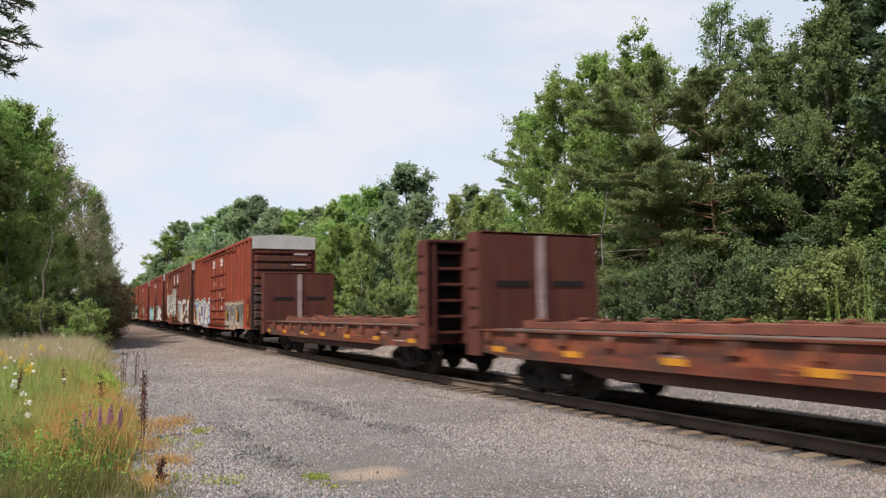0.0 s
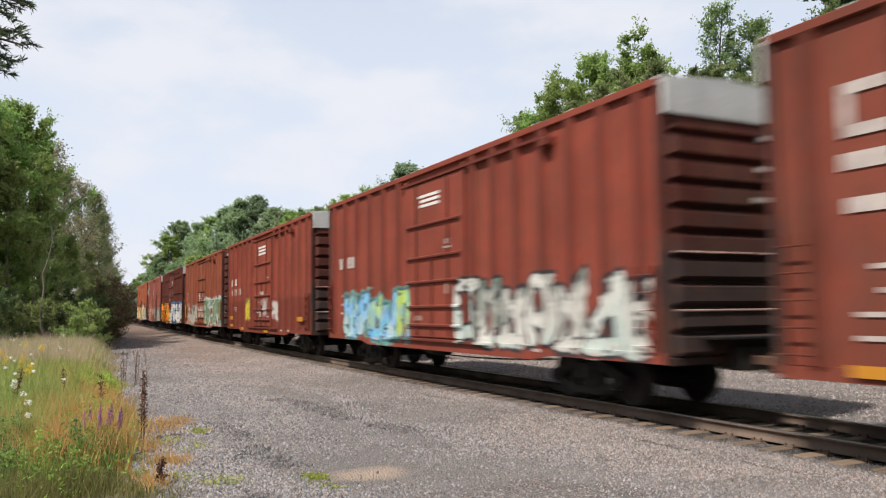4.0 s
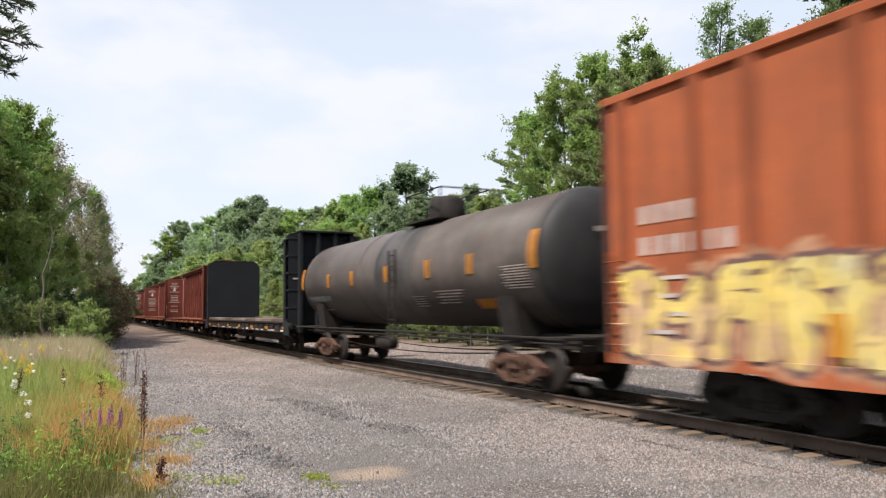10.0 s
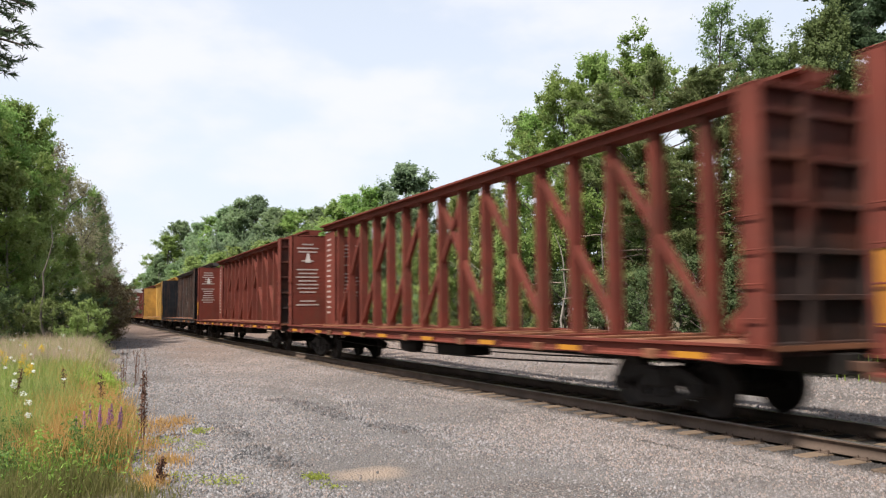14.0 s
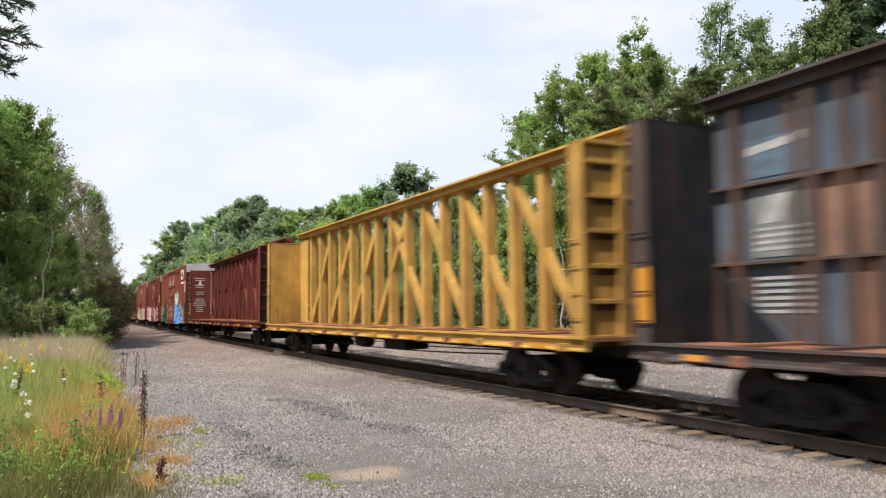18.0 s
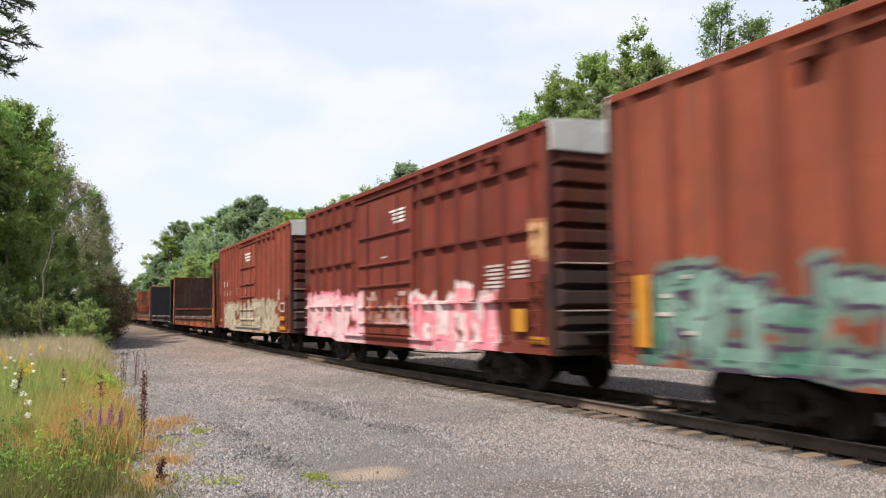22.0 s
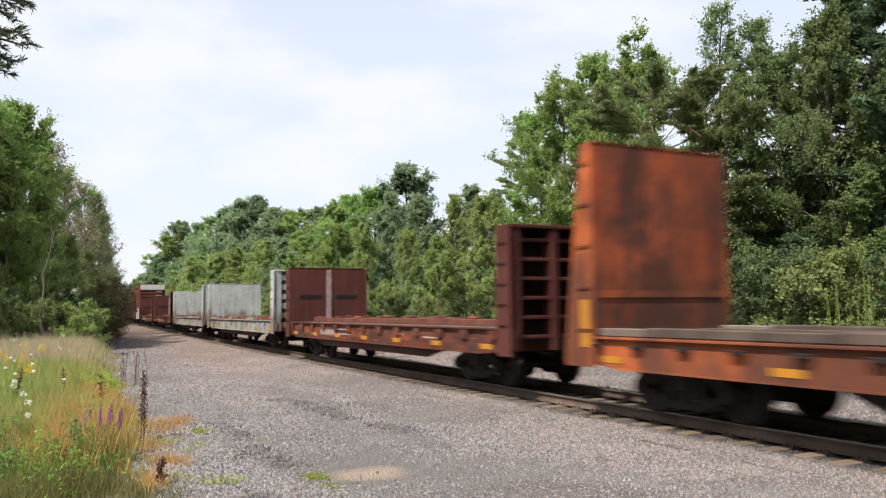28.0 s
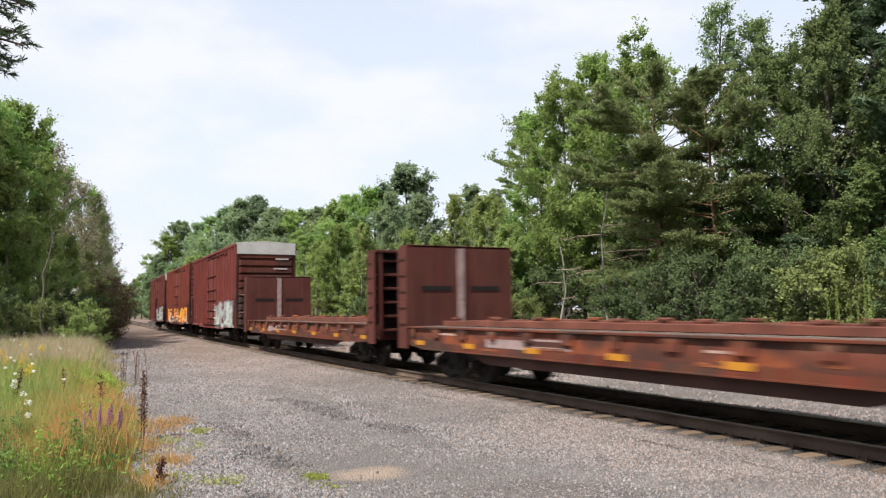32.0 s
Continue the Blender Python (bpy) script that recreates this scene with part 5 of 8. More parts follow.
def build_overhang():
    """A pine just outside the view, whose lowest branch ends hang into the top corner."""
    rng = np.random.default_rng(77)
    root = new("pine_tree")
    root.matrix_basis = pose(-2.0, 6.4, float(ground_z(-2.0, 6.4)) - 0.05)
    tagged(root, "dark pine beside the meadow with drooping branch ends", "tree")
    t = np.linspace(0, 1, 8)
    wood = [tube(np.stack([0.1 * np.sin(3 * t), 0 * t, 7.0 * t], -1), 0.15 * (1 - 0.9 * t), 8)]
    cs, ds = [], []
    ends = ((4.50, 0.04, 1.81), (4.43, 0.0, 1.74), (4.55, 0.08, 1.70), (4.64, 0.02, 1.90), (4.40, 0.05, 1.66),
            (4.20, 0.03, 1.76), (4.12, 0.0, 1.76), (4.05, 0.06, 1.70), (3.96, 0.02, 1.63), (3.92, 0.05, 1.58))
    for i in range(44):
        if i < len(ends):
            h, az, reach = ends[i]
        else:
            h, az, reach = 3.4 + 3.4 * i / 44, rng.uniform(1.9, 4.9), (1 - i / 60) * rng.uniform(0.8, 1.5)
        d = np.array([math.cos(az), math.sin(az), -0.02])
        s = np.linspace(0, 1, 6)
        line = np.array([0.1, 0, h]) + d * (s[:, None] * reach) - np.array([0, 0, 0.22]) * s[:, None] ** 2 + rng.normal(0, 0.02, (6, 3)) * s[:, None]
        wood.append(tube(line, 0.028 * (1 - 0.85 * s) + 0.003, 4))
        for j in range(13):
            f = 0.5 + 0.5 * (j + rng.random()) / 13
            b = np.array([np.interp(f, s, line[:, a]) for a in range(3)])
            a2 = az + (-1) ** j * rng.uniform(0.2, 1.1)
            e = b + rng.uniform(0.06, 0.20) * np.array([math.cos(a2), math.sin(a2), rng.uniform(-0.5, 0.45)])
            wood.append(tube(np.stack([b, e]), np.array([0.005, 0.002]), 3))
            n = 42
            q = rng.random(n)[:, None] ** 0.7
            cs.append(b + (e - b) * q + rng.normal(0, 0.008, (n, 3)))
            ds.append(np.tile((e - b) / np.linalg.norm(e - b), (n, 1)) * 0.8 + rng.normal(0, 0.55, (n, 3)))
    c, d = np.concatenate(cs), np.concatenate(ds)
    n = len(c)
    v, f = blades(c + d * 0.02, d, rng.normal(0, 1, (n, 3)), rng.uniform(0.04, 0.085, n), np.full(n, 0.010))
    part_mesh("trunk", np_mesh("trunk", *join(wood)), M["bark"], root)
    part_mesh("crown", np_mesh("crown", v, f), M["needledark"], root)


build_overhang()

# ---- the train: freight cars built in their own space, y along the car, the camera's side at -x, z from the rail head ----
SPEED = 17.147
CARS = []
WHEELSETS = []
SHARED = {}


def shared(key, make):
    if key not in SHARED:
        bm = make()
        me = bpy.data.meshes.new(key)
        bm.to_mesh(me)
        bm.free()
        SHARED[key] = me
    return SHARED[key]


def wheel_bm():
    return lathe([(0.06, -0.075), (0.12, -0.075), (0.15, -0.03), (0.36, -0.035), (0.375, -0.065), (0.425, -0.065), (0.43, 0.045), (0.465, 0.055), (0.462, 0.08), (0.38, 0.08), (0.36, 0.03), (0.15, 0.03), (0.12, 0.06), (0.06, 0.06)], 28)


def frame_bm():
    """A cast truck side frame: arched top bar, dropped bottom bar, columns and axle boxes."""
    bm = bmesh.new()
    prism([(-1.08, 0.52), (-0.5, 0.74), (0.5, 0.74), (1.08, 0.52), (1.08, 0.36), (0.88, 0.36), (0.45, 0.60), (-0.45, 0.60), (-0.88, 0.36), (-1.08, 0.36)], "x", -0.06, 0.06, bm)
    prism([(-0.95, 0.42), (-0.42, 0.16), (0.42, 0.16), (0.95, 0.42), (0.80, 0.45), (0.36, 0.27), (-0.36, 0.27), (-0.80, 0.45)], "x", -0.05, 0.05, bm)
    for s in (-0.34, 0.34):
        box(bm, -0.07, 0.07, s - 0.06, s + 0.06, 0.22, 0.66)
    for s in (-0.89, 0.89):
        bmesh.ops.create_cone(bm, cap_ends=True, segments=12, radius1=0.13, radius2=0.10, depth=0.16, matrix=pose(-0.06, s, 0.43, 0, -90, 0))
    return bm


def spring_bm():
    bm = lathe([(0.07 if k % 2 else 0.095, 0.27 + 0.032 * k) for k in range(10)], 10, "z")
    bmesh.ops.scale(bm, verts=bm.verts, vec=(0.8, 2.6, 1.0))
    return bm


def truck_set(car, y, rust=False):
    mat = M["rusty"] if rust else M["steel"]
    key = "_rust" if rust else ""
    t = part_mesh("truck", shared("bolster" + key, lambda: soft_box(-1.15, 1.15, -0.2, 0.2, 0.42, 0.72, 0.03)), mat, car, "dark greasy cast-steel truck", pose(0, y, 0))
    for s in (-1, 1):
        part_mesh("side_frame", shared("side_frame" + key, frame_bm), mat, t, "", pose(1.02 * s, 0, 0, 0, 0, 0 if s < 0 else 180))
        part_mesh("spring", shared("spring" + key, spring_bm), mat, t, "", pose(1.02 * s, 0, 0))
    for s in (-1, 1):
        axle = part_mesh("wheelset", shared("axle" + key, lambda: rod(bmesh.new(), (-1.0, 0, 0), (1.0, 0, 0), 0.075, 10)), mat, car, "steel axle with two wheels", pose(0, y + 0.89 * s, 0.44))
        WHEELSETS.append((axle, y + 0.89 * s))
        for q in (-1, 1):
            part_mesh("wheel", shared("wheel", wheel_bm), M["wheel"], axle, "", pose(0.755 * q, 0, 0, 0, 0, 0 if q < 0 else 180))
    return t


def coupler_bm():
    bm = soft_box(-0.07, 0.07, -0.75, 0.35, 0.78, 0.92, 0.015)
    box(bm, -0.16, 0.12, -0.98, -0.72, 0.72, 0.98)
    box(bm, 0.02, 0.14, -1.09, -0.95, 0.74, 0.96)
    return bm


def under_gear(car, L, truck_y, rust=False, sill=True):
    """Trucks, couplers, centre sill and brake gear that every car has."""
    h = L / 2
    for s in (-1, 1):
        truck_set(car, s * truck_y, rust)
        part_mesh("coupler", shared("coupler", coupler_bm), M["rusty"], car, "rusty knuckle coupler", pose(0, s * h, 0, 0, 0, 0 if s < 0 else 180))
    if sill:
        part("centre_sill", soft_box(-0.22, 0.22, -h - 0.1, h + 0.1, 0.74, 1.02, 0.01), M["steel"], car)
    bm = lathe([(0.05, -0.5), (0.19, -0.45), (0.21, 0.0), (0.19, 0.45), (0.05, 0.5)], 12, "y")
    bmesh.ops.translate(bm, verts=bm.verts, vec=(-0.75, 1.4, 0.72))
    part("air_tank", bm, M["steel"], car)
    span = truck_y - 1.3
    for x, low in ((-0.85, 0.56), (0.3, 0.60)):
        sag = np.array([(x, span * k / 4, low + 0.13 * (k / 4) ** 2) for k in range(-4, 5)])
        part_mesh("brake_rod", stem_bm(sag, 0.02), M["steel"], car)


def start_car(name, u0, u1, label, category, group="freight cars of the train"):
    car = new(name)
    tagged(car, label, category, group)
    CARS.append((car, (u0 + u1) / 2, u1 - u0))
    return car


def plates(car, name, mat, x, rows, thick=0.006, label=""):
    """Small flat plates or stencilled bars on the camera's side, rows of (y0, y1, z0, z1)."""
    for y0, y1, z0, z1 in rows:
        part(name, boxes((x - thick, x, min(y0, y1), max(y0, y1), z0, z1)), mat, car, label)


def stencil(car, mat, x, y, z, width, lines, size, gap=1.7, seed=0):
    """A block of unreadable stencilled lines as bars of uneven length."""
    r = random.Random(seed + int(y * 100))
    for k in range(lines):
        w = width * r.uniform(0.6, 1.0)
        z1 = z - k * size * gap
        part("stencil_line", boxes((x - 0.005, x, y - width / 2, y - width / 2 + w, z1 - size, z1)), mat, car, "pale stencilled line")


def letter_row(car, mat, x, y, z, n, width, height, gap=0.3, slant=0.0):
    """A row of block marks, one for each letter or digit that cannot be read, running away from y towards -y."""
    for k in range(n):
        y1 = y - k * width * (1 + gap)
        part("letter_block", prism([(y1, z), (y1 - width, z), (y1 - width - slant, z + height), (y1 - slant, z + height)], "x", x - 0.005, x), mat, car, "pale letter block")


def ladder(car, mat, x, y0, y1, z0, z1, n):
    ob = part("ladder", boxes((x - 0.02, x + 0.06, y0, y0 + 0.03, z0, z1), (x - 0.02, x + 0.06, y1 - 0.03, y1, z0, z1)), mat, car)
    for k in range(n):
        z = z0 + (z1 - z0) * (k + 0.5) / n
        part("rung", rod(bmesh.new(), (x - 0.03, y0, z), (x - 0.03, y1, z), 0.014), mat, ob)


def end_wall(car, mat, y, sign, top, ribs, width=3.0, bottom=0.92):
    """A corrugated end: sheet with horizontal pressed ribs that taper at the corners, and corner posts."""
    h = width / 2
    ob = part("end_wall", boxes((-h, h, y - 0.02, y + 0.02, bottom, top)), mat, car)
    part("brake_step", soft_box(-0.9, 0.9, min(y + sign * 0.05, y + sign * 0.42), max(y + sign * 0.05, y + sign * 0.42), 1.18, 1.22, 0.006), M["grease"], car)
    part("cushion_pocket", soft_box(-0.35, 0.35, min(y, y + sign * 0.35), max(y, y + sign * 0.35), 0.70, 1.05, 0.02), M["steel"], car)
    for k in range(ribs):
        z = bottom + 0.18 + (top - bottom - 0.35) * k / (ribs - 1)
        o = y + sign * 0.02
        bm = bmesh.new()
        c = [bm.verts.new(p) for p in ((-h + 0.08, o, z - 0.17), (h - 0.08, o, z - 0.17), (h - 0.08, o, z + 0.17), (-h + 0.08, o, z + 0.17), (-h + 0.20, o + sign * 0.10, z - 0.10), (h - 0.20, o + sign * 0.10, z - 0.10), (h - 0.20, o + sign * 0.085, z + 0.12), (-h + 0.20, o + sign * 0.085, z + 0.12))]
        for f in ((4, 5, 6, 7), (0, 1, 5, 4), (1, 2, 6, 5), (2, 3, 7, 6), (3, 0, 4, 7)):
            bm.faces.new([c[i] for i in f])
        bmesh.ops.recalc_face_normals(bm, faces=bm.faces)
        part("end_rib", bm, mat, ob)
    for s in (-1, 1):
        part("corner_post", soft_box(s * (h - 0.06), s * (h + 0.045), y - 0.09 * sign, y + 0.05 * sign, bottom - 0.02, top, 0.01), mat, car)
    part("end_sill", soft_box(-h, h, y - 0.12 * sign, y + 0.06 * sign, 0.80, bottom, 0.012), mat, car)
    bm = rod(bmesh.new(), (-h + 0.1, y + sign * 0.12, 1.62), (h - 0.1, y + sign * 0.12, 1.62), 0.014)
    rod(bm, (-h + 0.1, y + sign * 0.12, 2.5), (h - 0.1, y + sign * 0.12, 2.5), 0.014)
    part("grab_iron", bm, M["faint"], car, "pale grab irons")


def boxcar(u0, u1, label, mat, doors, style="rib", top=5.16, panel=True, posts=(7, 8)):
    """A steel boxcar from u0 to u1 along the train. doors: the edges of its sliding doors. posts: side posts beyond and before the door."""
    car = start_car("boxcar", u0, u1, label, "boxcar")
    L, mid = u1 - u0, (u0 + u1) / 2
    h = L / 2
    d = [u - mid for u in doors]
    for s in (-1, 1):
        part("side_wall", boxes((min(s * 1.44, s * 1.50), max(s * 1.44, s * 1.50), -h, h, 0.92, top - 0.1)), mat, car)
        part("top_chord", soft_box(s * 1.42, s * 1.575, -h, h, top - 0.13, top, 0.012), mat, car)
        sill = [(-h, 0.82), (-h * 0.62, 0.82), (-h * 0.55, 0.72), (h * 0.55, 0.72), (h * 0.62, 0.82), (h, 0.82), (h, 0.99), (-h, 0.99)]
        part("side_sill", prism(sill, "x", min(s * 1.5, s * 1.56), max(s * 1.5, s * 1.56)), mat, car)
        spans = [(-h, d[0], posts[1]), (d[-1], h, posts[0])]
        for a, b, n in spans:
            for k in range(n):
                y = a + (b - a) * (k + 0.5) / n if style != "wide" else a + (b - a) * (k + 0.5 + 0.12 * (-1) ** k) / n
                w = 0.12 if style != "wide" else 0.15
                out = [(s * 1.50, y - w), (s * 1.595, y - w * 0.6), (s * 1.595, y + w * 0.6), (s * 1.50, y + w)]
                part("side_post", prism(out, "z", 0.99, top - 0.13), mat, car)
            if style == "panel":
                for z in (1.83, 3.15, 4.41):
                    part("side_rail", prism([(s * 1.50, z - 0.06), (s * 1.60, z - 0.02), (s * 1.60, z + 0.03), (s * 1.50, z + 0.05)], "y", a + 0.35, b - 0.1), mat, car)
        for k, (a, b) in enumerate(zip(d, d[1:])):
            door = part("door", soft_box(s * 1.50, s * 1.56, a + 0.03, b - 0.03, 1.02, top - 0.35, 0.012), mat, car)
            for z in (1.30, 1.75, 2.35, 2.95, 3.75):
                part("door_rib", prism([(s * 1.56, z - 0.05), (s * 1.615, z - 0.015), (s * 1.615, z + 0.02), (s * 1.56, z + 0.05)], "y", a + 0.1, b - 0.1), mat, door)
            bm = bmesh.new()
            for f in (0.22, 0.5, 0.78):
                rod(bm, (s * 1.60, a + (b - a) * f, 1.05), (s * 1.60, a + (b - a) * f, top - 0.4 if f != 0.5 else 3.0), 0.018)
            part("lock_rod", bm, mat, door)
        part("door_track", boxes((min(s * 1.5, s * 1.63), max(s * 1.5, s * 1.63), d[0] - 1.2, d[-1] + 1.2, 0.93, 0.975)), mat, car)
        slide = d[1] - d[0]
        y0, y1 = d[0] - slide - 0.3, d[-1] + (slide + 0.3 if len(d) > 2 else 0.3)
        part("door_hood", prism([(s * 1.50, top - 0.34), (s * 1.60, top - 0.33), (s * 1.60, top - 0.27), (s * 1.50, top - 0.24)], "y", y0, y1), mat, car)
        for y in (y0, y1) if len(d) > 2 else (y0,):
            part("hood_stop", soft_box(s * 1.50, s * 1.68, y - 0.16, y + 0.16, top - 0.50, top - 0.34, 0.012), mat, car)
        for y in (d[0], d[-1]):
            part("door_post", soft_box(s * 1.50, s * 1.575, y - 0.08, y + 0.03, 0.99, top - 0.2, 0.01), mat, car)
    roof = bmesh.new()
    prism([(-1.56, top - 0.02), (0, top + 0.09), (1.56, top - 0.02), (1.5, top - 0.1), (-1.5, top - 0.1)], "y", -h - 0.03, h + 0.03, roof)
    n = int(L / 1.1)
    for k in range(n + 1):
        y = -h + L * k / n
        prism([(-1.56, top - 0.02), (0, top + 0.09), (1.56, top - 0.02), (1.54, top + 0.03), (0, top + 0.13), (-1.54, top + 0.03)], "y", y - 0.04, y + 0.04, roof)
    part("roof", roof, M["roofwhite"] if panel else mat, car, "galvanised metal roof with cross seams" if panel else "")
    for s in (-1, 1):
        end_wall(car, M["darkend"], s * h, s, top - 0.1, 11)
        if panel:
            part("end_panel", boxes((-1.5, 1.5, min(s * (h + 0.02), s * (h + 0.145)), max(s * (h + 0.02), s * (h + 0.145)), top - 0.56, top - 0.03)), M["roofwhite"], car, "silver-white panel across the top of the end")
        for k in range(3):
            y = s * (h + 0.135)
            part("end_stencil", boxes((0.25 + 0.1 * k, 1.0 + 0.06 * k, min(y, y + 0.006 * s), max(y, y + 0.006 * s), 3.32 + 0.5 * k, 3.40 + 0.5 * k)), M["aged"], car, "worn pale stencil on the end")
        ladder(car, mat, -1.60, s * h - s * 0.12, s * h - s * 0.55, 0.95, 2.6 if s > 0 else 2.3, 5) if s < 0 else ladder(car, mat, -1.60, h - 0.55, h - 0.12, 0.95, 2.6, 5)
    part("floor", boxes((-1.44, 1.44, -h, h, 0.98, 1.1)), M["steel"], car)
    r = random.Random(int(u0))
    for k in range(4):
        y = h - r.uniform(1.5, 1.75)
        plates(car, "data_line", M["aged"], -1.512, [(y, y + r.uniform(0.3, 0.55), 1.3 + 0.27 * k, 1.36 + 0.27 * k)])
    for a, b in zip(d, d[1:]):
        for k in range(4):
            y, z = a + 0.25 + (b - a - 0.8) * r.random(), r.choice((1.42, 1.95, 2.05, 2.5, 2.62, 3.1, 3.2))
            plates(car, "door_patch", M["faint"] if k % 2 else M["aged"], -1.566, [(y, y + r.uniform(0.15, 0.45), z, z + r.choice((0.05, 0.12, 0.25)))], 0.005, "small pale patch on the door")
    for k in range(3):
        y = -h + L * r.random() * 0.9 + 0.4
        plates(car, "sill_mark", M["aged"], -1.562, [(y, y + r.uniform(0.2, 0.4), 0.87, 0.93)])
    under_gear(car, L, h - 2.55)
    return car


def bulkhead(car, mat, y, sign, top, depth, brace, inner=None, slots=False, round_top=False, wide=False):
    """An end wall of a flat car. sign: which way its outer face looks. brace: 'slope' or 'box'."""
    w = 1.53
    yi = y - sign * depth
    face = inner or mat
    if round_top:
        out = [(-w, 0.80), (w, 0.80), (w, top - 0.30), (w - 0.12, top - 0.12), (w - 0.38, top), (-w + 0.38, top), (-w + 0.12, top - 0.12), (-w, top - 0.30)]
    else:
        out = [(-w, 0.80), (w, 0.80), (w, top - 0.05), (w - 0.05, top), (-w + 0.05, top), (-w, top - 0.05)]
    head = part("bulkhead", prism(out, "y", min(yi, yi + sign * 0.07), max(yi, yi + sign * 0.07)), face, car)
    for s in (-1, 1):
        if brace == "slope":
            o = [(yi, 0.72), (y, 0.72), (y - sign * 0.02, 0.95), (yi + sign * 0.26, top), (yi, top)]
        else:
            o = [(yi, 0.72), (y, 0.72), (y, top - 0.04), (yi + sign * 0.05, top), (yi, top)]
        if round_top:
            o = [(yi, 0.72), (y, 0.72), (y, 1.10), (yi + sign * 0.30, 1.35), (yi + sign * 0.22, top - 0.34), (yi, top - 0.30)]
        part("side_plate", prism(o, "x", min(s * w, s * (w + 0.04)), max(s * w, s * (w + 0.04))), mat, head)
        if brace == "slope" and s < 0:
            ya, yb = sorted((yi + sign * 0.12, yi + sign * 0.34))
            part("reflector", boxes((-w - 0.046, -w - 0.04, ya, yb, 1.05, 1.85)), M["yellow"], head, "tall yellow reflective strip")
        for k in range(5):
            z = 1.35 + (top - 1.7) * k / 4
            part("rung", rod(bmesh.new(), (s * (w + 0.07), yi + sign * 0.06, z), (s * (w + 0.07), yi + sign * 0.42, z), 0.013), mat, head)
    for x in (-1.35, -0.45, 0.45, 1.35) if not round_top else (-1.05, -0.35, 0.35, 1.05):
        if brace == "slope":
            part("post", prism([(yi + sign * 0.07, 0.82), (yi + sign * 0.74, 0.82), (yi + sign * 0.27, top - 0.06), (yi + sign * 0.07, top - 0.06)], "x", x - 0.07, x + 0.07), M["scorched"], head)
        else:
            fat = 0.13 if wide else 0.07
            part("post", soft_box(x - fat, x + fat, min(yi + sign * 0.07, yi + sign * (depth * 0.9)), max(yi + sign * 0.07, yi + sign * (depth * 0.9)), 0.82, top - 0.06, 0.01), mat, head)
    for k in range(6):
        z = 1.1 + (top - 1.4) * k / 5
        deep = 0.68 - 0.39 * (z - 0.82) / (top - 0.86) if brace == "slope" else depth * (0.62 if round_top else 0.8)
        if brace == "slope" and k in (1, 2, 4):
            continue
        part("cross_rib", soft_box(-w, w, min(yi + sign * 0.07, yi + sign * deep), max(yi + sign * 0.07, yi + sign * deep), z - (0.13 if wide else 0.035), z + (0.09 if wide else 0.035), 0.008), M["scorched"] if brace == "slope" else mat, head)
    if round_top:
        part("back_sheet", boxes((-w + 0.04, w - 0.04, min(yi + sign * depth * 0.55, yi + sign * depth * 0.6), max(yi + sign * depth * 0.55, yi + sign * depth * 0.6), 0.95, top - 0.14)), mat, head, "black back sheet of the end wall")
        for x, z in ((-1.12, 2.9), (-0.2, 2.2), (-0.2, 2.32), (-0.2, 2.44), (0.5, 2.5)):
            part("end_mark", boxes((x - 0.2, x + 0.2, min(yi + sign * depth * 0.61, yi + sign * depth * 0.62), max(yi + sign * depth * 0.61, yi + sign * depth * 0.62), z, z + 0.05)), M["aged"], head, "small white stencilled mark")
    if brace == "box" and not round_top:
        # narrow-post ends: recess shade and soot put into the sheet's dark colour
        part("back_sheet", boxes((-w + 0.06, w - 0.06, min(yi + sign * 0.072, yi + sign * 0.085), max(yi + sign * 0.072, yi + sign * 0.085), 0.95, top - 0.08)), mat if wide else M["backdark"], head, "back sheet inside the end wall")
    if brace == "slope":
        part("back_sheet", prism([(yi + sign * 0.56, 0.82), (yi + sign * 0.62, 0.82), (yi + sign * 0.23, top - 0.04), (yi + sign * 0.17, top - 0.04)], "x", -w + 0.02, w - 0.02), M["scorched"], head, "scorched and rusty back of the end wall")
        for x in (-0.9, 0.0, 0.9):
            for z0, z1 in ((1.15, 1.95), (2.45, 3.35)):
                ya, yb = (0.655 - 0.39 * (z - 0.82) / (top - 0.86) for z in (z0, z1))
                part("pocket", prism([(yi + sign * (ya - 0.04), z0), (yi + sign * ya, z0), (yi + sign * yb, z1), (yi + sign * (yb - 0.04), z1)], "x", x - 0.24, x + 0.24), M["backdark"], head, "dark pocket in the end wall")
    cut = 0.38 if round_top else 0.0
    part("top_bar", soft_box(-w + cut, w - cut, min(yi, y - sign * 0.03 if brace == "box" else yi + sign * 0.26), max(yi, y - sign * 0.03 if brace == "box" else yi + sign * 0.26), top - 0.06, top + 0.012, 0.01), mat, head)
    if inner:
        fy = yi - sign * 0.004
        part("wear_strip", boxes((-w + 0.08, w - 0.08, min(fy, fy - sign * 0.02), max(fy, fy - sign * 0.02), 1.88, 2.0)), mat, head, "paler horizontal wear strip")
    if slots:
        fy = yi - sign * 0.004
        for a, b in ((-1.15, -0.28), (0.30, 1.17)):
            part("slot", boxes((a, b, min(fy, fy - sign * 0.012), max(fy, fy - sign * 0.012), top - 1.17, top - 1.05)), M["void"], head, "dark slot in the bulkhead")
        part("centre_strip", boxes((-0.10, 0.10, min(fy, fy - sign * 0.03), max(fy, fy - sign * 0.03), 1.3, top - 0.06)), M["strip"], head, "paler vertical centre strip")
    return head


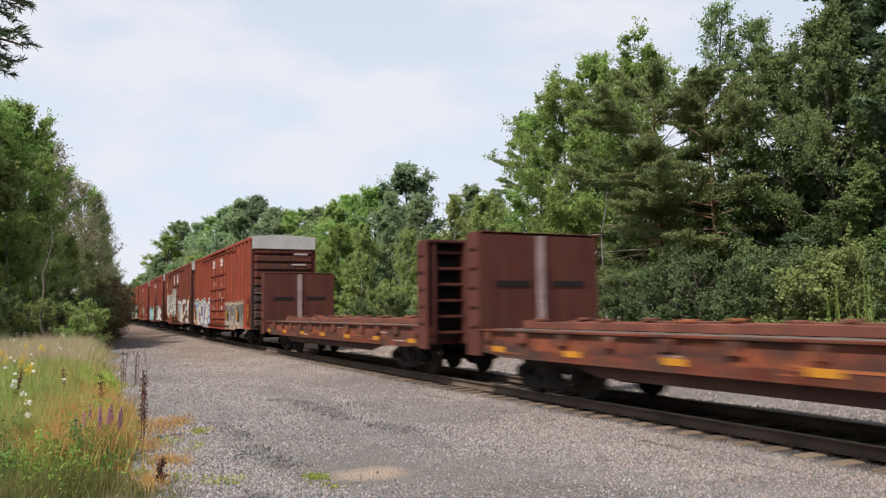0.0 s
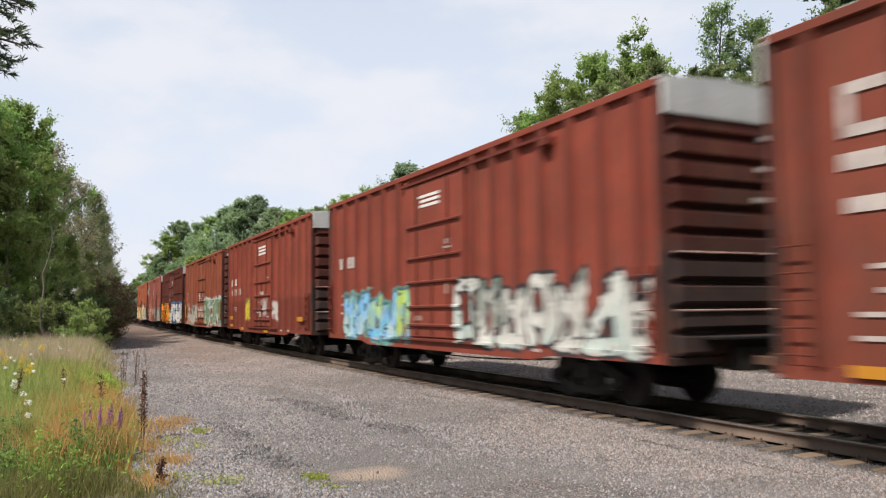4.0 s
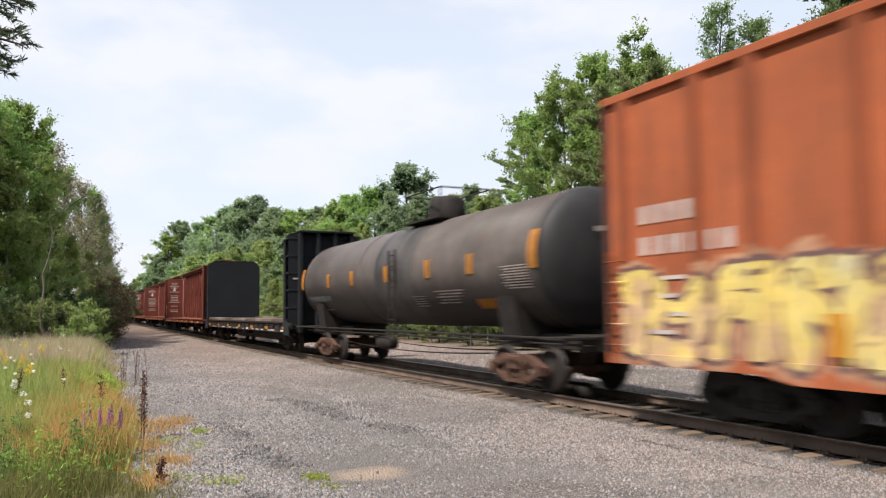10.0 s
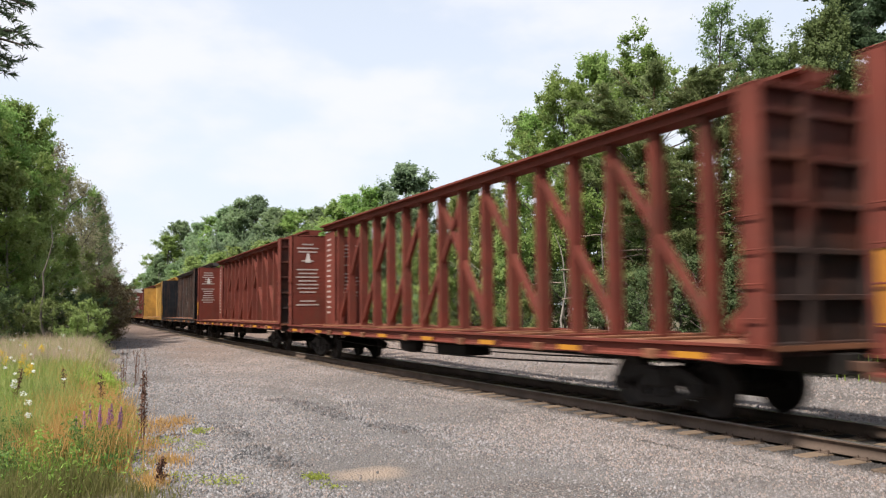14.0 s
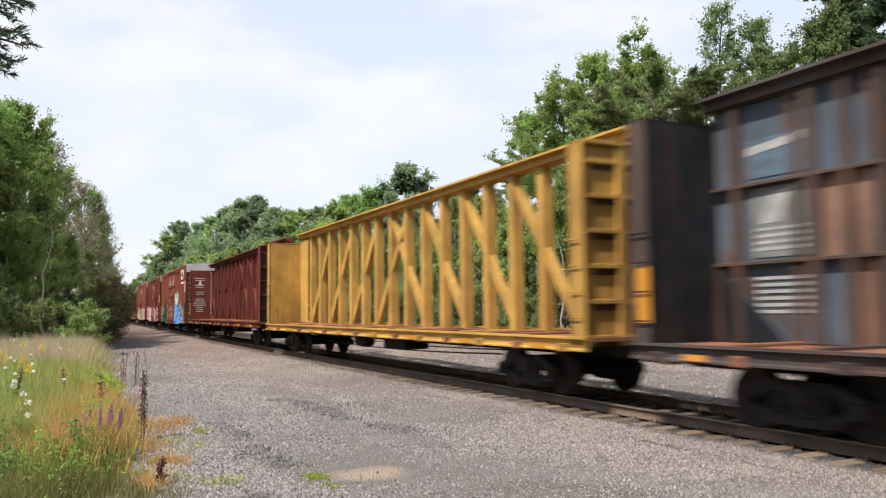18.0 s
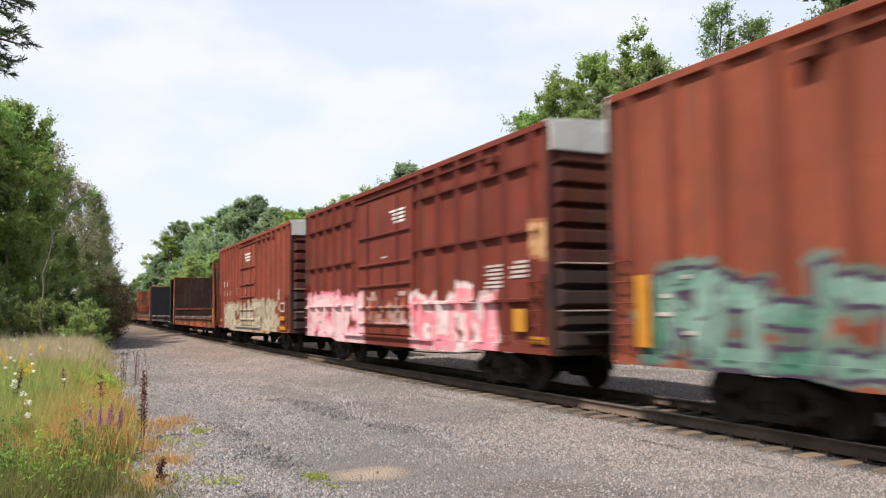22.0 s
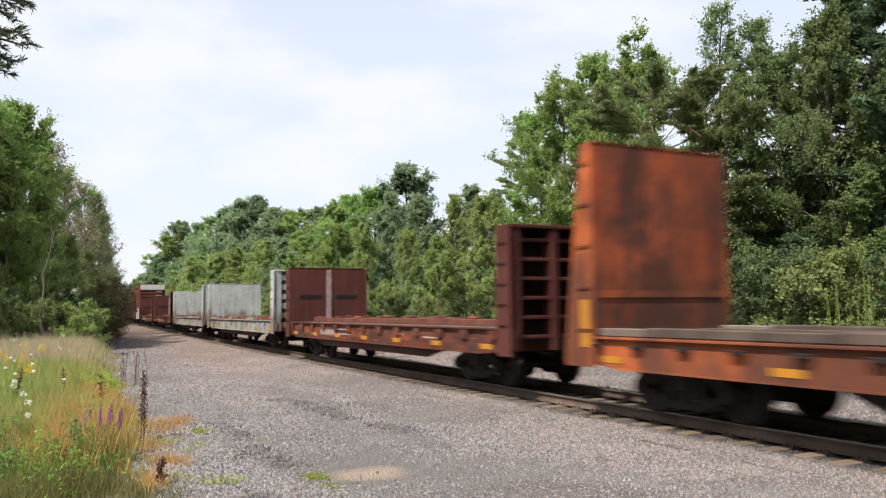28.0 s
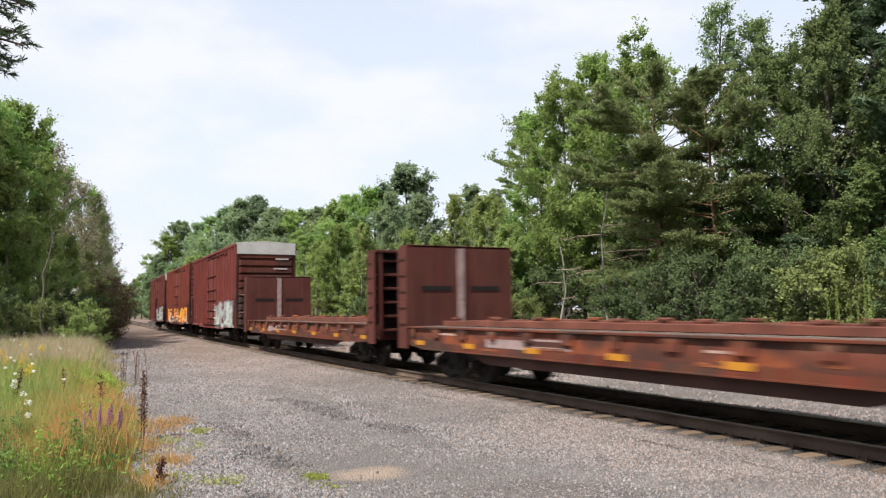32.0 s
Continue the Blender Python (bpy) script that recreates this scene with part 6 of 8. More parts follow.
def flatcar(u0, u1, label, mat, bulk_mat, top, depth=0.75, brace="box", inner=None, slots=False, deep=False, sill=(0.74, 1.27), round_top=False, blocks=None, deck="deckwood", pale=False, edge="edgewood"):
    car = start_car("bulkhead_flatcar", u0, u1, label, "flatcar")
    L = u1 - u0
    h = L / 2
    for s in (-1, 1):
        z0, z1 = sill
        out = [(-h, z0 + 0.12), (-h + 1.2, z0), (h - 1.2, z0), (h, z0 + 0.12), (h, z1), (-h, z1)]
        side = part("side_sill", prism(out, "x", min(s * 1.44, s * 1.48), max(s * 1.44, s * 1.48)), mat, car)
        reach = 1.55
        part("sill_flange", soft_box(s * 1.38, s * reach, -h + depth * 0.5, h - depth * 0.5, z1 - 0.03, z1 + 0.012, 0.006), mat, side)
        part("bottom_flange", boxes((min(s * 1.40, s * 1.53), max(s * 1.40, s * 1.53), -h + 1.3, h - 1.3, z0 - 0.012, z0 + 0.012)), mat, side)
        if s < 0:
            n = int(L / (1.25 if blocks else 1.0))
            for k in range(n):
                y = -h + 0.8 + (L - 1.6) * k / (n - 1)
                if blocks:
                    w = 0.20 if k % 3 else 0.13
                    part("stake_pocket", prism([(y - w, z1 - 0.03), (y + w, z1 - 0.03), (y + w * 0.75, z1 - 0.24), (y - w * 0.75, z1 - 0.24)], "x", -1.505 if pale else -1.535, -1.48), mat, side)
                else:
                    part("stake_pocket", soft_box(-1.57, -1.48, y - 0.13, y + 0.13, z1 - 0.17, z1 - 0.10, 0.01), M["steel"], side, "dark stake pocket")
        if blocks:
            low = [(-h + 3.3, z0 - 0.01), (-h + 4.3, z0 - 0.22), (h - 4.3, z0 - 0.22), (h - 3.3, z0 - 0.01)]
            part("lower_sill", prism(low, "x", min(s * 1.32, s * 1.40), max(s * 1.32, s * 1.40)), M["lowsill"], side, "dirty brown lower sill")
    n = int((L - 2 * depth) / 0.28)
    bm = bmesh.new()
    for k in range(n):
        y = -h + depth + (L - 2 * depth) * (k + 0.5) / n
        box(bm, -1.42, 1.42, y - 0.125, y + 0.125, sill[1] - 0.07, sill[1] + 0.005 * (k % 3))
    tagged(part("deck", bm, M[deck], car, "worn plank deck"), kind="stuff")
    if blocks:
        r = random.Random(int(u0))
        off = 1.40 if pale else 0.62
        y = -h + depth + 0.5
        while y < h - depth - 0.6:
            step = r.choice((0.7, 1.1, 1.6, 2.1))
            y1 = min(y + step, h - depth - 0.3)
            for s in (-1, 1):
                part("bearer", soft_box(s * (off - 0.11), s * (off + 0.06), y, y1 - 0.02, sill[1] + 0.008, sill[1] + (0.10 if pale else 0.16) + r.uniform(-0.02, 0.015), 0.012), M["riser"] if not pale or r.random() < 0.7 else mat, car)
            y = y1
        for k in range(blocks):
            y = -h + depth + 0.8 + (L - 2 * depth - 1.6) * k / (blocks - 1)
            for s in (-1, 1):
                part("stop_block", soft_box(s * (off - 0.16), s * (off + 0.02), y - 0.14, y + 0.14, sill[1] + (0.095 if pale else 0.155), sill[1] + (0.17 if pale else 0.225), 0.02), M["block"] if k % 4 == 1 else M["riser"], car, "rusty stop block")
    else:
        n = int((L - 2 * depth) / 1.05)
        for s in (-1, 1):
            for k in range(n):
                y = -h + depth + 0.05 + (L - 2 * depth - 0.1) * k / n
                y1 = -h + depth + 0.05 + (L - 2 * depth - 0.1) * (k + 1) / n
                part("deck_edge", soft_box(s * 1.28, s * 1.50, y + 0.012, y1 - 0.012, sill[1] + 0.02, sill[1] + 0.15 + 0.008 * (k % 3), 0.014), M[(edge, "edgewood", edge, "edgewood", "deckwood")[(k * 7 + int(u0)) % 5]], car, "weathered timber along the deck edge")
        for s in (-0.75, 0.75):
            part("deck_beam", soft_box(s - 0.09, s + 0.09, -h + depth + 0.1, h - depth - 0.1, sill[1] + 0.01, sill[1] + 0.11, 0.01), M["edgewood"], car)
    if deep:
        belly = [(-h + 1.0, 1.0), (-h + 3.6, 1.0), (-h + 5.2, 0.36), (h - 5.2, 0.36), (h - 3.6, 1.0), (h - 1.0, 1.0), (h - 1.0, 1.1), (-h + 1.0, 1.1)]
        part("belly_sill", prism(belly, "x", -0.55, 0.55), M["steel"], car, "deep black centre girder")
    for s in (-1, 1):
        bulkhead(car, bulk_mat, s * h, s, top, depth, brace, inner, slots, round_top, pale)
    if blocks and not pale:
        r = random.Random(int(u0) + 9)
        for k in range(12):
            y, z = -h + 1.0 + (L - 2.6) * r.random(), sill[0] + r.uniform(0.05, 0.42)
            plates(car, "scuff", M["block"] if k % 3 else M["faint"], -1.482, [(y, y + r.uniform(0.2, 0.9), z, z + r.uniform(0.02, 0.05))], 0.004, "pale scraped streak on the sill")
        if u0 > 400:
            plates(car, "number_patch", M["strip"], -1.482, [(2.69, 4.23, 0.89, 1.07)], 0.004, "scraped pale stencil patch on the sill")
            plates(car, "stencil", M["strip"], -1.482, [(1.3, 2.55, 1.07, 1.11), (1.25, 2.5, 0.92, 0.97)], 0.004, "scraped pale stencil line")
    if edge == "deckwood":
        r = random.Random(int(u0) + 5)
        for k in range(16):
            y = -h + 1.2 + (L - 3.0) * (k + 0.5 * r.random()) / 16
            plates(car, "sill_mark", M["aged"] if k % 3 else M["white"], -1.482, [(y, y + r.uniform(0.3, 0.7), sill[0] + 0.02, sill[0] + r.uniform(0.04, 0.09))], 0.005, "chipped pale stencil on the sill")
    n = 6
    plates(car, "reflector", M["yellow"], -1.482, [(-h + 0.9 + (L - 2.3) * k / n, -h + 1.38 + (L - 2.3) * k / n, sill[0] + 0.09, sill[0] + 0.20) for k in range(n + 1)], 0.006, "yellow reflective plate")
    under_gear(car, L, h - 2.3)
    return car


def centerbeam(u0, u1, label, mat, bulk_mat=None, top=4.62, text=True, web=0, diag=0.10, web_mats=(), shift=0.0):
    """A centre-partition car: a truss wall down the middle of a narrow deck, between full-width ends."""
    car = start_car("centerbeam_flatcar", u0, u1, label, "flatcar")
    L = u1 - u0
    h = L / 2
    bulk_mat = bulk_mat or mat
    depth = 0.42
    part("deck", boxes((-1.48, 1.48, -h, h, 1.08, 1.15)), M["deckrust"], car, "scuffed rust-brown deck")
    for s in (-1, 1):
        part("side_sill", prism([(s * 1.44, 0.92), (s * 1.56, 0.92), (s * 1.56, 0.95), (s * 1.50, 0.97), (s * 1.50, 1.11), (s * 1.57, 1.13), (s * 1.57, 1.17), (s * 1.44, 1.17)], "y", -h, h), mat, car)
    n = int(L / 1.5)
    for k in range(n):
        y = -h + 0.6 + (L - 1.2) * k / (n - 1)
        part("tie_down", soft_box(-1.62, -1.52, y - 0.11, y + 0.11, 0.90, 1.05, 0.012), M["deckrust"] if k % 2 else mat, car, "winch bracket under the deck edge")
    bay = 1.24
    back = bulk_mat if web_mats or diag > 0.15 else M["darkend"]
    crown = top + 0.40
    stations = [bay * (k - 8.5) + shift for k in range(18)]
    for k in range(1, 17):
        y = stations[k]
        w = 0.06 if web_mats else (0.105 if diag > 0.15 else 0.075)
        out = [(-0.13, y - w), (0.13, y - w), (0.13, y - w + 0.03), (0.03, y - w + 0.03), (0.03, y + w - 0.03), (0.13, y + w - 0.03), (0.13, y + w), (-0.13, y + w)]
        part("post", prism(out, "z", 1.15, crown - 0.2), web_mats[-1] if web_mats else mat, car)
        part("deck_riser", soft_box(-1.46, 1.46, y - 0.07, y + 0.07, 1.152, 1.20, 0.01), M["deckrust"] if k % 3 else mat, car, "worn cross riser on the deck")
    # braces rise towards the middle of the car; the panelled car has two low ones that rise outwards
    for lo, hi in ((6, 4), (11, 13)) if web_mats else ((1, 3), (3, 5), (5, 7), (7, 9), (10, 8), (12, 10), (14, 12), (16, 14)):
        ya, yb = stations[lo], stations[hi]
        z1 = 3.85 if web_mats else crown - 0.38
        part("diagonal", prism([(ya, 1.30 - diag), (ya, 1.30 + diag), (yb, z1 + diag), (yb, z1 - diag)], "x", -0.07, 0.07), mat, car)
    for d in (-1, 1):
        y = d * 9.4
        part("knee_brace", prism([(y, 1.16), (y, 1.45), (y + d * 1.3, 2.65), (y + d * 1.3, 2.3)], "x", -0.06, 0.06), mat, car)
    part("top_chord", prism([(-0.34, crown), (0.34, crown), (0.34, crown - 0.05), (0.20, crown - 0.07), (0.20, crown - 0.20), (-0.20, crown - 0.20), (-0.20, crown - 0.07), (-0.34, crown - 0.05)], "y", -h + 0.28, h - 0.28), mat, car)
    for d in (-1, 1) if web else ():
        if not web_mats:
            y0, y1 = sorted((d * (h - depth), d * (h - depth - 1.15)))
            part("web_panel", soft_box(-0.16, -0.135, y0, y1, 1.2, crown - 0.28, 0.006), mat, car)
            continue
        edges = (10.83, 10.35, 9.0, 8.45, 7.87)
        for k in range(4):
            y0, y1 = sorted((d * edges[k], d * edges[k + 1]))
            for q, (z0, z1) in enumerate(((1.16, 2.36), (2.36, 3.56), (3.56, crown - 0.24))):
                part("web_panel", soft_box(-0.05, -0.02, y0 + 0.01, y1 - 0.01, z0, z1, 0.006), web_mats[(k > 1 and q == 1) or (k > 1 and q == 0 and k == 3)], car)
            for z in (2.36, 3.56):
                part("panel_rib", soft_box(-0.17, -0.05, y0 + 0.02, y1 - 0.02, z - 0.03, z + 0.03, 0.01), web_mats[-1], car)
        for y, w in ((10.35, 0.06), (9.0, 0.07), (8.45, 0.05), (7.87, 0.06)):
            part("web_rib", soft_box(-0.19, -0.05, d * y - w, d * y + w, 1.16, crown - 0.24, 0.01), web_mats[-1], car)
        cut = []
        for y0, y1, z0, z1 in ((7.87, 7.50, 1.16, crown - 0.24), (6.97, 6.80, 1.16, crown - 0.24), (7.50, 6.97, 1.16, 1.87), (7.50, 6.97, 4.05, crown - 0.24)):
            cut.append((-0.05, -0.02, min(d * y0, d * y1), max(d * y0, d * y1), z0, z1))
        part("slotted_panel", boxes(*cut), web_mats[0], car)
    if web_mats:
        part("emblem", boxes((-0.062, -0.055, 9.13, 10.14, 3.66, 4.26)), M["emblemblue"], car, "worn blue emblem panel")
        part("emblem_bar", prism([(10.16, 4.02), (9.12, 4.12), (9.12, 4.25), (10.16, 4.15)], "x", -0.068, -0.064), M["dull"], car, "faded white slanted bar")
        part("emblem", boxes((-0.062, -0.055, 9.13, 10.12, 2.44, 3.50)), M["webpale"], car, "worn pale grey emblem panel")
        part("emblem_shape", prism([(9.95, 2.95), (9.72, 3.42), (9.38, 3.46), (9.62, 2.95)], "x", -0.068, -0.064), M["dull"], car, "faded white slanted shape")
        for z, n in ((2.84, 4), (2.10, 6)):
            for k in range(n):
                part("web_text", boxes((-0.068, -0.063, 9.10 + 0.04 * (k % 2), 10.08, z - 0.10 * k, z + 0.05 - 0.10 * k)), M["dull"], car, "faded stencilled line")
    for s in (-1, 1):
        y = s * h
        yi = y - s * depth
        head = part("bulkhead", boxes((-1.50, 1.50, min(yi, yi + s * 0.06), max(yi, yi + s * 0.06), 1.0, top)), bulk_mat, car)
        part("back_sheet", boxes((-1.45, 1.45, min(y - s * 0.14, y - s * 0.12), max(y - s * 0.14, y - s * 0.12), 1.0, top - 0.06)), back, head, "back sheet of the end wall")
        for x in (-1.50, 1.50):
            part("side_plate", boxes((min(x, x * 0.97), max(x, x * 0.97), min(yi, y), max(yi, y), 0.95, top)), web_mats[2] if web_mats else bulk_mat, head)
        part("top_bar", soft_box(-1.5, 1.5, min(yi, y), max(yi, y), top - 0.05, top + 0.01, 0.01), bulk_mat, head)
        for k in range(6):
            z = 1.15 + (top - 1.5) * k / 5
            part("cross_rib", soft_box(-1.45, 1.45, min(yi + s * 0.06, y - s * 0.04), max(yi + s * 0.06, y - s * 0.04), z - 0.04, z + 0.04, 0.008), back, head)
            if diag > 0.15:
                # a flat dark strip stands for the slot below each rib
                part("slot", boxes((-1.2, 1.2, min(y - s * 0.118, y - s * 0.10), max(y - s * 0.118, y - s * 0.10), z - 0.15, z - 0.05)), M["slotdark"], head, "dark slot under the rib")
        for x in (-0.62, 0.62):
            part("end_post", soft_box(x - 0.08, x + 0.08, min(yi + s * 0.06, y - s * 0.02), max(yi + s * 0.06, y - s * 0.02), 1.0, top - 0.06, 0.01), back, head)
        for k in range(4):
            part("rung", rod(bmesh.new(), (-1.55, y - s * 0.08, 1.5 + 0.45 * k), (-1.55, y - s * 0.38, 1.5 + 0.45 * k), 0.013), bulk_mat, head)
        part("gusset", prism([(yi - s * 0.0, 1.16), (yi - s * 1.3, 1.16), (yi, 2.4)], "x", -0.14, -0.10), bulk_mat, head)
        if s > 0 and text:
            fy = yi - 0.004
            r = random.Random(int(u0))
            for xc in (-0.88, 0.80):
                z = top - 0.32
                for k in range(13):
                    if r.random() < 0.2:
                        z -= 0.2
                    w = r.uniform(0.22, 0.46)
                    part("warning_line", boxes((xc - w, xc + w, fy - 0.006, fy, z - 0.055, z)), M["aged"], head, "white line of loading instructions")
                    z -= 0.145
                    if z < 1.5:
                        break
            for k in range(15):
                part("web_line", boxes((-0.172, -0.165, h - depth - 0.62 - r.uniform(0, 0.12), h - depth - 0.25, 4.4 - 0.2 * k, 4.47 - 0.2 * k)), M["aged"], car, "white stencilled line on the centre wall")
            part("emblem", prism([(-0.98, top - 1.05), (-0.75, top - 1.05), (-0.82, top - 0.72), (-0.9, top - 0.68)], "y", fy - 0.012, fy - 0.007), M["white"], head, "plain white emblem shape")
    for k in range(8):
        y = -h + 1.0 + (L - 2.6) * k / 7
        if not web_mats or k % 2:
            plates(car, "reflector", M["orange"] if web_mats else M["yellow"], -1.626, [(y, y + (0.42 if web_mats else 0.6), 0.95, 1.04)], 0.006, "dull orange reflective plate" if web_mats else "yellow reflective plate")
    if shift == 0.0:
        plates(car, "reflector", M["yellow"], -1.505, [(h - 0.40, h - 0.10, 1.47, 2.34)], 0.006, "tall yellow reflective strip")
    part("belly_beam", soft_box(-0.5, 0.3, -1.2, 0.4, 0.52, 0.8, 0.03), M["steel"], car)
    under_gear(car, L, h - 2.6)
    return car


def tank_car(u0, u1, label, mat):
    car = start_car("tank_car", u0, u1, label, "tank car")
    L = u1 - u0
    h = L / 2
    r, zc = 1.43, 2.68
    bm = lathe([(r, -h + 0.5), (r, h - 0.5)], 56, "y")
    bmesh.ops.translate(bm, verts=bm.verts, vec=(0, 0, zc))
    part("shell", bm, mat, car)
    for s in (-1, 1):
        prof = [(max(0.02, r * math.sin(math.pi / 2 * k / 8)), s * (h - 0.5 * (1 - math.cos(math.pi / 2 * k / 8)))) for k in range(9)]
        bm = lathe(prof, 56, "y")
        bmesh.ops.translate(bm, verts=bm.verts, vec=(0, 0, zc))
        part("head", bm, M["tankhead"], car, "black dished tank head")
        part("end_stencil", boxes((-0.35, 0.55, min(s * (h + 0.01), s * (h + 0.018)), max(s * (h + 0.01), s * (h + 0.018)), 3.15, 3.25)), M["aged"], car, "pale stencilled line")
        part("brake_cylinder", lathe([(0.03, s * (h - 1.5)), (0.17, s * (h - 1.45)), (0.17, s * (h - 0.75)), (0.03, s * (h - 0.7))], 14, "y"), M["steel"], car)
    for y in (-h + 0.7, -0.95, 2.05, h - 0.7):
        bm = lathe([(r + 0.008, y - 0.05), (r + 0.014, y - 0.04), (r + 0.014, y + 0.04), (r + 0.008, y + 0.05)], 56, "y")
        bmesh.ops.translate(bm, verts=bm.verts, vec=(0, 0, zc))
        part("weld_band", bm, mat, car)
    bm = lathe([(r + 0.006, -1.36), (r + 0.012, -1.35), (r + 0.012, 1.25), (r + 0.006, 1.26)], 56, "y")
    bmesh.ops.translate(bm, verts=bm.verts, vec=(0, -0.55, zc))
    part("spill_band", bm, M["tankdark"], car, "black spill stain band round the middle")
    bm = lathe([(0.50, 0.0), (0.52, 0.12), (0.50, 0.58), (0.42, 0.68), (0.05, 0.72)], 20, "z")
    bmesh.ops.translate(bm, verts=bm.verts, vec=(0, -1.2, zc + r - 0.04))
    part("manway", bm, M["steel"], car)
    bars = [((x, y, zc + r - 0.25), (x, y, zc + r + 0.75)) for x in (-0.75, 0.75) for y in (-2.3, -0.1)]
    bars += [((-0.75, y, zc + r + 0.75), (0.75, y, zc + r + 0.75)) for y in (-2.3, -0.1)] + [((x, -2.3, zc + r + 0.75), (x, -0.1, zc + r + 0.75)) for x in (-0.75, 0.75)]
    for p, q in bars:
        part("railing_bar", rod(bmesh.new(), p, q, 0.02), M["steel"], car)
    part("platform", boxes((-0.85, 0.85, -2.35, -0.05, zc + r - 0.06, zc + r - 0.02)), M["steel"], car)
    lad = part("ladder", boxes((-1.50, -1.46, -0.98, -0.94, 1.0, 3.3), (-1.50, -1.46, -0.54, -0.50, 1.0, 3.3)), M["steel"], car)
    for k in range(8):
        part("rung", rod(bmesh.new(), (-1.49, -0.96, 1.12 + 0.29 * k), (-1.49, -0.52, 1.12 + 0.29 * k), 0.014), M["steel"], lad)
    for s in (-1, 1):
        part("stub_sill", soft_box(-0.6, 0.6, s * (h - 3.4), s * (h + 0.45), 0.85, 1.16, 0.02), M["steel"], car)
        part("saddle", prism([(-1.15, 1.1), (1.15, 1.1), (1.3, 1.95), (0.75, 1.52), (0, 1.36), (-0.75, 1.52), (-1.3, 1.95)], "y", s * (h - 1.85) - 0.35, s * (h - 1.85) + 0.35), M["steel"], car)
        part("end_platform", soft_box(-1.5, 1.5, s * (h - 0.2), s * (h + 0.45), 1.08, 1.14, 0.01), M["steel"], car)
    bm = rod(bmesh.new(), (-1.48, -h - 0.4, 1.12), (-1.48, h + 0.4, 1.12), 0.025)
    part("side_rail", bm, M["steel"], car, "handrail along the car's side")
    bm = rod(bmesh.new(), (-0.95, -h - 0.6, 0.98), (-0.95, h + 0.6, 0.98), 0.02)
    part("safety_bar", bm, M["steel"], car)

    def patch(name, y0, y1, z0, z1, m, lab):
        bm = bmesh.new()
        k = 6
        rows = []
        for i in range(k + 1):
            z = z0 + (z1 - z0) * i / k
            x = -math.sqrt(max(0.0, (r + 0.02) ** 2 - (z - zc) ** 2))
            rows.append((bm.verts.new((x, y0, z)), bm.verts.new((x, y1, z))))
        for a, b in zip(rows, rows[1:]):
            bm.faces.new((a[0], a[1], b[1], b[0]))
        bmesh.ops.solidify(bm, geom=list(bm.faces), thickness=0.005)
        part(name, bm, m, car, lab)

    for y in (-h + 0.55, -5.1, -2.9, -0.18, 2.6, 4.9, h - 0.3):
        patch("reflector", y - 0.14, y + 0.14, 2.45, 2.9 if -h + 1 < y < h - 1 else 3.2, M["orange"], "orange reflective square")
    for k in range(9):
        patch("stencil", -h + 0.75, -h + 1.75 - 0.07 * (k % 3), 2.52 - 0.055 * k, 2.545 - 0.055 * k, M["aged"], "")
        if k < 5:
            patch("stencil", -4.6 + 0.1 * k, -3.1 - 0.2 * (k % 2), 2.1 - 0.07 * k, 2.13 - 0.07 * k, M["aged"], "")
            patch("stencil", -2.4, -1.7, 2.0 - 0.06 * k, 2.02 - 0.06 * k, M["aged"], "")
    patch("name_plate", h - 3.3, h - 0.9, 2.00, 2.19, M["webpale"], "pale stencilled band")
    patch("stencil", h - 2.9, h - 1.4, 1.70, 1.74, M["aged"], "")
    patch("panel_plate", -5.9, -5.0, 1.68, 1.90, M["yellow"], "yellow placard")
    under_gear(car, L + 0.9, h - 1.85, rust=True, sill=False)
    return car


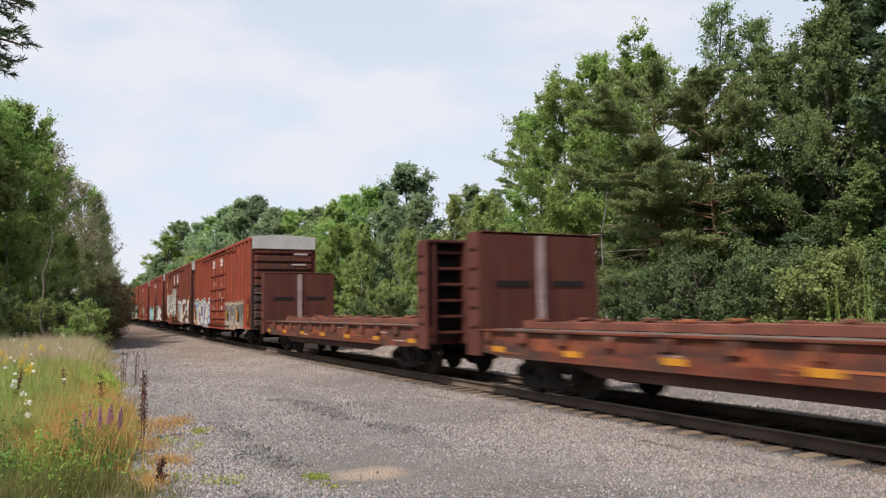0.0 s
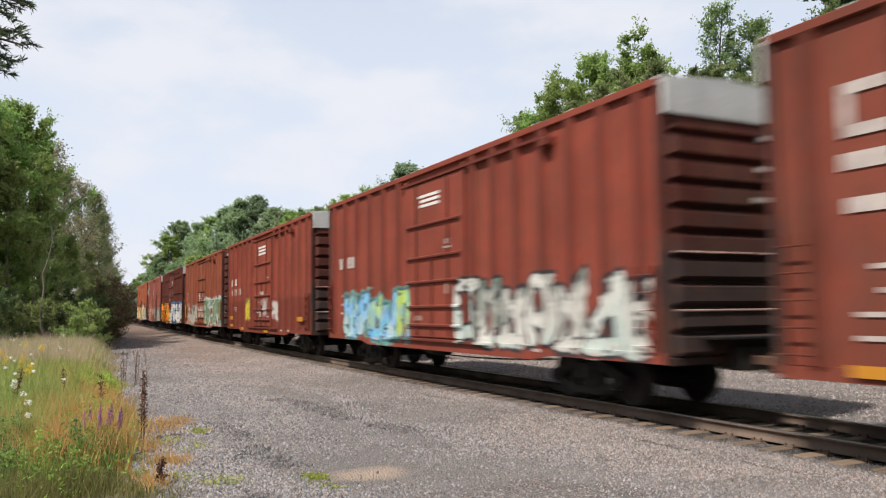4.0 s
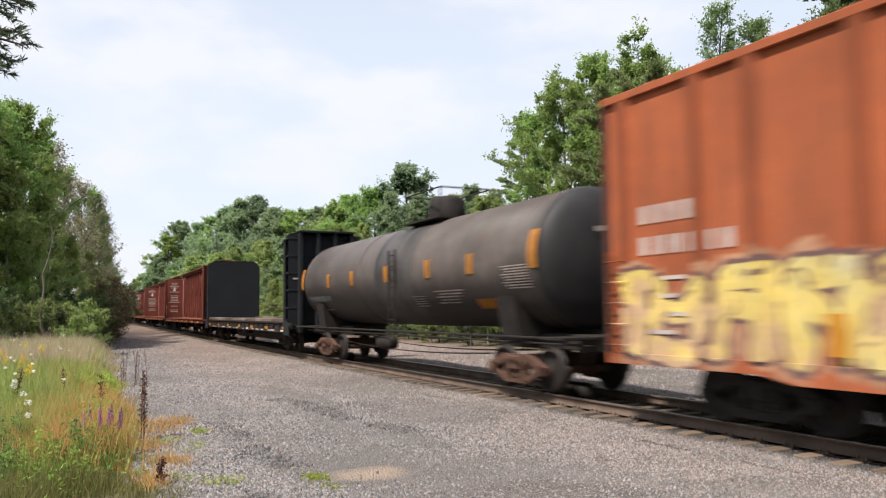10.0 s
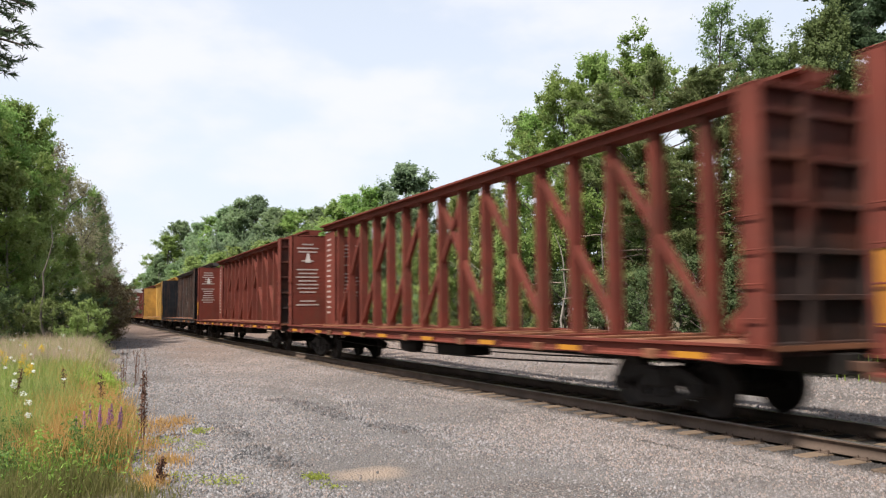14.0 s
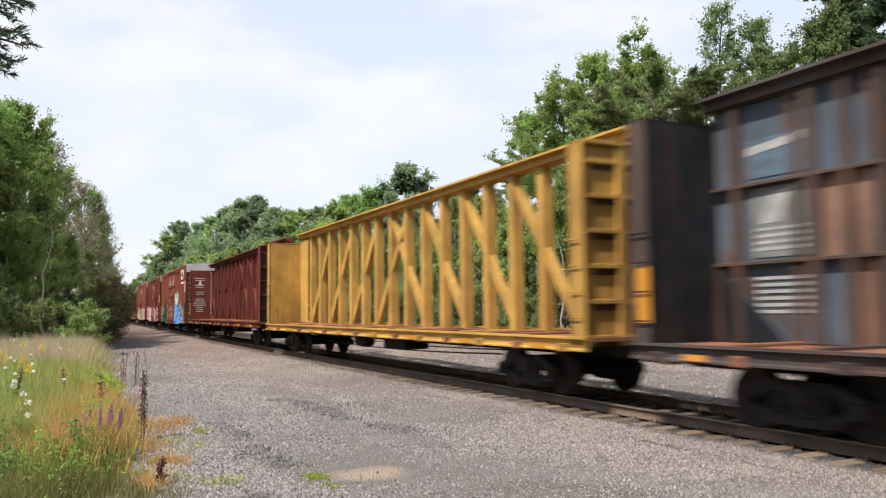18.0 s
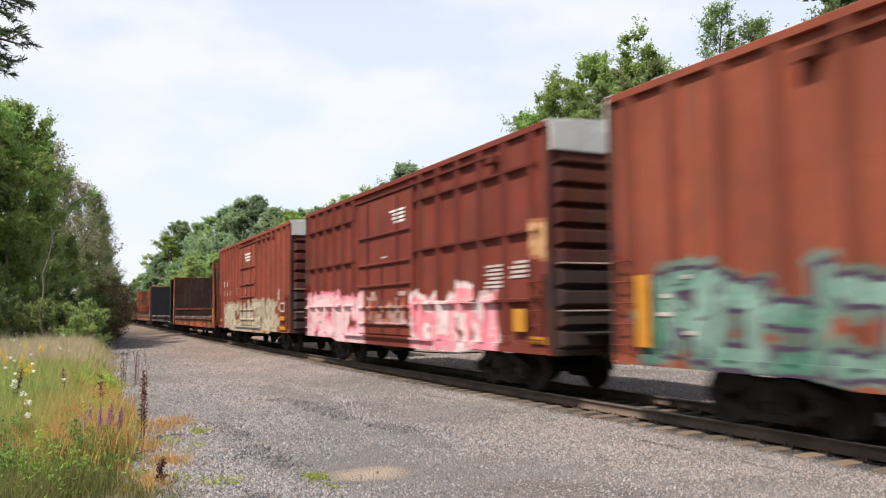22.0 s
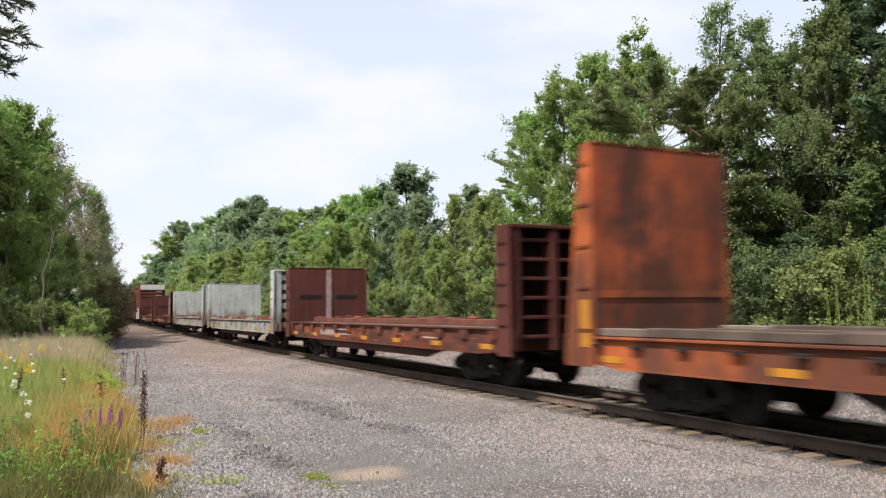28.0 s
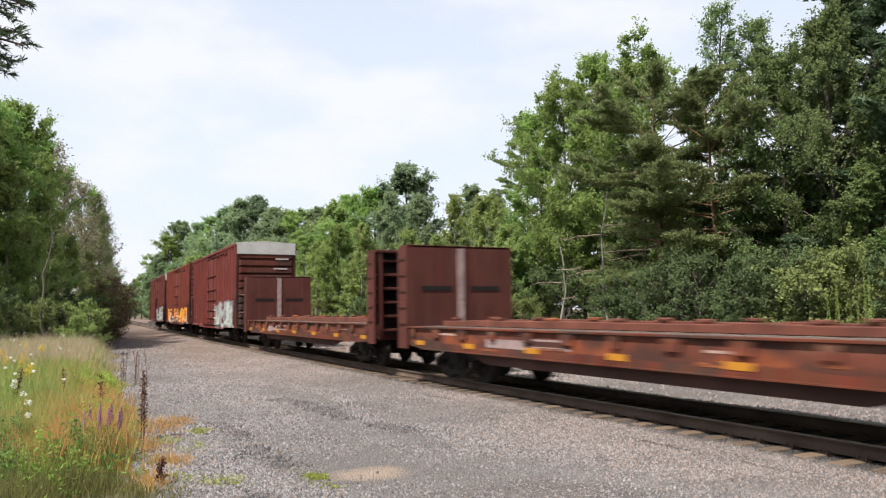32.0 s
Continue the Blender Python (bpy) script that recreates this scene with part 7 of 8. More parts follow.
M.update({
    "darkend": car_paint("dark_car_end", (0.105, 0.030, 0.024), 0.6, 0.25, tone=0.8, soot=0.5, black_below=2.7),
    "backdark": plain("end_back_dark", (0.035, 0.028, 0.026), 0.9, 0.0, 0.5, 1.5, 15.0),
    "void": plain("dark_slot", (0.012, 0.010, 0.010), 0.9, 0.0, 0.1),
    "strip": plain("pale_strip", (0.30, 0.22, 0.21), 0.7, 0.0, 0.3, 6.0),
    "riser": plain("riser_rust", (0.13, 0.045, 0.03), 0.8, 0.0, 0.4, 1.5, 15.0),
    "tankdark": plain("spill_black", (0.05, 0.045, 0.043), 0.55, 0.0, 0.5, 1.2, 10.0),
    "block": plain("block_rust_orange", (0.24, 0.075, 0.03), 0.8, 0.0, 0.35, 3.0, 15.0),
    "lowsill": plain("lower_sill_grime", (0.066, 0.031, 0.024), 0.85, 0.0, 0.5, 0.9, 12.0),
    "edgewood": plain("edge_timber", (0.085, 0.062, 0.05), 0.85, 0.0, 0.45, 1.4, 18.0, 0.4),
    "deckrust": plain("deck_rust", (0.20, 0.085, 0.045), 0.8, 0.0, 0.4, 1.2, 15.0),
    "emblemblue": plain("faded_emblem_blue", (0.085, 0.125, 0.165), 0.7, 0.0, 0.35, 5.0, 30.0, 0.03),
    "dull": plain("dull_stencil", (0.30, 0.30, 0.29), 0.75, 0.0, 0.3, 4.0, 30.0, 0.03),
    "webpale": plain("worn_grey_panel", (0.15, 0.155, 0.155), 0.75, 0.0, 0.35, 2.0, 20.0, 0.03),
    "slotdark": plain("slot_dark", (0.07, 0.045, 0.02), 0.9, 0.0, 0.4, 2.0, 15.0),
    "scorched": car_paint("scorched_orange", (0.25, 0.066, 0.026), 1.0, 0.4, tone=1.0, stain=0.95, soot=0.8),
    "lilacgrey": plain("lilac_grey_stencil", (0.34, 0.31, 0.33), 0.75, 0.0, 0.3, 4.0, 30.0, 0.03),
    "grease": plain("black_grease", (0.010, 0.009, 0.009), 0.9, 0.0, 0.5, 2.0, 20.0),
    "tankhead": plain("tank_head_black", (0.022, 0.021, 0.022), 0.6, 0.0, 0.4, 1.2, 10.0),
    "faint": plain("faded_lettering", (0.40, 0.26, 0.215), 0.75, 0.0, 0.35, 3.0, 30.0, 0.03),
    "orange": plain("reflector_orange", (0.50, 0.21, 0.035), 0.5, 0.0, 0.2, 5.0),
})
WHITE, BLACK, GREY, CREAM = (0.53, 0.51, 0.47), (0.03, 0.03, 0.035), (0.32, 0.33, 0.32), (0.48, 0.42, 0.31)
TEAL, SKY, LIME = (0.10, 0.42, 0.38), (0.16, 0.36, 0.66), (0.45, 0.55, 0.10)
PINK, ROSE, ORANGE, GOLD, PALE = (0.58, 0.17, 0.22), (0.58, 0.36, 0.37), (0.78, 0.22, 0.02), (0.74, 0.44, 0.05), (0.42, 0.52, 0.48)


def build_train():
    # two red bulkhead flats lead the visible string
    maroon = car_paint("maroon_bulkhead", (0.105, 0.034, 0.030), 0.3, 0.15)
    sillred = car_paint("rusty_sill", (0.165, 0.040, 0.024), 1.0, 0.5, tone=0.8, soot=0.85, tags=((-9, 9, 0.9, 1.22, ((0.12, 0.035, 0.024), (0.24, 0.066, 0.028), (0.05, 0.026, 0.022), (0.15, 0.045, 0.026), (0.20, 0.15, 0.11)), (0.06, 0.026, 0.022), 1.6),))
    for u0, u1 in ((-2.4, 14.9), (16.9, 34.2)):
        flatcar(u0, u1, "empty maroon bulkhead flatcar with a rusty orange-red deck frame", sillred, maroon, 3.36, 0.55, "box", None, True, blocks=8)
    m = car_paint("bright_red_box", (0.296, 0.067, 0.039), 0.2, 0.12, tags=((-7.7, -2.6, 0.74, 2.05, ((0.12, 0.12, 0.12), (0.05, 0.05, 0.05), (0.22, 0.20, 0.18), (0.06, 0.06, 0.06), (0.25, 0.23, 0.20)), (0.36, 0.31, 0.24), 1.3, (0.29, 0.24, 0.18)), (2.6, 8.9, 0.8, 2.4, (WHITE, SKY, WHITE, CREAM, (0.24, 0.34, 0.50), GREY), (0.1, 0.12, 0.2), 0.75, (0.40, 0.38, 0.32))))
    c = boxcar(36.5, 55.0, "bright red-brown sixty-foot boxcar with grey and blue graffiti low down", m, (43.1, 45.6, 48.2), posts=(7, 7))
    stencil(c, M["white"], -1.566, -1.28, 4.60, 1.1, 3, 0.085)
    stencil(c, M["white"], -1.566, 1.3, 4.60, 1.0, 3, 0.085)
    plates(c, "door_sign", M["aged"], -1.566, [(1.05, 1.35, 1.75, 1.98), (-1.75, -1.35, 1.75, 2.0), (1.0, 1.45, 2.25, 2.42), (-1.85, -1.3, 2.25, 2.48)], 0.006, "worn pale sign on the door")
    plates(c, "reflector", M["yellow"], -1.59, [(-3.35, -3.05, 1.27, 1.76), (4.9, 5.2, 1.15, 1.75), (8.5, 8.85, 1.15, 2.0), (7.6, 8.1, 0.9, 1.1), (-6.3, -6.0, 1.25, 1.75), (-8.9, -8.6, 1.2, 2.0)], 0.006, "yellow reflective strip")
    m = car_paint("dark_brown_box", (0.205, 0.055, 0.036), 0.35, 0.18, tags=((-8.3, -1.85, 0.85, 2.6, (WHITE, CREAM, WHITE, GREY, CREAM), (0.06, 0.07, 0.12), 1.05), (-0.35, 7.2, 1.4, 3.5, (WHITE, (0.42, 0.43, 0.41), WHITE, (0.3, 0.2, 0.18), (0.40, 0.42, 0.40)), (0.10, 0.13, 0.11), 0.75, (0.36, 0.33, 0.31))))
    c = boxcar(57.0, 75.4, "dark brown sixty-foot boxcar with white graffiti and faded lettering", m, (63.6, 66.0, 68.4), posts=(6, 7))
    for y in (-1.2, 1.1):
        stencil(c, M["white"], -1.566, y, 4.62, 1.1, 7, 0.06)
    stencil(c, M["aged"], -1.512, -8.1, 2.88, 0.55, 8, 0.06)
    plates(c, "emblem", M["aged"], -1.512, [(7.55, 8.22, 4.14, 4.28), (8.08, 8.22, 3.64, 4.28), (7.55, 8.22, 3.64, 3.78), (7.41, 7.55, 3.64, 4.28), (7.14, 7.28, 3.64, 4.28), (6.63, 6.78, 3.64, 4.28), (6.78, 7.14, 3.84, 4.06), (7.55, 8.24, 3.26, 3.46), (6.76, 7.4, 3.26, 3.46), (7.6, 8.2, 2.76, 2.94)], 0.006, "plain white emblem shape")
    plates(c, "reflector", M["yellow"], -1.59, [(-8.91, -8.55, 1.86, 2.85), (5.33, 5.7, 1.21, 1.70), (2.38, 2.70, 1.24, 1.69), (7.5, 8.19, 0.89, 1.03), (-2.4, -2.1, 1.2, 1.65), (-5.6, -5.3, 1.2, 1.65)], 0.006, "yellow reflective strip")
    m = car_paint("teal_tag_box", (0.248, 0.058, 0.038), 0.2, 0.14, tags=((-7.6, -1.1, 0.88, 2.35, (WHITE, PALE, WHITE, (0.10, 0.13, 0.11), (0.3, 0.45, 0.36)), BLACK, 0.95), (1.4, 6.3, 0.88, 2.2, (TEAL, PALE, SKY, LIME, TEAL), (0.05, 0.12, 0.14), 0.95, (0.10, 0.30, 0.27))))
    c = boxcar(77.4, 93.1, "red-brown boxcar with teal and white graffiti", m, (83.7, 86.8), posts=(6, 7))
    stencil(c, M["white"], -1.566, 0.2, 4.5, 1.2, 3, 0.07)
    letter_row(c, M["aged"], -1.512, 6.9, 2.98, 4, 0.27, 0.34, 0.3)
    m = car_paint("plain_red_box", (0.264, 0.060, 0.038), 0.25, 0.14, lower=2.2, tags=((2.55, 3.5, 1.28, 2.35, ((0.52, 0.42, 0.03), (0.50, 0.40, 0.04)), (0.20, 0.15, 0.04), 0.5), (-3.15, -2.15, 1.3, 2.05, (GREY, WHITE, GREY), (0.30, 0.17, 0.15), 0.55), (-1.25, -0.4, 1.5, 2.25, (GREY, (0.42, 0.34, 0.32)), (0.30, 0.17, 0.15), 0.5)))
    c = boxcar(95.2, 110.9, "red-brown boxcar with a small yellow scrawl", m, (101.2, 104.4), posts=(6, 6))
    stencil(c, M["white"], -1.566, -0.2, 4.54, 1.5, 3, 0.085)
    letter_row(c, M["white"], -1.512, 6.96, 2.99, 4, 0.20, 0.34, 0.75, 0.06)
    letter_row(c, M["aged"], -1.512, 6.89, 2.50, 7, 0.18, 0.32, 0.95)
    plates(c, "door_sign", M["aged"], -1.566, [(-0.35, 0.0, 1.95, 2.2), (-0.5, 0.1, 2.4, 2.55)], 0.006, "worn pale sign on the door")
    stencil(c, M["aged"], -1.566, 0.7, 1.74, 0.8, 2, 0.05)
    stencil(c, M["aged"], -1.512, 6.3, 1.90, 0.7, 3, 0.05)
    stencil(c, M["aged"], -1.512, 5.7, 1.90, 0.4, 3, 0.05)
    plates(c, "reflector", M["yellow"], -1.59, [(6.12, 6.93, 1.28, 1.45), (6.13, 6.94, 0.92, 1.05), (3.49, 4.12, 0.80, 0.92), (-1.50, -0.77, 0.76, 0.87), (-6.9, -6.2, 1.28, 1.45)], 0.006, "yellow reflective strip")
    m = car_paint("tan_brown_box", (0.262, 0.076, 0.040), 0.3, 0.14, tone=0.9, tags=((-7.95, -1.5, 0.86, 2.42, ((0.11, 0.16, 0.085), (0.16, 0.22, 0.13), (0.12, 0.17, 0.095), (0.17, 0.23, 0.15), (0.40, 0.40, 0.33)), (0.36, 0.42, 0.38), 1.35, (0.38, 0.43, 0.42)), (5.5, 6.9, 0.8, 1.85, ((0.44, 0.17, 0.14), (0.42, 0.20, 0.17)), (0.30, 0.18, 0.18), 0.9, (0.40, 0.16, 0.13)), (1.85, 5.65, 0.78, 2.1, ((0.36, 0.33, 0.27), (0.34, 0.33, 0.29), (0.36, 0.33, 0.27), (0.26, 0.26, 0.25)), (0.08, 0.08, 0.08), 1.3, (0.32, 0.30, 0.26)), (-1.3, 1.1, 1.35, 2.05, ((0.40, 0.34, 0.30), (0.35, 0.22, 0.16)), (0.25, 0.10, 0.06), 0.5)))
    c = boxcar(112.9, 128.6, "tan-brown boxcar with pale green bubble graffiti", m, (118.9, 122.1), "wide", 5.13, False, (5, 6))
    letter_row(c, M["aged"], -1.512, 6.68, 2.84, 4, 0.19, 0.20, 0.14, 0.03)
    letter_row(c, M["aged"], -1.512, 6.68, 2.53, 4, 0.19, 0.19, 0.14, 0.03)
    letter_row(c, M["aged"], -1.512, 5.47, 2.56, 5, 0.15, 0.19, 0.12)
    plates(c, "stencil", M["aged"], -1.512, [(6.09, 6.73, 2.31, 2.36), (6.09, 6.73, 2.15, 2.21), (4.90, 5.52, 2.31, 2.36), (4.90, 5.50, 2.15, 2.2), (6.3, 6.7, 2.05, 2.08), (6.3, 6.7, 1.95, 1.98), (6.3, 6.7, 1.83, 1.86), (5.6, 6.1, 2.05, 2.08), (5.6, 6.1, 1.95, 1.98)], 0.005, "pale stencilled line")
    plates(c, "reflector", M["yellow"], -1.60, [(6.82, 7.24, 1.28, 2.18), (5.85, 6.65, 1.31, 1.39), (4.4, 5.1, 0.95, 1.08)], 0.006, "yellow reflective strip")
    stencil(c, M["white"], -1.566, 0.4, 2.9, 0.8, 4, 0.09)
    part("end_mark", boxes((-1.3, 1.3, -8.0, -7.992, 4.75, 4.9)), M["aged"], c, "chipped white band across the end top")
    plates(c, "reflector", M["yellow"], -1.59, [(-7.78, -7.44, 1.25, 2.19), (-4.64, -3.97, 1.01, 1.13), (-2.47, -1.85, 1.0, 1.1), (3.0, 3.5, 0.82, 0.92)], 0.006, "yellow reflective strip")
    m = car_paint("dark_panel_box", (0.132, 0.032, 0.022), 0.3, 0.2, tags=((0.3, 2.2, 0.9, 2.0, ((0.66, 0.50, 0.03), (0.60, 0.40, 0.03)), (0.20, 0.10, 0.02), 0.6), (-7.95, 0.5, 0.70, 2.35, (WHITE, (0.58, 0.60, 0.62), WHITE, (0.60, 0.60, 0.60), (0.70, 0.22, 0.06)), (0.03, 0.04, 0.07), 1.3, (0.03, 0.22, 0.52)), (1.7, 7.9, 0.62, 2.35, (ORANGE, (0.80, 0.13, 0.02), ORANGE, (0.80, 0.30, 0.04), (0.80, 0.30, 0.04), GOLD), (0.22, 0.04, 0.02), 1.25, (0.66, 0.46, 0.03))))
    c = boxcar(130.7, 146.2, "dark brown panelled boxcar with orange and blue-white graffiti", m, (136.6, 140.5), "panel", 5.15, True, (6, 6))
    stencil(c, M["white"], -1.566, -0.8, 4.26, 1.0, 4, 0.06)
    letter_row(c, M["aged"], -1.512, 6.9, 2.98, 4, 0.27, 0.34, 0.3)
    stencil(c, M["aged"], -1.512, -5.78, 2.53, 0.72, 3, 0.05)
    stencil(c, M["aged"], -1.512, -6.75, 2.56, 0.7, 4, 0.05)
    for z in (2.55, 2.62, 2.90, 2.97, 3.30):
        part("end_stencil", boxes((-0.9, -0.2, -7.885, -7.88, z, z + 0.03)), M["aged"], c, "worn white stencil line on the end")
    plates(c, "reflector", M["orange"], -1.59, [(-7.7, -7.17, 0.85, 1.06)], 0.006, "orange reflective plate")
    m = car_paint("faded_pink_box", (0.288, 0.096, 0.072), 0.4, 0.2, tone=0.98, tags=((-7.8, -1.5, 0.78, 2.15, ((0.30, 0.29, 0.25), (0.36, 0.33, 0.26), (0.28, 0.28, 0.27), (0.33, 0.31, 0.26), (0.42, 0.25, 0.06)), (0.12, 0.11, 0.09), 1.1, (0.29, 0.26, 0.22)), (1.95, 5.5, 0.8, 2.45, ((0.36, 0.32, 0.17), (0.34, 0.32, 0.27), (0.38, 0.09, 0.05), (0.36, 0.31, 0.18), (0.26, 0.28, 0.16), (0.36, 0.15, 0.12)), (0.20, 0.05, 0.035), 0.7, (0.33, 0.20, 0.13)), (-1.4, 1.2, 1.4, 2.1, ((0.34, 0.24, 0.19), (0.40, 0.34, 0.28)), (0.2, 0.07, 0.05), 0.5), (6.85, 7.66, 3.7, 4.2, ((0.30, 0.40, 0.42), (0.34, 0.40, 0.42)), (0.30, 0.24, 0.22), 0.5)))
    c = boxcar(148.2, 163.8, "faded pinkish-red boxcar with smeared multi-colour graffiti", m, (154.2, 157.5), posts=(7, 7))
    stencil(c, M["aged"], -1.566, 0.0, 3.9, 1.2, 3, 0.1)
    for k in range(7):
        y = -1.9 - 0.78 * k
        part("emblem", boxes((-1.518, -1.512, y - 0.36, y, 4.02, 4.12), (-1.518, -1.512, y - 0.36, y, 4.28, 4.38), (-1.518, -1.512, y - 0.12, y, 4.12, 4.28)), M["faint"], c, "faded block of lettering")
        if k % 3 != 1:
            plates(c, "emblem", M["faint"], -1.512, [(y - 0.32, y, 3.32, 3.40), (y - 0.12, y, 3.40, 3.62)], 0.006, "faded block of lettering")
    ring = [(5.88, 4.58), (4.60, 4.60), (4.50, 4.30), (4.54, 3.87), (4.75, 3.60), (5.02, 3.45), (5.34, 3.40), (5.66, 3.48), (5.90, 3.66), (5.99, 3.95), (5.97, 4.30)]
    for (a, b), (p, q) in zip(ring, ring[1:] + ring[:1]):
        f = 0.91
        ia, ib, ip, iq = 5.25 + f * (a - 5.25), 4.02 + f * (b - 4.02), 5.25 + f * (p - 5.25), 4.02 + f * (q - 4.02)
        part("shield_outline", prism([(a, b), (p, q), (ip, iq), (ia, ib)], "x", -1.603, -1.597), M["faint"], c, "faded outline of an emblem")
    plates(c, "shield_bar", M["faint"], -1.597, [(4.9, 5.72, 4.28, 4.38), (4.9, 5.72, 4.02, 4.10), (5.05, 5.6, 3.72, 3.78)], 0.006, "faded bar inside the emblem")
    plates(c, "sign_plate", M["aged"], -1.512, [(6.10, 6.70, 2.46, 2.66)], 0.006, "small beige sign plate")
    plates(c, "stencil_block", M["lilacgrey"], -1.60, [(6.13, 6.62, 1.97, 2.1), (6.13, 6.62, 1.68, 1.85), (6.13, 6.62, 1.36, 1.5), (5.36, 5.93, 1.97, 2.1), (5.36, 5.93, 1.68, 1.85), (5.36, 5.93, 1.36, 1.5)], 0.005, "worn grey stencil block")
    plates(c, "reflector", M["yellow"], -1.59, [(7.22, 7.48, 1.33, 2.0)], 0.006, "tall yellow reflective strip")
    plates(c, "reflector", M["yellow"], -1.59, [(-7.06, -6.41, 0.99, 1.2)], 0.006, "yellow reflective strip")
    yell, dusk, lilac = ((0.60, 0.46, 0.13), (0.56, 0.47, 0.20)), (0.075, 0.04, 0.08), (0.36, 0.36, 0.42)
    m = car_paint("orange_brown_box", (0.320, 0.096, 0.042), 0.3, 0.14, tone=1.0, tags=((2.6, 7.6, 0.85, 2.3, (*yell, (0.46, 0.30, 0.20), *yell, (0.42, 0.45, 0.48)), (0.12, 0.07, 0.07), 1.2, (0.36, 0.20, 0.12)), (-1.6, 2.6, 0.72, 2.4, ((0.42, 0.46, 0.05), (0.50, 0.50, 0.10), (0.44, 0.26, 0.20), (0.36, 0.42, 0.06)), (0.06, 0.06, 0.03), 1.0, (0.36, 0.33, 0.18)),
                                                                                                      (-4.5, -1.6, 0.80, 2.5, (*yell, (0.40, 0.42, 0.46), *yell), dusk, 1.35, lilac), (-7.9, -4.5, 0.72, 2.15, (lilac, (0.30, 0.40, 0.22), (0.30, 0.31, 0.35), (0.26, 0.36, 0.22), (0.46, 0.52, 0.52)), (0.30, 0.24, 0.20), 0.9, (0.34, 0.36, 0.32))))
    c = boxcar(165.8, 181.6, "orange-brown boxcar with a long yellow and green graffiti band", m, (172.2, 175.3), "wide", 5.14, False, (5, 6))
    letter_row(c, M["aged"], -1.512, 7.1, 2.98, 4, 0.17, 0.28, 0.8)
    letter_row(c, M["aged"], -1.512, 7.1, 2.50, 6, 0.17, 0.28, 0.95)
    plates(c, "reflector", M["yellow"], -1.60, [(-7.9, -7.62, 1.17, 2.15), (-5.19, -4.82, 1.13, 1.60), (-7.30, -6.41, 1.51, 1.77), (3.6, 3.85, 1.1, 1.6)], 0.006, "yellow reflective strip")
    tank_car(183.4, 199.8, "dirty grey-black tank car with orange reflective squares", car_paint("tank_grey", (0.100, 0.086, 0.080), 0.1, 0.25, rough=0.5, tone=1.0, black_below=2.55))
    black = plain("black_bulkhead", (0.008, 0.0095, 0.012), 0.85, 0.0, 0.25, 0.8, 14.0, 0.08)
    bsill = car_paint("black_sill", (0.024, 0.022, 0.022), 0.3, 0.4)
    flatcar(201.0, 221.3, "empty black bulkhead flatcar with rounded ends and weathered plank deck", bsill, black, 4.80, 0.85, "box", None, False, True, (0.82, 1.20), True, edge="deckwood")
    cred = car_paint("center_red", (0.150, 0.039, 0.029), 0.35, 0.16, tone=0.95)
    for u0, u1 in ((222.9, 245.6), (247.0, 269.8), (271.2, 293.9)):
        centerbeam(u0, u1, "empty red-brown centerbeam flatcar with white loading instructions", cred, web=1, shift=0.3 if u0 == 247.0 else 0.0)
    centerbeam(295.7, 318.2, "empty weathered black centerbeam flatcar with grey web panels", car_paint("center_black", (0.055, 0.060, 0.064), 1.3, 0.4, tone=0.95, soot=0.4), car_paint("center_black_end", (0.010, 0.014, 0.019), 0.2, 0.3), 4.66, False, 3, diag=0.08, web_mats=(car_paint("web_blue_grey", (0.062, 0.086, 0.112), 0.8, 0.3, tone=1.0, soot=0.15), car_paint("web_rust", (0.21, 0.125, 0.092), 0.8, 0.35, tone=1.0, soot=0.2), car_paint("web_brown", (0.060, 0.045, 0.039), 0.7, 0.3, tone=1.0, soot=0.25)))
    centerbeam(319.4, 342.0, "empty yellow centerbeam flatcar with scuffed ends", car_paint("center_yellow", (0.560, 0.330, 0.082), 0.3, 0.15), car_paint("center_yellow_end", (0.560, 0.325, 0.075), 0.5, 0.2, stain=0.25), 4.6, False, 1, diag=0.18, shift=0.15)
    centerbeam(343.5, 366.4, "empty red-brown centerbeam flatcar with white loading instructions", car_paint("center_maroon", (0.128, 0.030, 0.024), 0.35, 0.16, tone=0.95))
    m = car_paint("lettered_red_box", (0.262, 0.072, 0.042), 0.35, 0.16, tags=((-8.8, -7.1, 0.92, 1.85, (GREY, (0.26, 0.25, 0.24), CREAM), (0.24, 0.18, 0.16), 0.9, (0.32, 0.26, 0.23)), (-7.3, -2.0, 0.66, 2.25, ((0.13, 0.31, 0.66), (0.16, 0.36, 0.70), (0.13, 0.30, 0.64), (0.12, 0.42, 0.60), (0.14, 0.32, 0.66)), (0.04, 0.10, 0.26), 0.85, (0.10, 0.38, 0.34)), (-4.9, -2.8, 2.25, 3.3, (WHITE, (0.48, 0.55, 0.53)), (0.08, 0.28, 0.20), 1.05), (2.6, 8.8, 0.84, 2.25, ((0.07, 0.19, 0.13), (0.05, 0.13, 0.09), (0.20, 0.30, 0.25), (0.08, 0.20, 0.14)), (0.05, 0.03, 0.06), 0.95, (0.10, 0.15, 0.12)), (-2.1, 2.1, 1.1, 2.35, ((0.40, 0.20, 0.17), (0.26, 0.10, 0.07), (0.34, 0.16, 0.12)), (0.12, 0.05, 0.04), 0.6), (-9.2, -8.4, 3.1, 3.95, ((0.42, 0.20, 0.18), (0.50, 0.32, 0.30)), (0.30, 0.12, 0.10), 0.5)))
    c = boxcar(368.6, 387.2, "red-brown sixty-foot boxcar with a white emblem and blue graffiti", m, (375.6, 378.1, 380.6), posts=(7, 7))
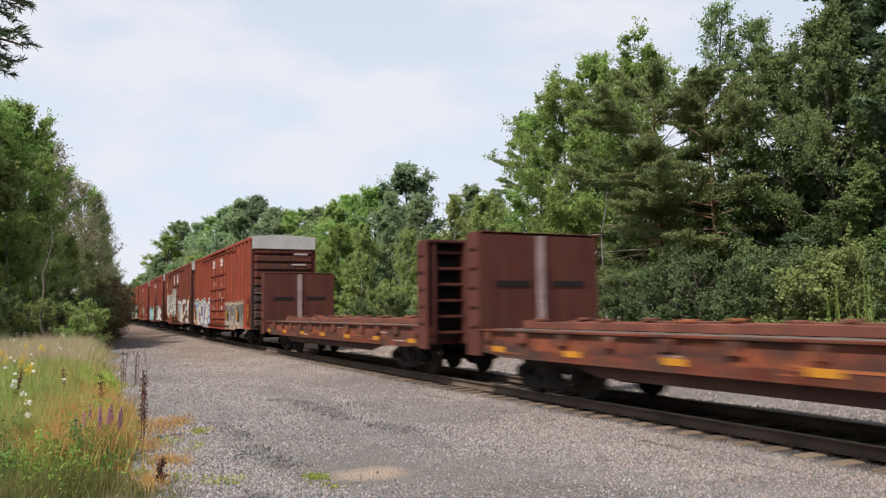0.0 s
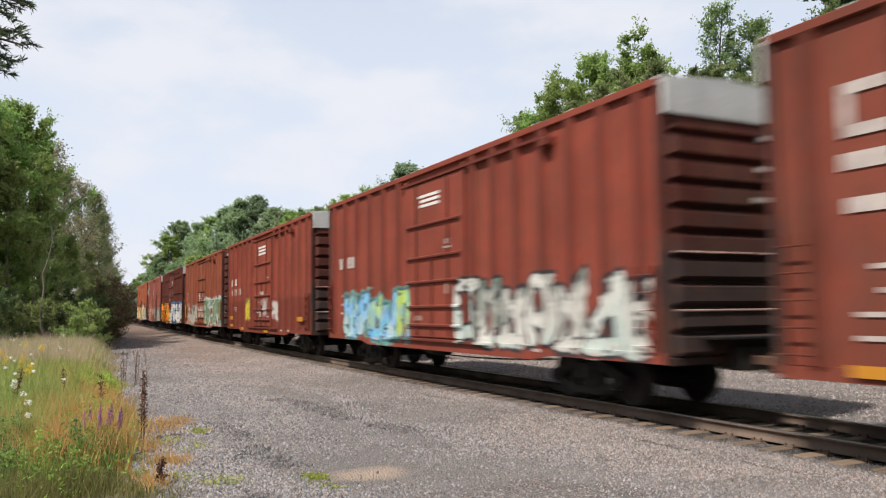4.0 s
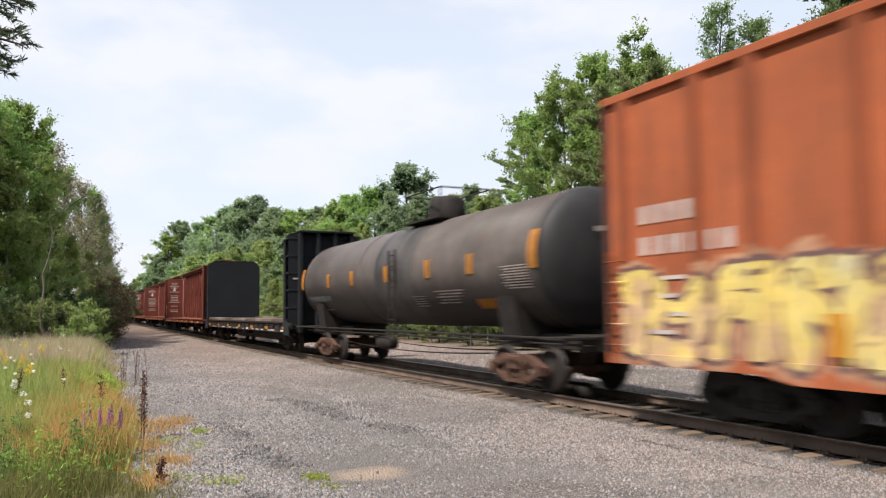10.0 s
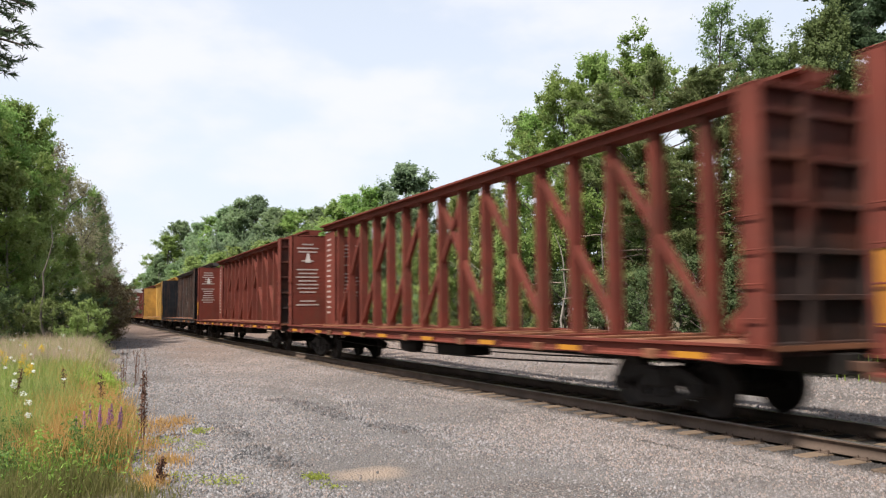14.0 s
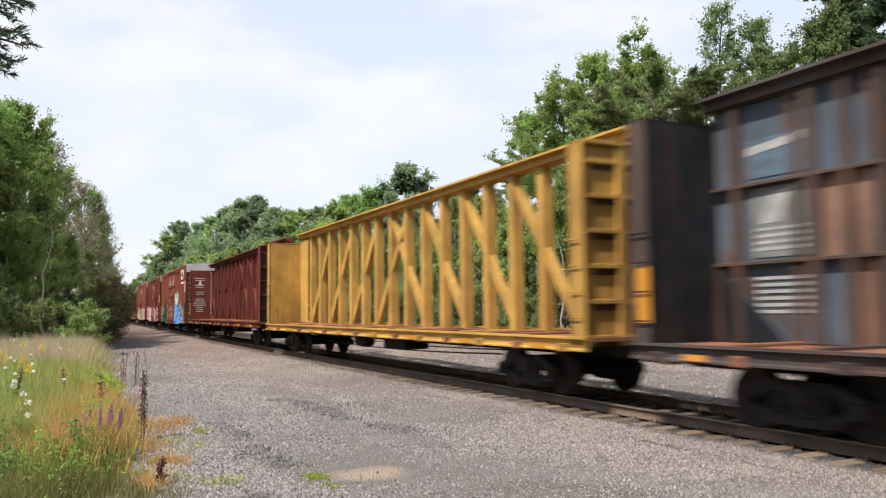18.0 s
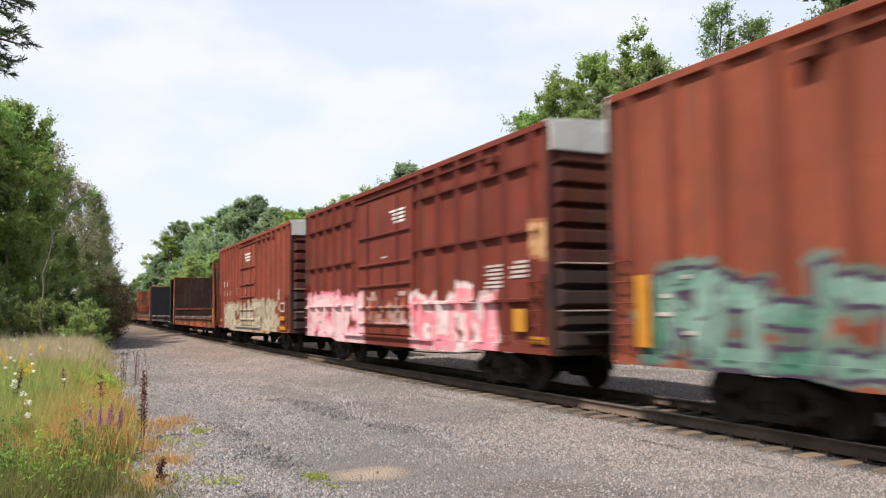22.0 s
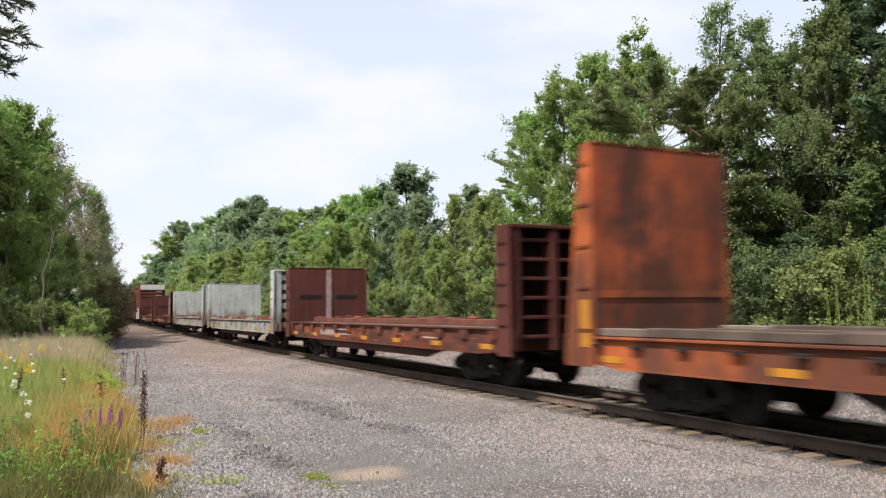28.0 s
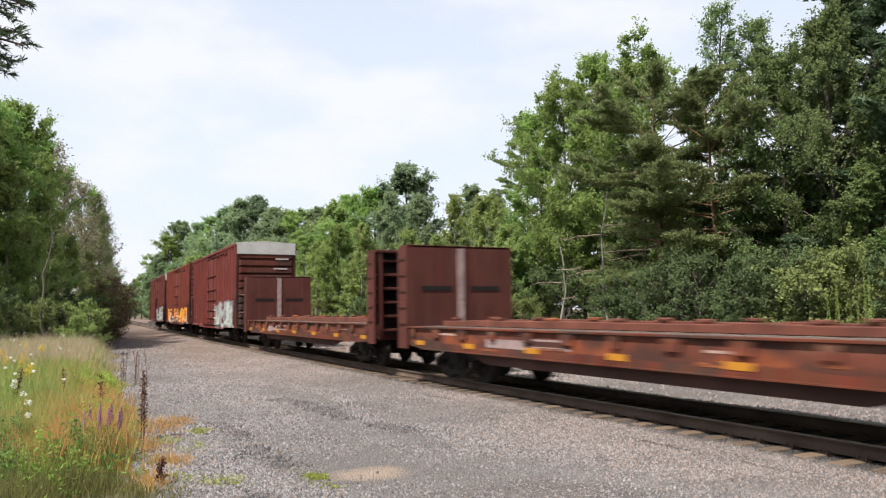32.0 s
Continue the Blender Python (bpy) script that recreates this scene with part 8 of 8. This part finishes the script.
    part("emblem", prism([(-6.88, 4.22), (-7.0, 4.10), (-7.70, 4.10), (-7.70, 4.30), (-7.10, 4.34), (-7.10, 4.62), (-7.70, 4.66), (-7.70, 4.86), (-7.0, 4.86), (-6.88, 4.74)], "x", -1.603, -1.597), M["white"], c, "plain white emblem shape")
    part("emblem", prism([(-7.90, 4.10), (-8.14, 4.10), (-8.66, 4.70), (-8.66, 4.86), (-8.42, 4.86), (-7.90, 4.26)], "x", -1.603, -1.597), M["white"], c, "plain white slanted emblem shape")
    plates(c, "emblem_bar", M["white"], -1.597, [(-8.70, -6.88, 3.78, 3.92)], 0.006, "white bar under the emblem")
    for y in (-1.2, 1.2):
        stencil(c, M["white"], -1.566, y, 4.55, 1.1, 6, 0.065)
    stencil(c, M["aged"], -1.512, -6.53, 2.44, 0.78, 6, 0.055)
    stencil(c, M["aged"], -1.512, -7.45, 2.46, 0.8, 4, 0.055)
    plates(c, "reflector", M["yellow"], -1.60, [(-8.83, -8.42, 1.3, 2.2), (-8.73, -8.15, 1.02, 1.18), (-6.55, -6.2, 1.16, 1.66), (8.4, 8.7, 1.1, 2.2), (2.9, 3.2, 1.1, 1.7)], 0.006, "yellow reflective strip")
    plates(c, "reflector", M["yellow"], -1.566, [(-0.6, -0.25, 1.5, 2.03)], 0.006, "yellow reflective strip")
    m = car_paint("pink_tag_box", (0.185, 0.038, 0.026), 0.25, 0.18, tags=((-5.8, -1.5, 0.68, 2.15, (PINK, (0.60, 0.22, 0.25), PINK, (0.66, 0.22, 0.24), (0.62, 0.40, 0.38)), (0.60, 0.48, 0.47), 0.9, (0.62, 0.50, 0.49)), (1.75, 7.5, 0.68, 2.2, (ROSE, (0.60, 0.42, 0.42), ROSE, (0.62, 0.50, 0.50)), (0.60, 0.28, 0.32), 1.3, (0.56, 0.18, 0.24)), (-1.3, 1.6, 1.3, 2.1, ((0.40, 0.34, 0.33), (0.32, 0.07, 0.03), (0.12, 0.03, 0.02)), (0.10, 0.03, 0.02), 0.45), (-7.8, -7.15, 2.6, 3.3, ((0.46, 0.26, 0.13), (0.50, 0.30, 0.15)), (0.30, 0.12, 0.06), 0.5)))
    c = boxcar(389.0, 404.5, "dark red panelled boxcar with pink and white graffiti", m, (395.1, 399.0), "panel", 5.16, True, (6, 6))
    stencil(c, M["white"], -1.566, -0.7, 4.35, 1.05, 4, 0.06)
    stencil(c, M["aged"], -1.512, -5.66, 2.58, 0.75, 6, 0.05)
    stencil(c, M["aged"], -1.512, -6.6, 2.61, 0.78, 4, 0.055)
    stencil(c, M["aged"], -1.512, -6.1, 1.15, 0.5, 2, 0.05)
    plates(c, "reflector", M["yellow"], -1.59, [(-6.99, -6.55, 1.23, 1.67), (-7.7, -7.12, 1.01, 1.15)], 0.006, "yellow reflective strip")
    m = car_paint("cream_tag_box", (0.275, 0.068, 0.042), 0.25, 0.14, tags=((-5.75, 5.95, 0.70, 2.1, ((0.40, 0.345, 0.25), (0.36, 0.325, 0.26), (0.40, 0.345, 0.25), (0.29, 0.255, 0.20), (0.38, 0.33, 0.24)), (0.24, 0.20, 0.14), 0.8, (0.34, 0.295, 0.22)),))
    c = boxcar(406.7, 422.3, "red-brown boxcar with a cream painted band and scrawl", m, (412.9, 416.3), posts=(7, 7))
    stencil(c, M["white"], -1.566, 0.0, 4.44, 1.5, 3, 0.085)
    letter_row(c, M["white"], -1.512, 6.67, 3.03, 5, 0.22, 0.28, 0.32, 0.05)
    letter_row(c, M["faint"], -1.512, 6.6, 2.53, 2, 0.2, 0.27, 0.3)
    letter_row(c, M["faint"], -1.512, 5.75, 2.53, 3, 0.2, 0.27, 0.24)
    letter_row(c, M["faint"], -1.512, 4.75, 2.53, 3, 0.2, 0.27, 0.24)
    plates(c, "stencil", M["aged"], -1.512, [(6.02, 6.35, 1.86, 1.93), (6.02, 6.35, 1.69, 1.76), (5.23, 5.68, 1.86, 1.93), (5.23, 5.68, 1.69, 1.76), (2.44, 2.98, 2.83, 2.86), (2.44, 2.98, 2.55, 2.58), (2.5, 2.9, 2.67, 2.74)], 0.005, "pale stencilled line")
    plates(c, "placard_board", M["riser"], -1.575, [(2.42, 2.96, 1.36, 1.73)], 0.01, "bare rusty placard board")
    plates(c, "placard_line", M["aged"], -1.586, [(2.45, 2.93, 1.60, 1.62), (2.45, 2.93, 1.44, 1.46)], 0.004, "pale line on the placard")
    stencil(c, M["aged"], -1.512, -5.9, 2.56, 0.8, 5, 0.055)
    stencil(c, M["aged"], -1.512, -5.9, 1.87, 0.7, 2, 0.05)
    stencil(c, M["aged"], -1.512, -5.95, 1.37, 0.65, 4, 0.05)
    part("sign_frame", boxes((-1.606, -1.60, -7.2, -6.5, 1.94, 2.0), (-1.606, -1.60, -7.2, -6.5, 1.63, 1.69), (-1.606, -1.60, -7.2, -7.12, 1.63, 2.0), (-1.606, -1.60, -6.58, -6.5, 1.63, 2.0)), M["aged"], c, "pale outlined sign frame")
    plates(c, "reflector", M["yellow"], -1.60, [(-7.29, -6.47, 1.29, 1.46), (-7.41, -6.45, 0.92, 1.06), (6.5, 6.95, 1.15, 1.3), (-3.9, -3.3, 0.76, 0.88)], 0.006, "yellow reflective strip")
    orange = car_paint("orange_flat", (0.43, 0.112, 0.034), 0.8, 0.25, tone=1.0, soot=0.45, stain=0.7)
    dark = car_paint("charred_bulkhead", (0.030, 0.016, 0.014), 0.1, 0.35, tone=0.9)
    mott = car_paint("mottled_bulkhead", (0.300, 0.072, 0.030), 1.0, 0.4, tone=1.0, stain=0.92, soot=0.25)
    flatcar(423.7, 445.3, "empty orange bulkhead flatcar with a charred brown inner wall", orange, orange, 4.53, 0.82, "slope", dark, False, True, (0.72, 1.22))
    flatcar(447.0, 468.0, "empty black bulkhead flatcar with a weathered deck", bsill, black, 4.40, 0.62, "box", None, False, True, (0.78, 1.20), edge="deckwood")
    flatcar(468.9, 491.4, "empty orange bulkhead flatcar with a mottled rusty inner wall", orange, orange, 4.53, 0.82, "slope", mott, False, True, (0.72, 1.22))
    flatcar(493.2, 510.1, "empty maroon bulkhead flatcar with a rusty orange-red deck frame", sillred, maroon, 3.36, 0.55, "box", None, True, blocks=8)
    grey = car_paint("grey_flat", (0.335, 0.355, 0.33), 0.8, 0.16, tone=0.95, soot=0.38)
    greywall = car_paint("grey_bulkhead", (0.42, 0.45, 0.43), 0.2, 0.08, tone=1.0, foot=1.55)
    for u0, u1 in ((512.1, 529.2), (531.1, 548.1)):
        flatcar(u0, u1, "empty pale grey bulkhead flatcar with rust-stained ends", grey, greywall, 3.37, 0.55, "box", None, False, blocks=9, pale=True)
    for u0, u1 in ((550.1, 567.4), (569.1, 586.6)):
        flatcar(u0, u1, "empty maroon bulkhead flatcar with a rusty orange-red deck frame", sillred, maroon, 3.36, 0.55, "box", None, True, blocks=8)
    m = car_paint("plum_box", (0.192, 0.046, 0.042), 0.3, 0.16, tags=((-7.5, -1.5, 0.8, 2.2, (WHITE, PALE, GREY, WHITE), (0.2, 0.2, 0.22), 0.7),))
    boxcar(588.9, 604.5, "plum-red boxcar with white drip graffiti", m, (594.9, 598.1), posts=(7, 7))
    m = car_paint("gold_tag_box", (0.208, 0.050, 0.036), 0.3, 0.16, tags=((-7.5, 6.0, 0.8, 2.0, (GOLD, WHITE, ORANGE, GOLD, GREY), BLACK, 0.8),))
    boxcar(606.7, 622.3, "red-brown boxcar with gold graffiti", m, (612.7, 615.9), posts=(7, 7), panel=False)
    m = car_paint("last_box", (0.152, 0.037, 0.032), 0.3, 0.16, tags=((-7.5, 0.0, 0.8, 2.2, (WHITE, GREY, PALE), BLACK, 0.8),))
    boxcar(624.5, 640.1, "dark red boxcar at the end of the train", m, (630.5, 633.7), posts=(7, 7))


build_train()


# ---- ties: the nearest each a piece of the track, the rest one strip ----
def build_ties():
    root = new("track_bed")
    tagged(root, "weathered wooden ties in grey ballast under the rails", "track", kind="structure")
    kinds = []
    for k in range(4):
        bm = soft_box(-1.28, 1.28, -0.11, 0.11, -0.345, -0.176, 0.012)
        me = bpy.data.meshes.new("tie")
        bm.to_mesh(me)
        bm.free()
        me.materials.append(M["tie"])
        kinds.append(me)
    rng = random.Random(9)
    plate = bmesh.new()
    for s in (-0.752, 0.752):
        box(plate, s - 0.16, s + 0.16, -0.09, 0.09, -0.178, -0.168)
        for a in (-0.11, 0.11):
            for b in (-0.06, 0.06):
                box(plate, s + a - 0.012, s + a + 0.012, b - 0.012, b + 0.012, -0.17, -0.135)
    pm = bpy.data.meshes.new("tie_plate")
    plate.to_mesh(pm)
    plate.free()
    pm.materials.append(M["rail"])
    far_v, far_f = [], []
    k = 0
    s = -130.0
    while s < 420:
        x, y, z, th = track(s)
        m = pose(x + rng.uniform(-0.05, 0.05), y, z + rng.uniform(-0.006, 0.004), 0, 0, -math.degrees(th) + rng.uniform(-1.2, 1.2))
        if 1.0 < s < 75.0:
            part_mesh("tie", kinds[k % 4], M["tie"], root, "", m)
            if s < 30:
                part_mesh("tie_plate", pm, M["rail"], root, "", pose(x, y, z, 0, 0, -math.degrees(th)))
        else:
            for c in ((-1.28, -0.11, -0.34), (1.28, -0.11, -0.34), (1.28, 0.11, -0.34), (-1.28, 0.11, -0.34), (-1.28, -0.11, -0.176), (1.28, -0.11, -0.176), (1.28, 0.11, -0.176), (-1.28, 0.11, -0.176)):
                far_v.append(tuple(m @ Vector(c)))
            o = len(far_v) - 8
            far_f += [(o + 4, o + 5, o + 6, o + 7), (o, o + 1, o + 5, o + 4), (o + 2, o + 3, o + 7, o + 6), (o + 1, o + 2, o + 6, o + 5), (o + 3, o, o + 4, o + 7)]
        k += 1
        s += 0.52
    tagged(part_mesh("far_ties", np_mesh("far_ties", far_v, far_f), M["tie"], root, "more ties along the line"), kind="stuff")


build_ties()


def motions():
    """Every car rolls along the track at one steady speed, towards the camera and past it."""
    for car, mid, length in CARS:
        rows = []
        reach = length * 0.36
        for k in range(33):
            t = SECONDS * k / 32
            s = mid - SPEED * t
            a, b = track(s - reach), track(s + reach)
            th = math.degrees(math.atan2(b[0] - a[0], b[1] - a[1]))
            rows.append((t, pose((a[0] + b[0]) / 2, (a[1] + b[1]) / 2, (a[2] + b[2]) / 2, 0, 0, -th)))
        walk(car, rows)
    turn = math.degrees(SPEED / 0.43)
    count = int(SECONDS * FPS)
    for axle, y in WHEELSETS:
        walk(axle, [(k / FPS, pose(0, y, 0.44, turn * k / FPS % 360.0, 0, 0)) for k in range(count + 1)])


motions()
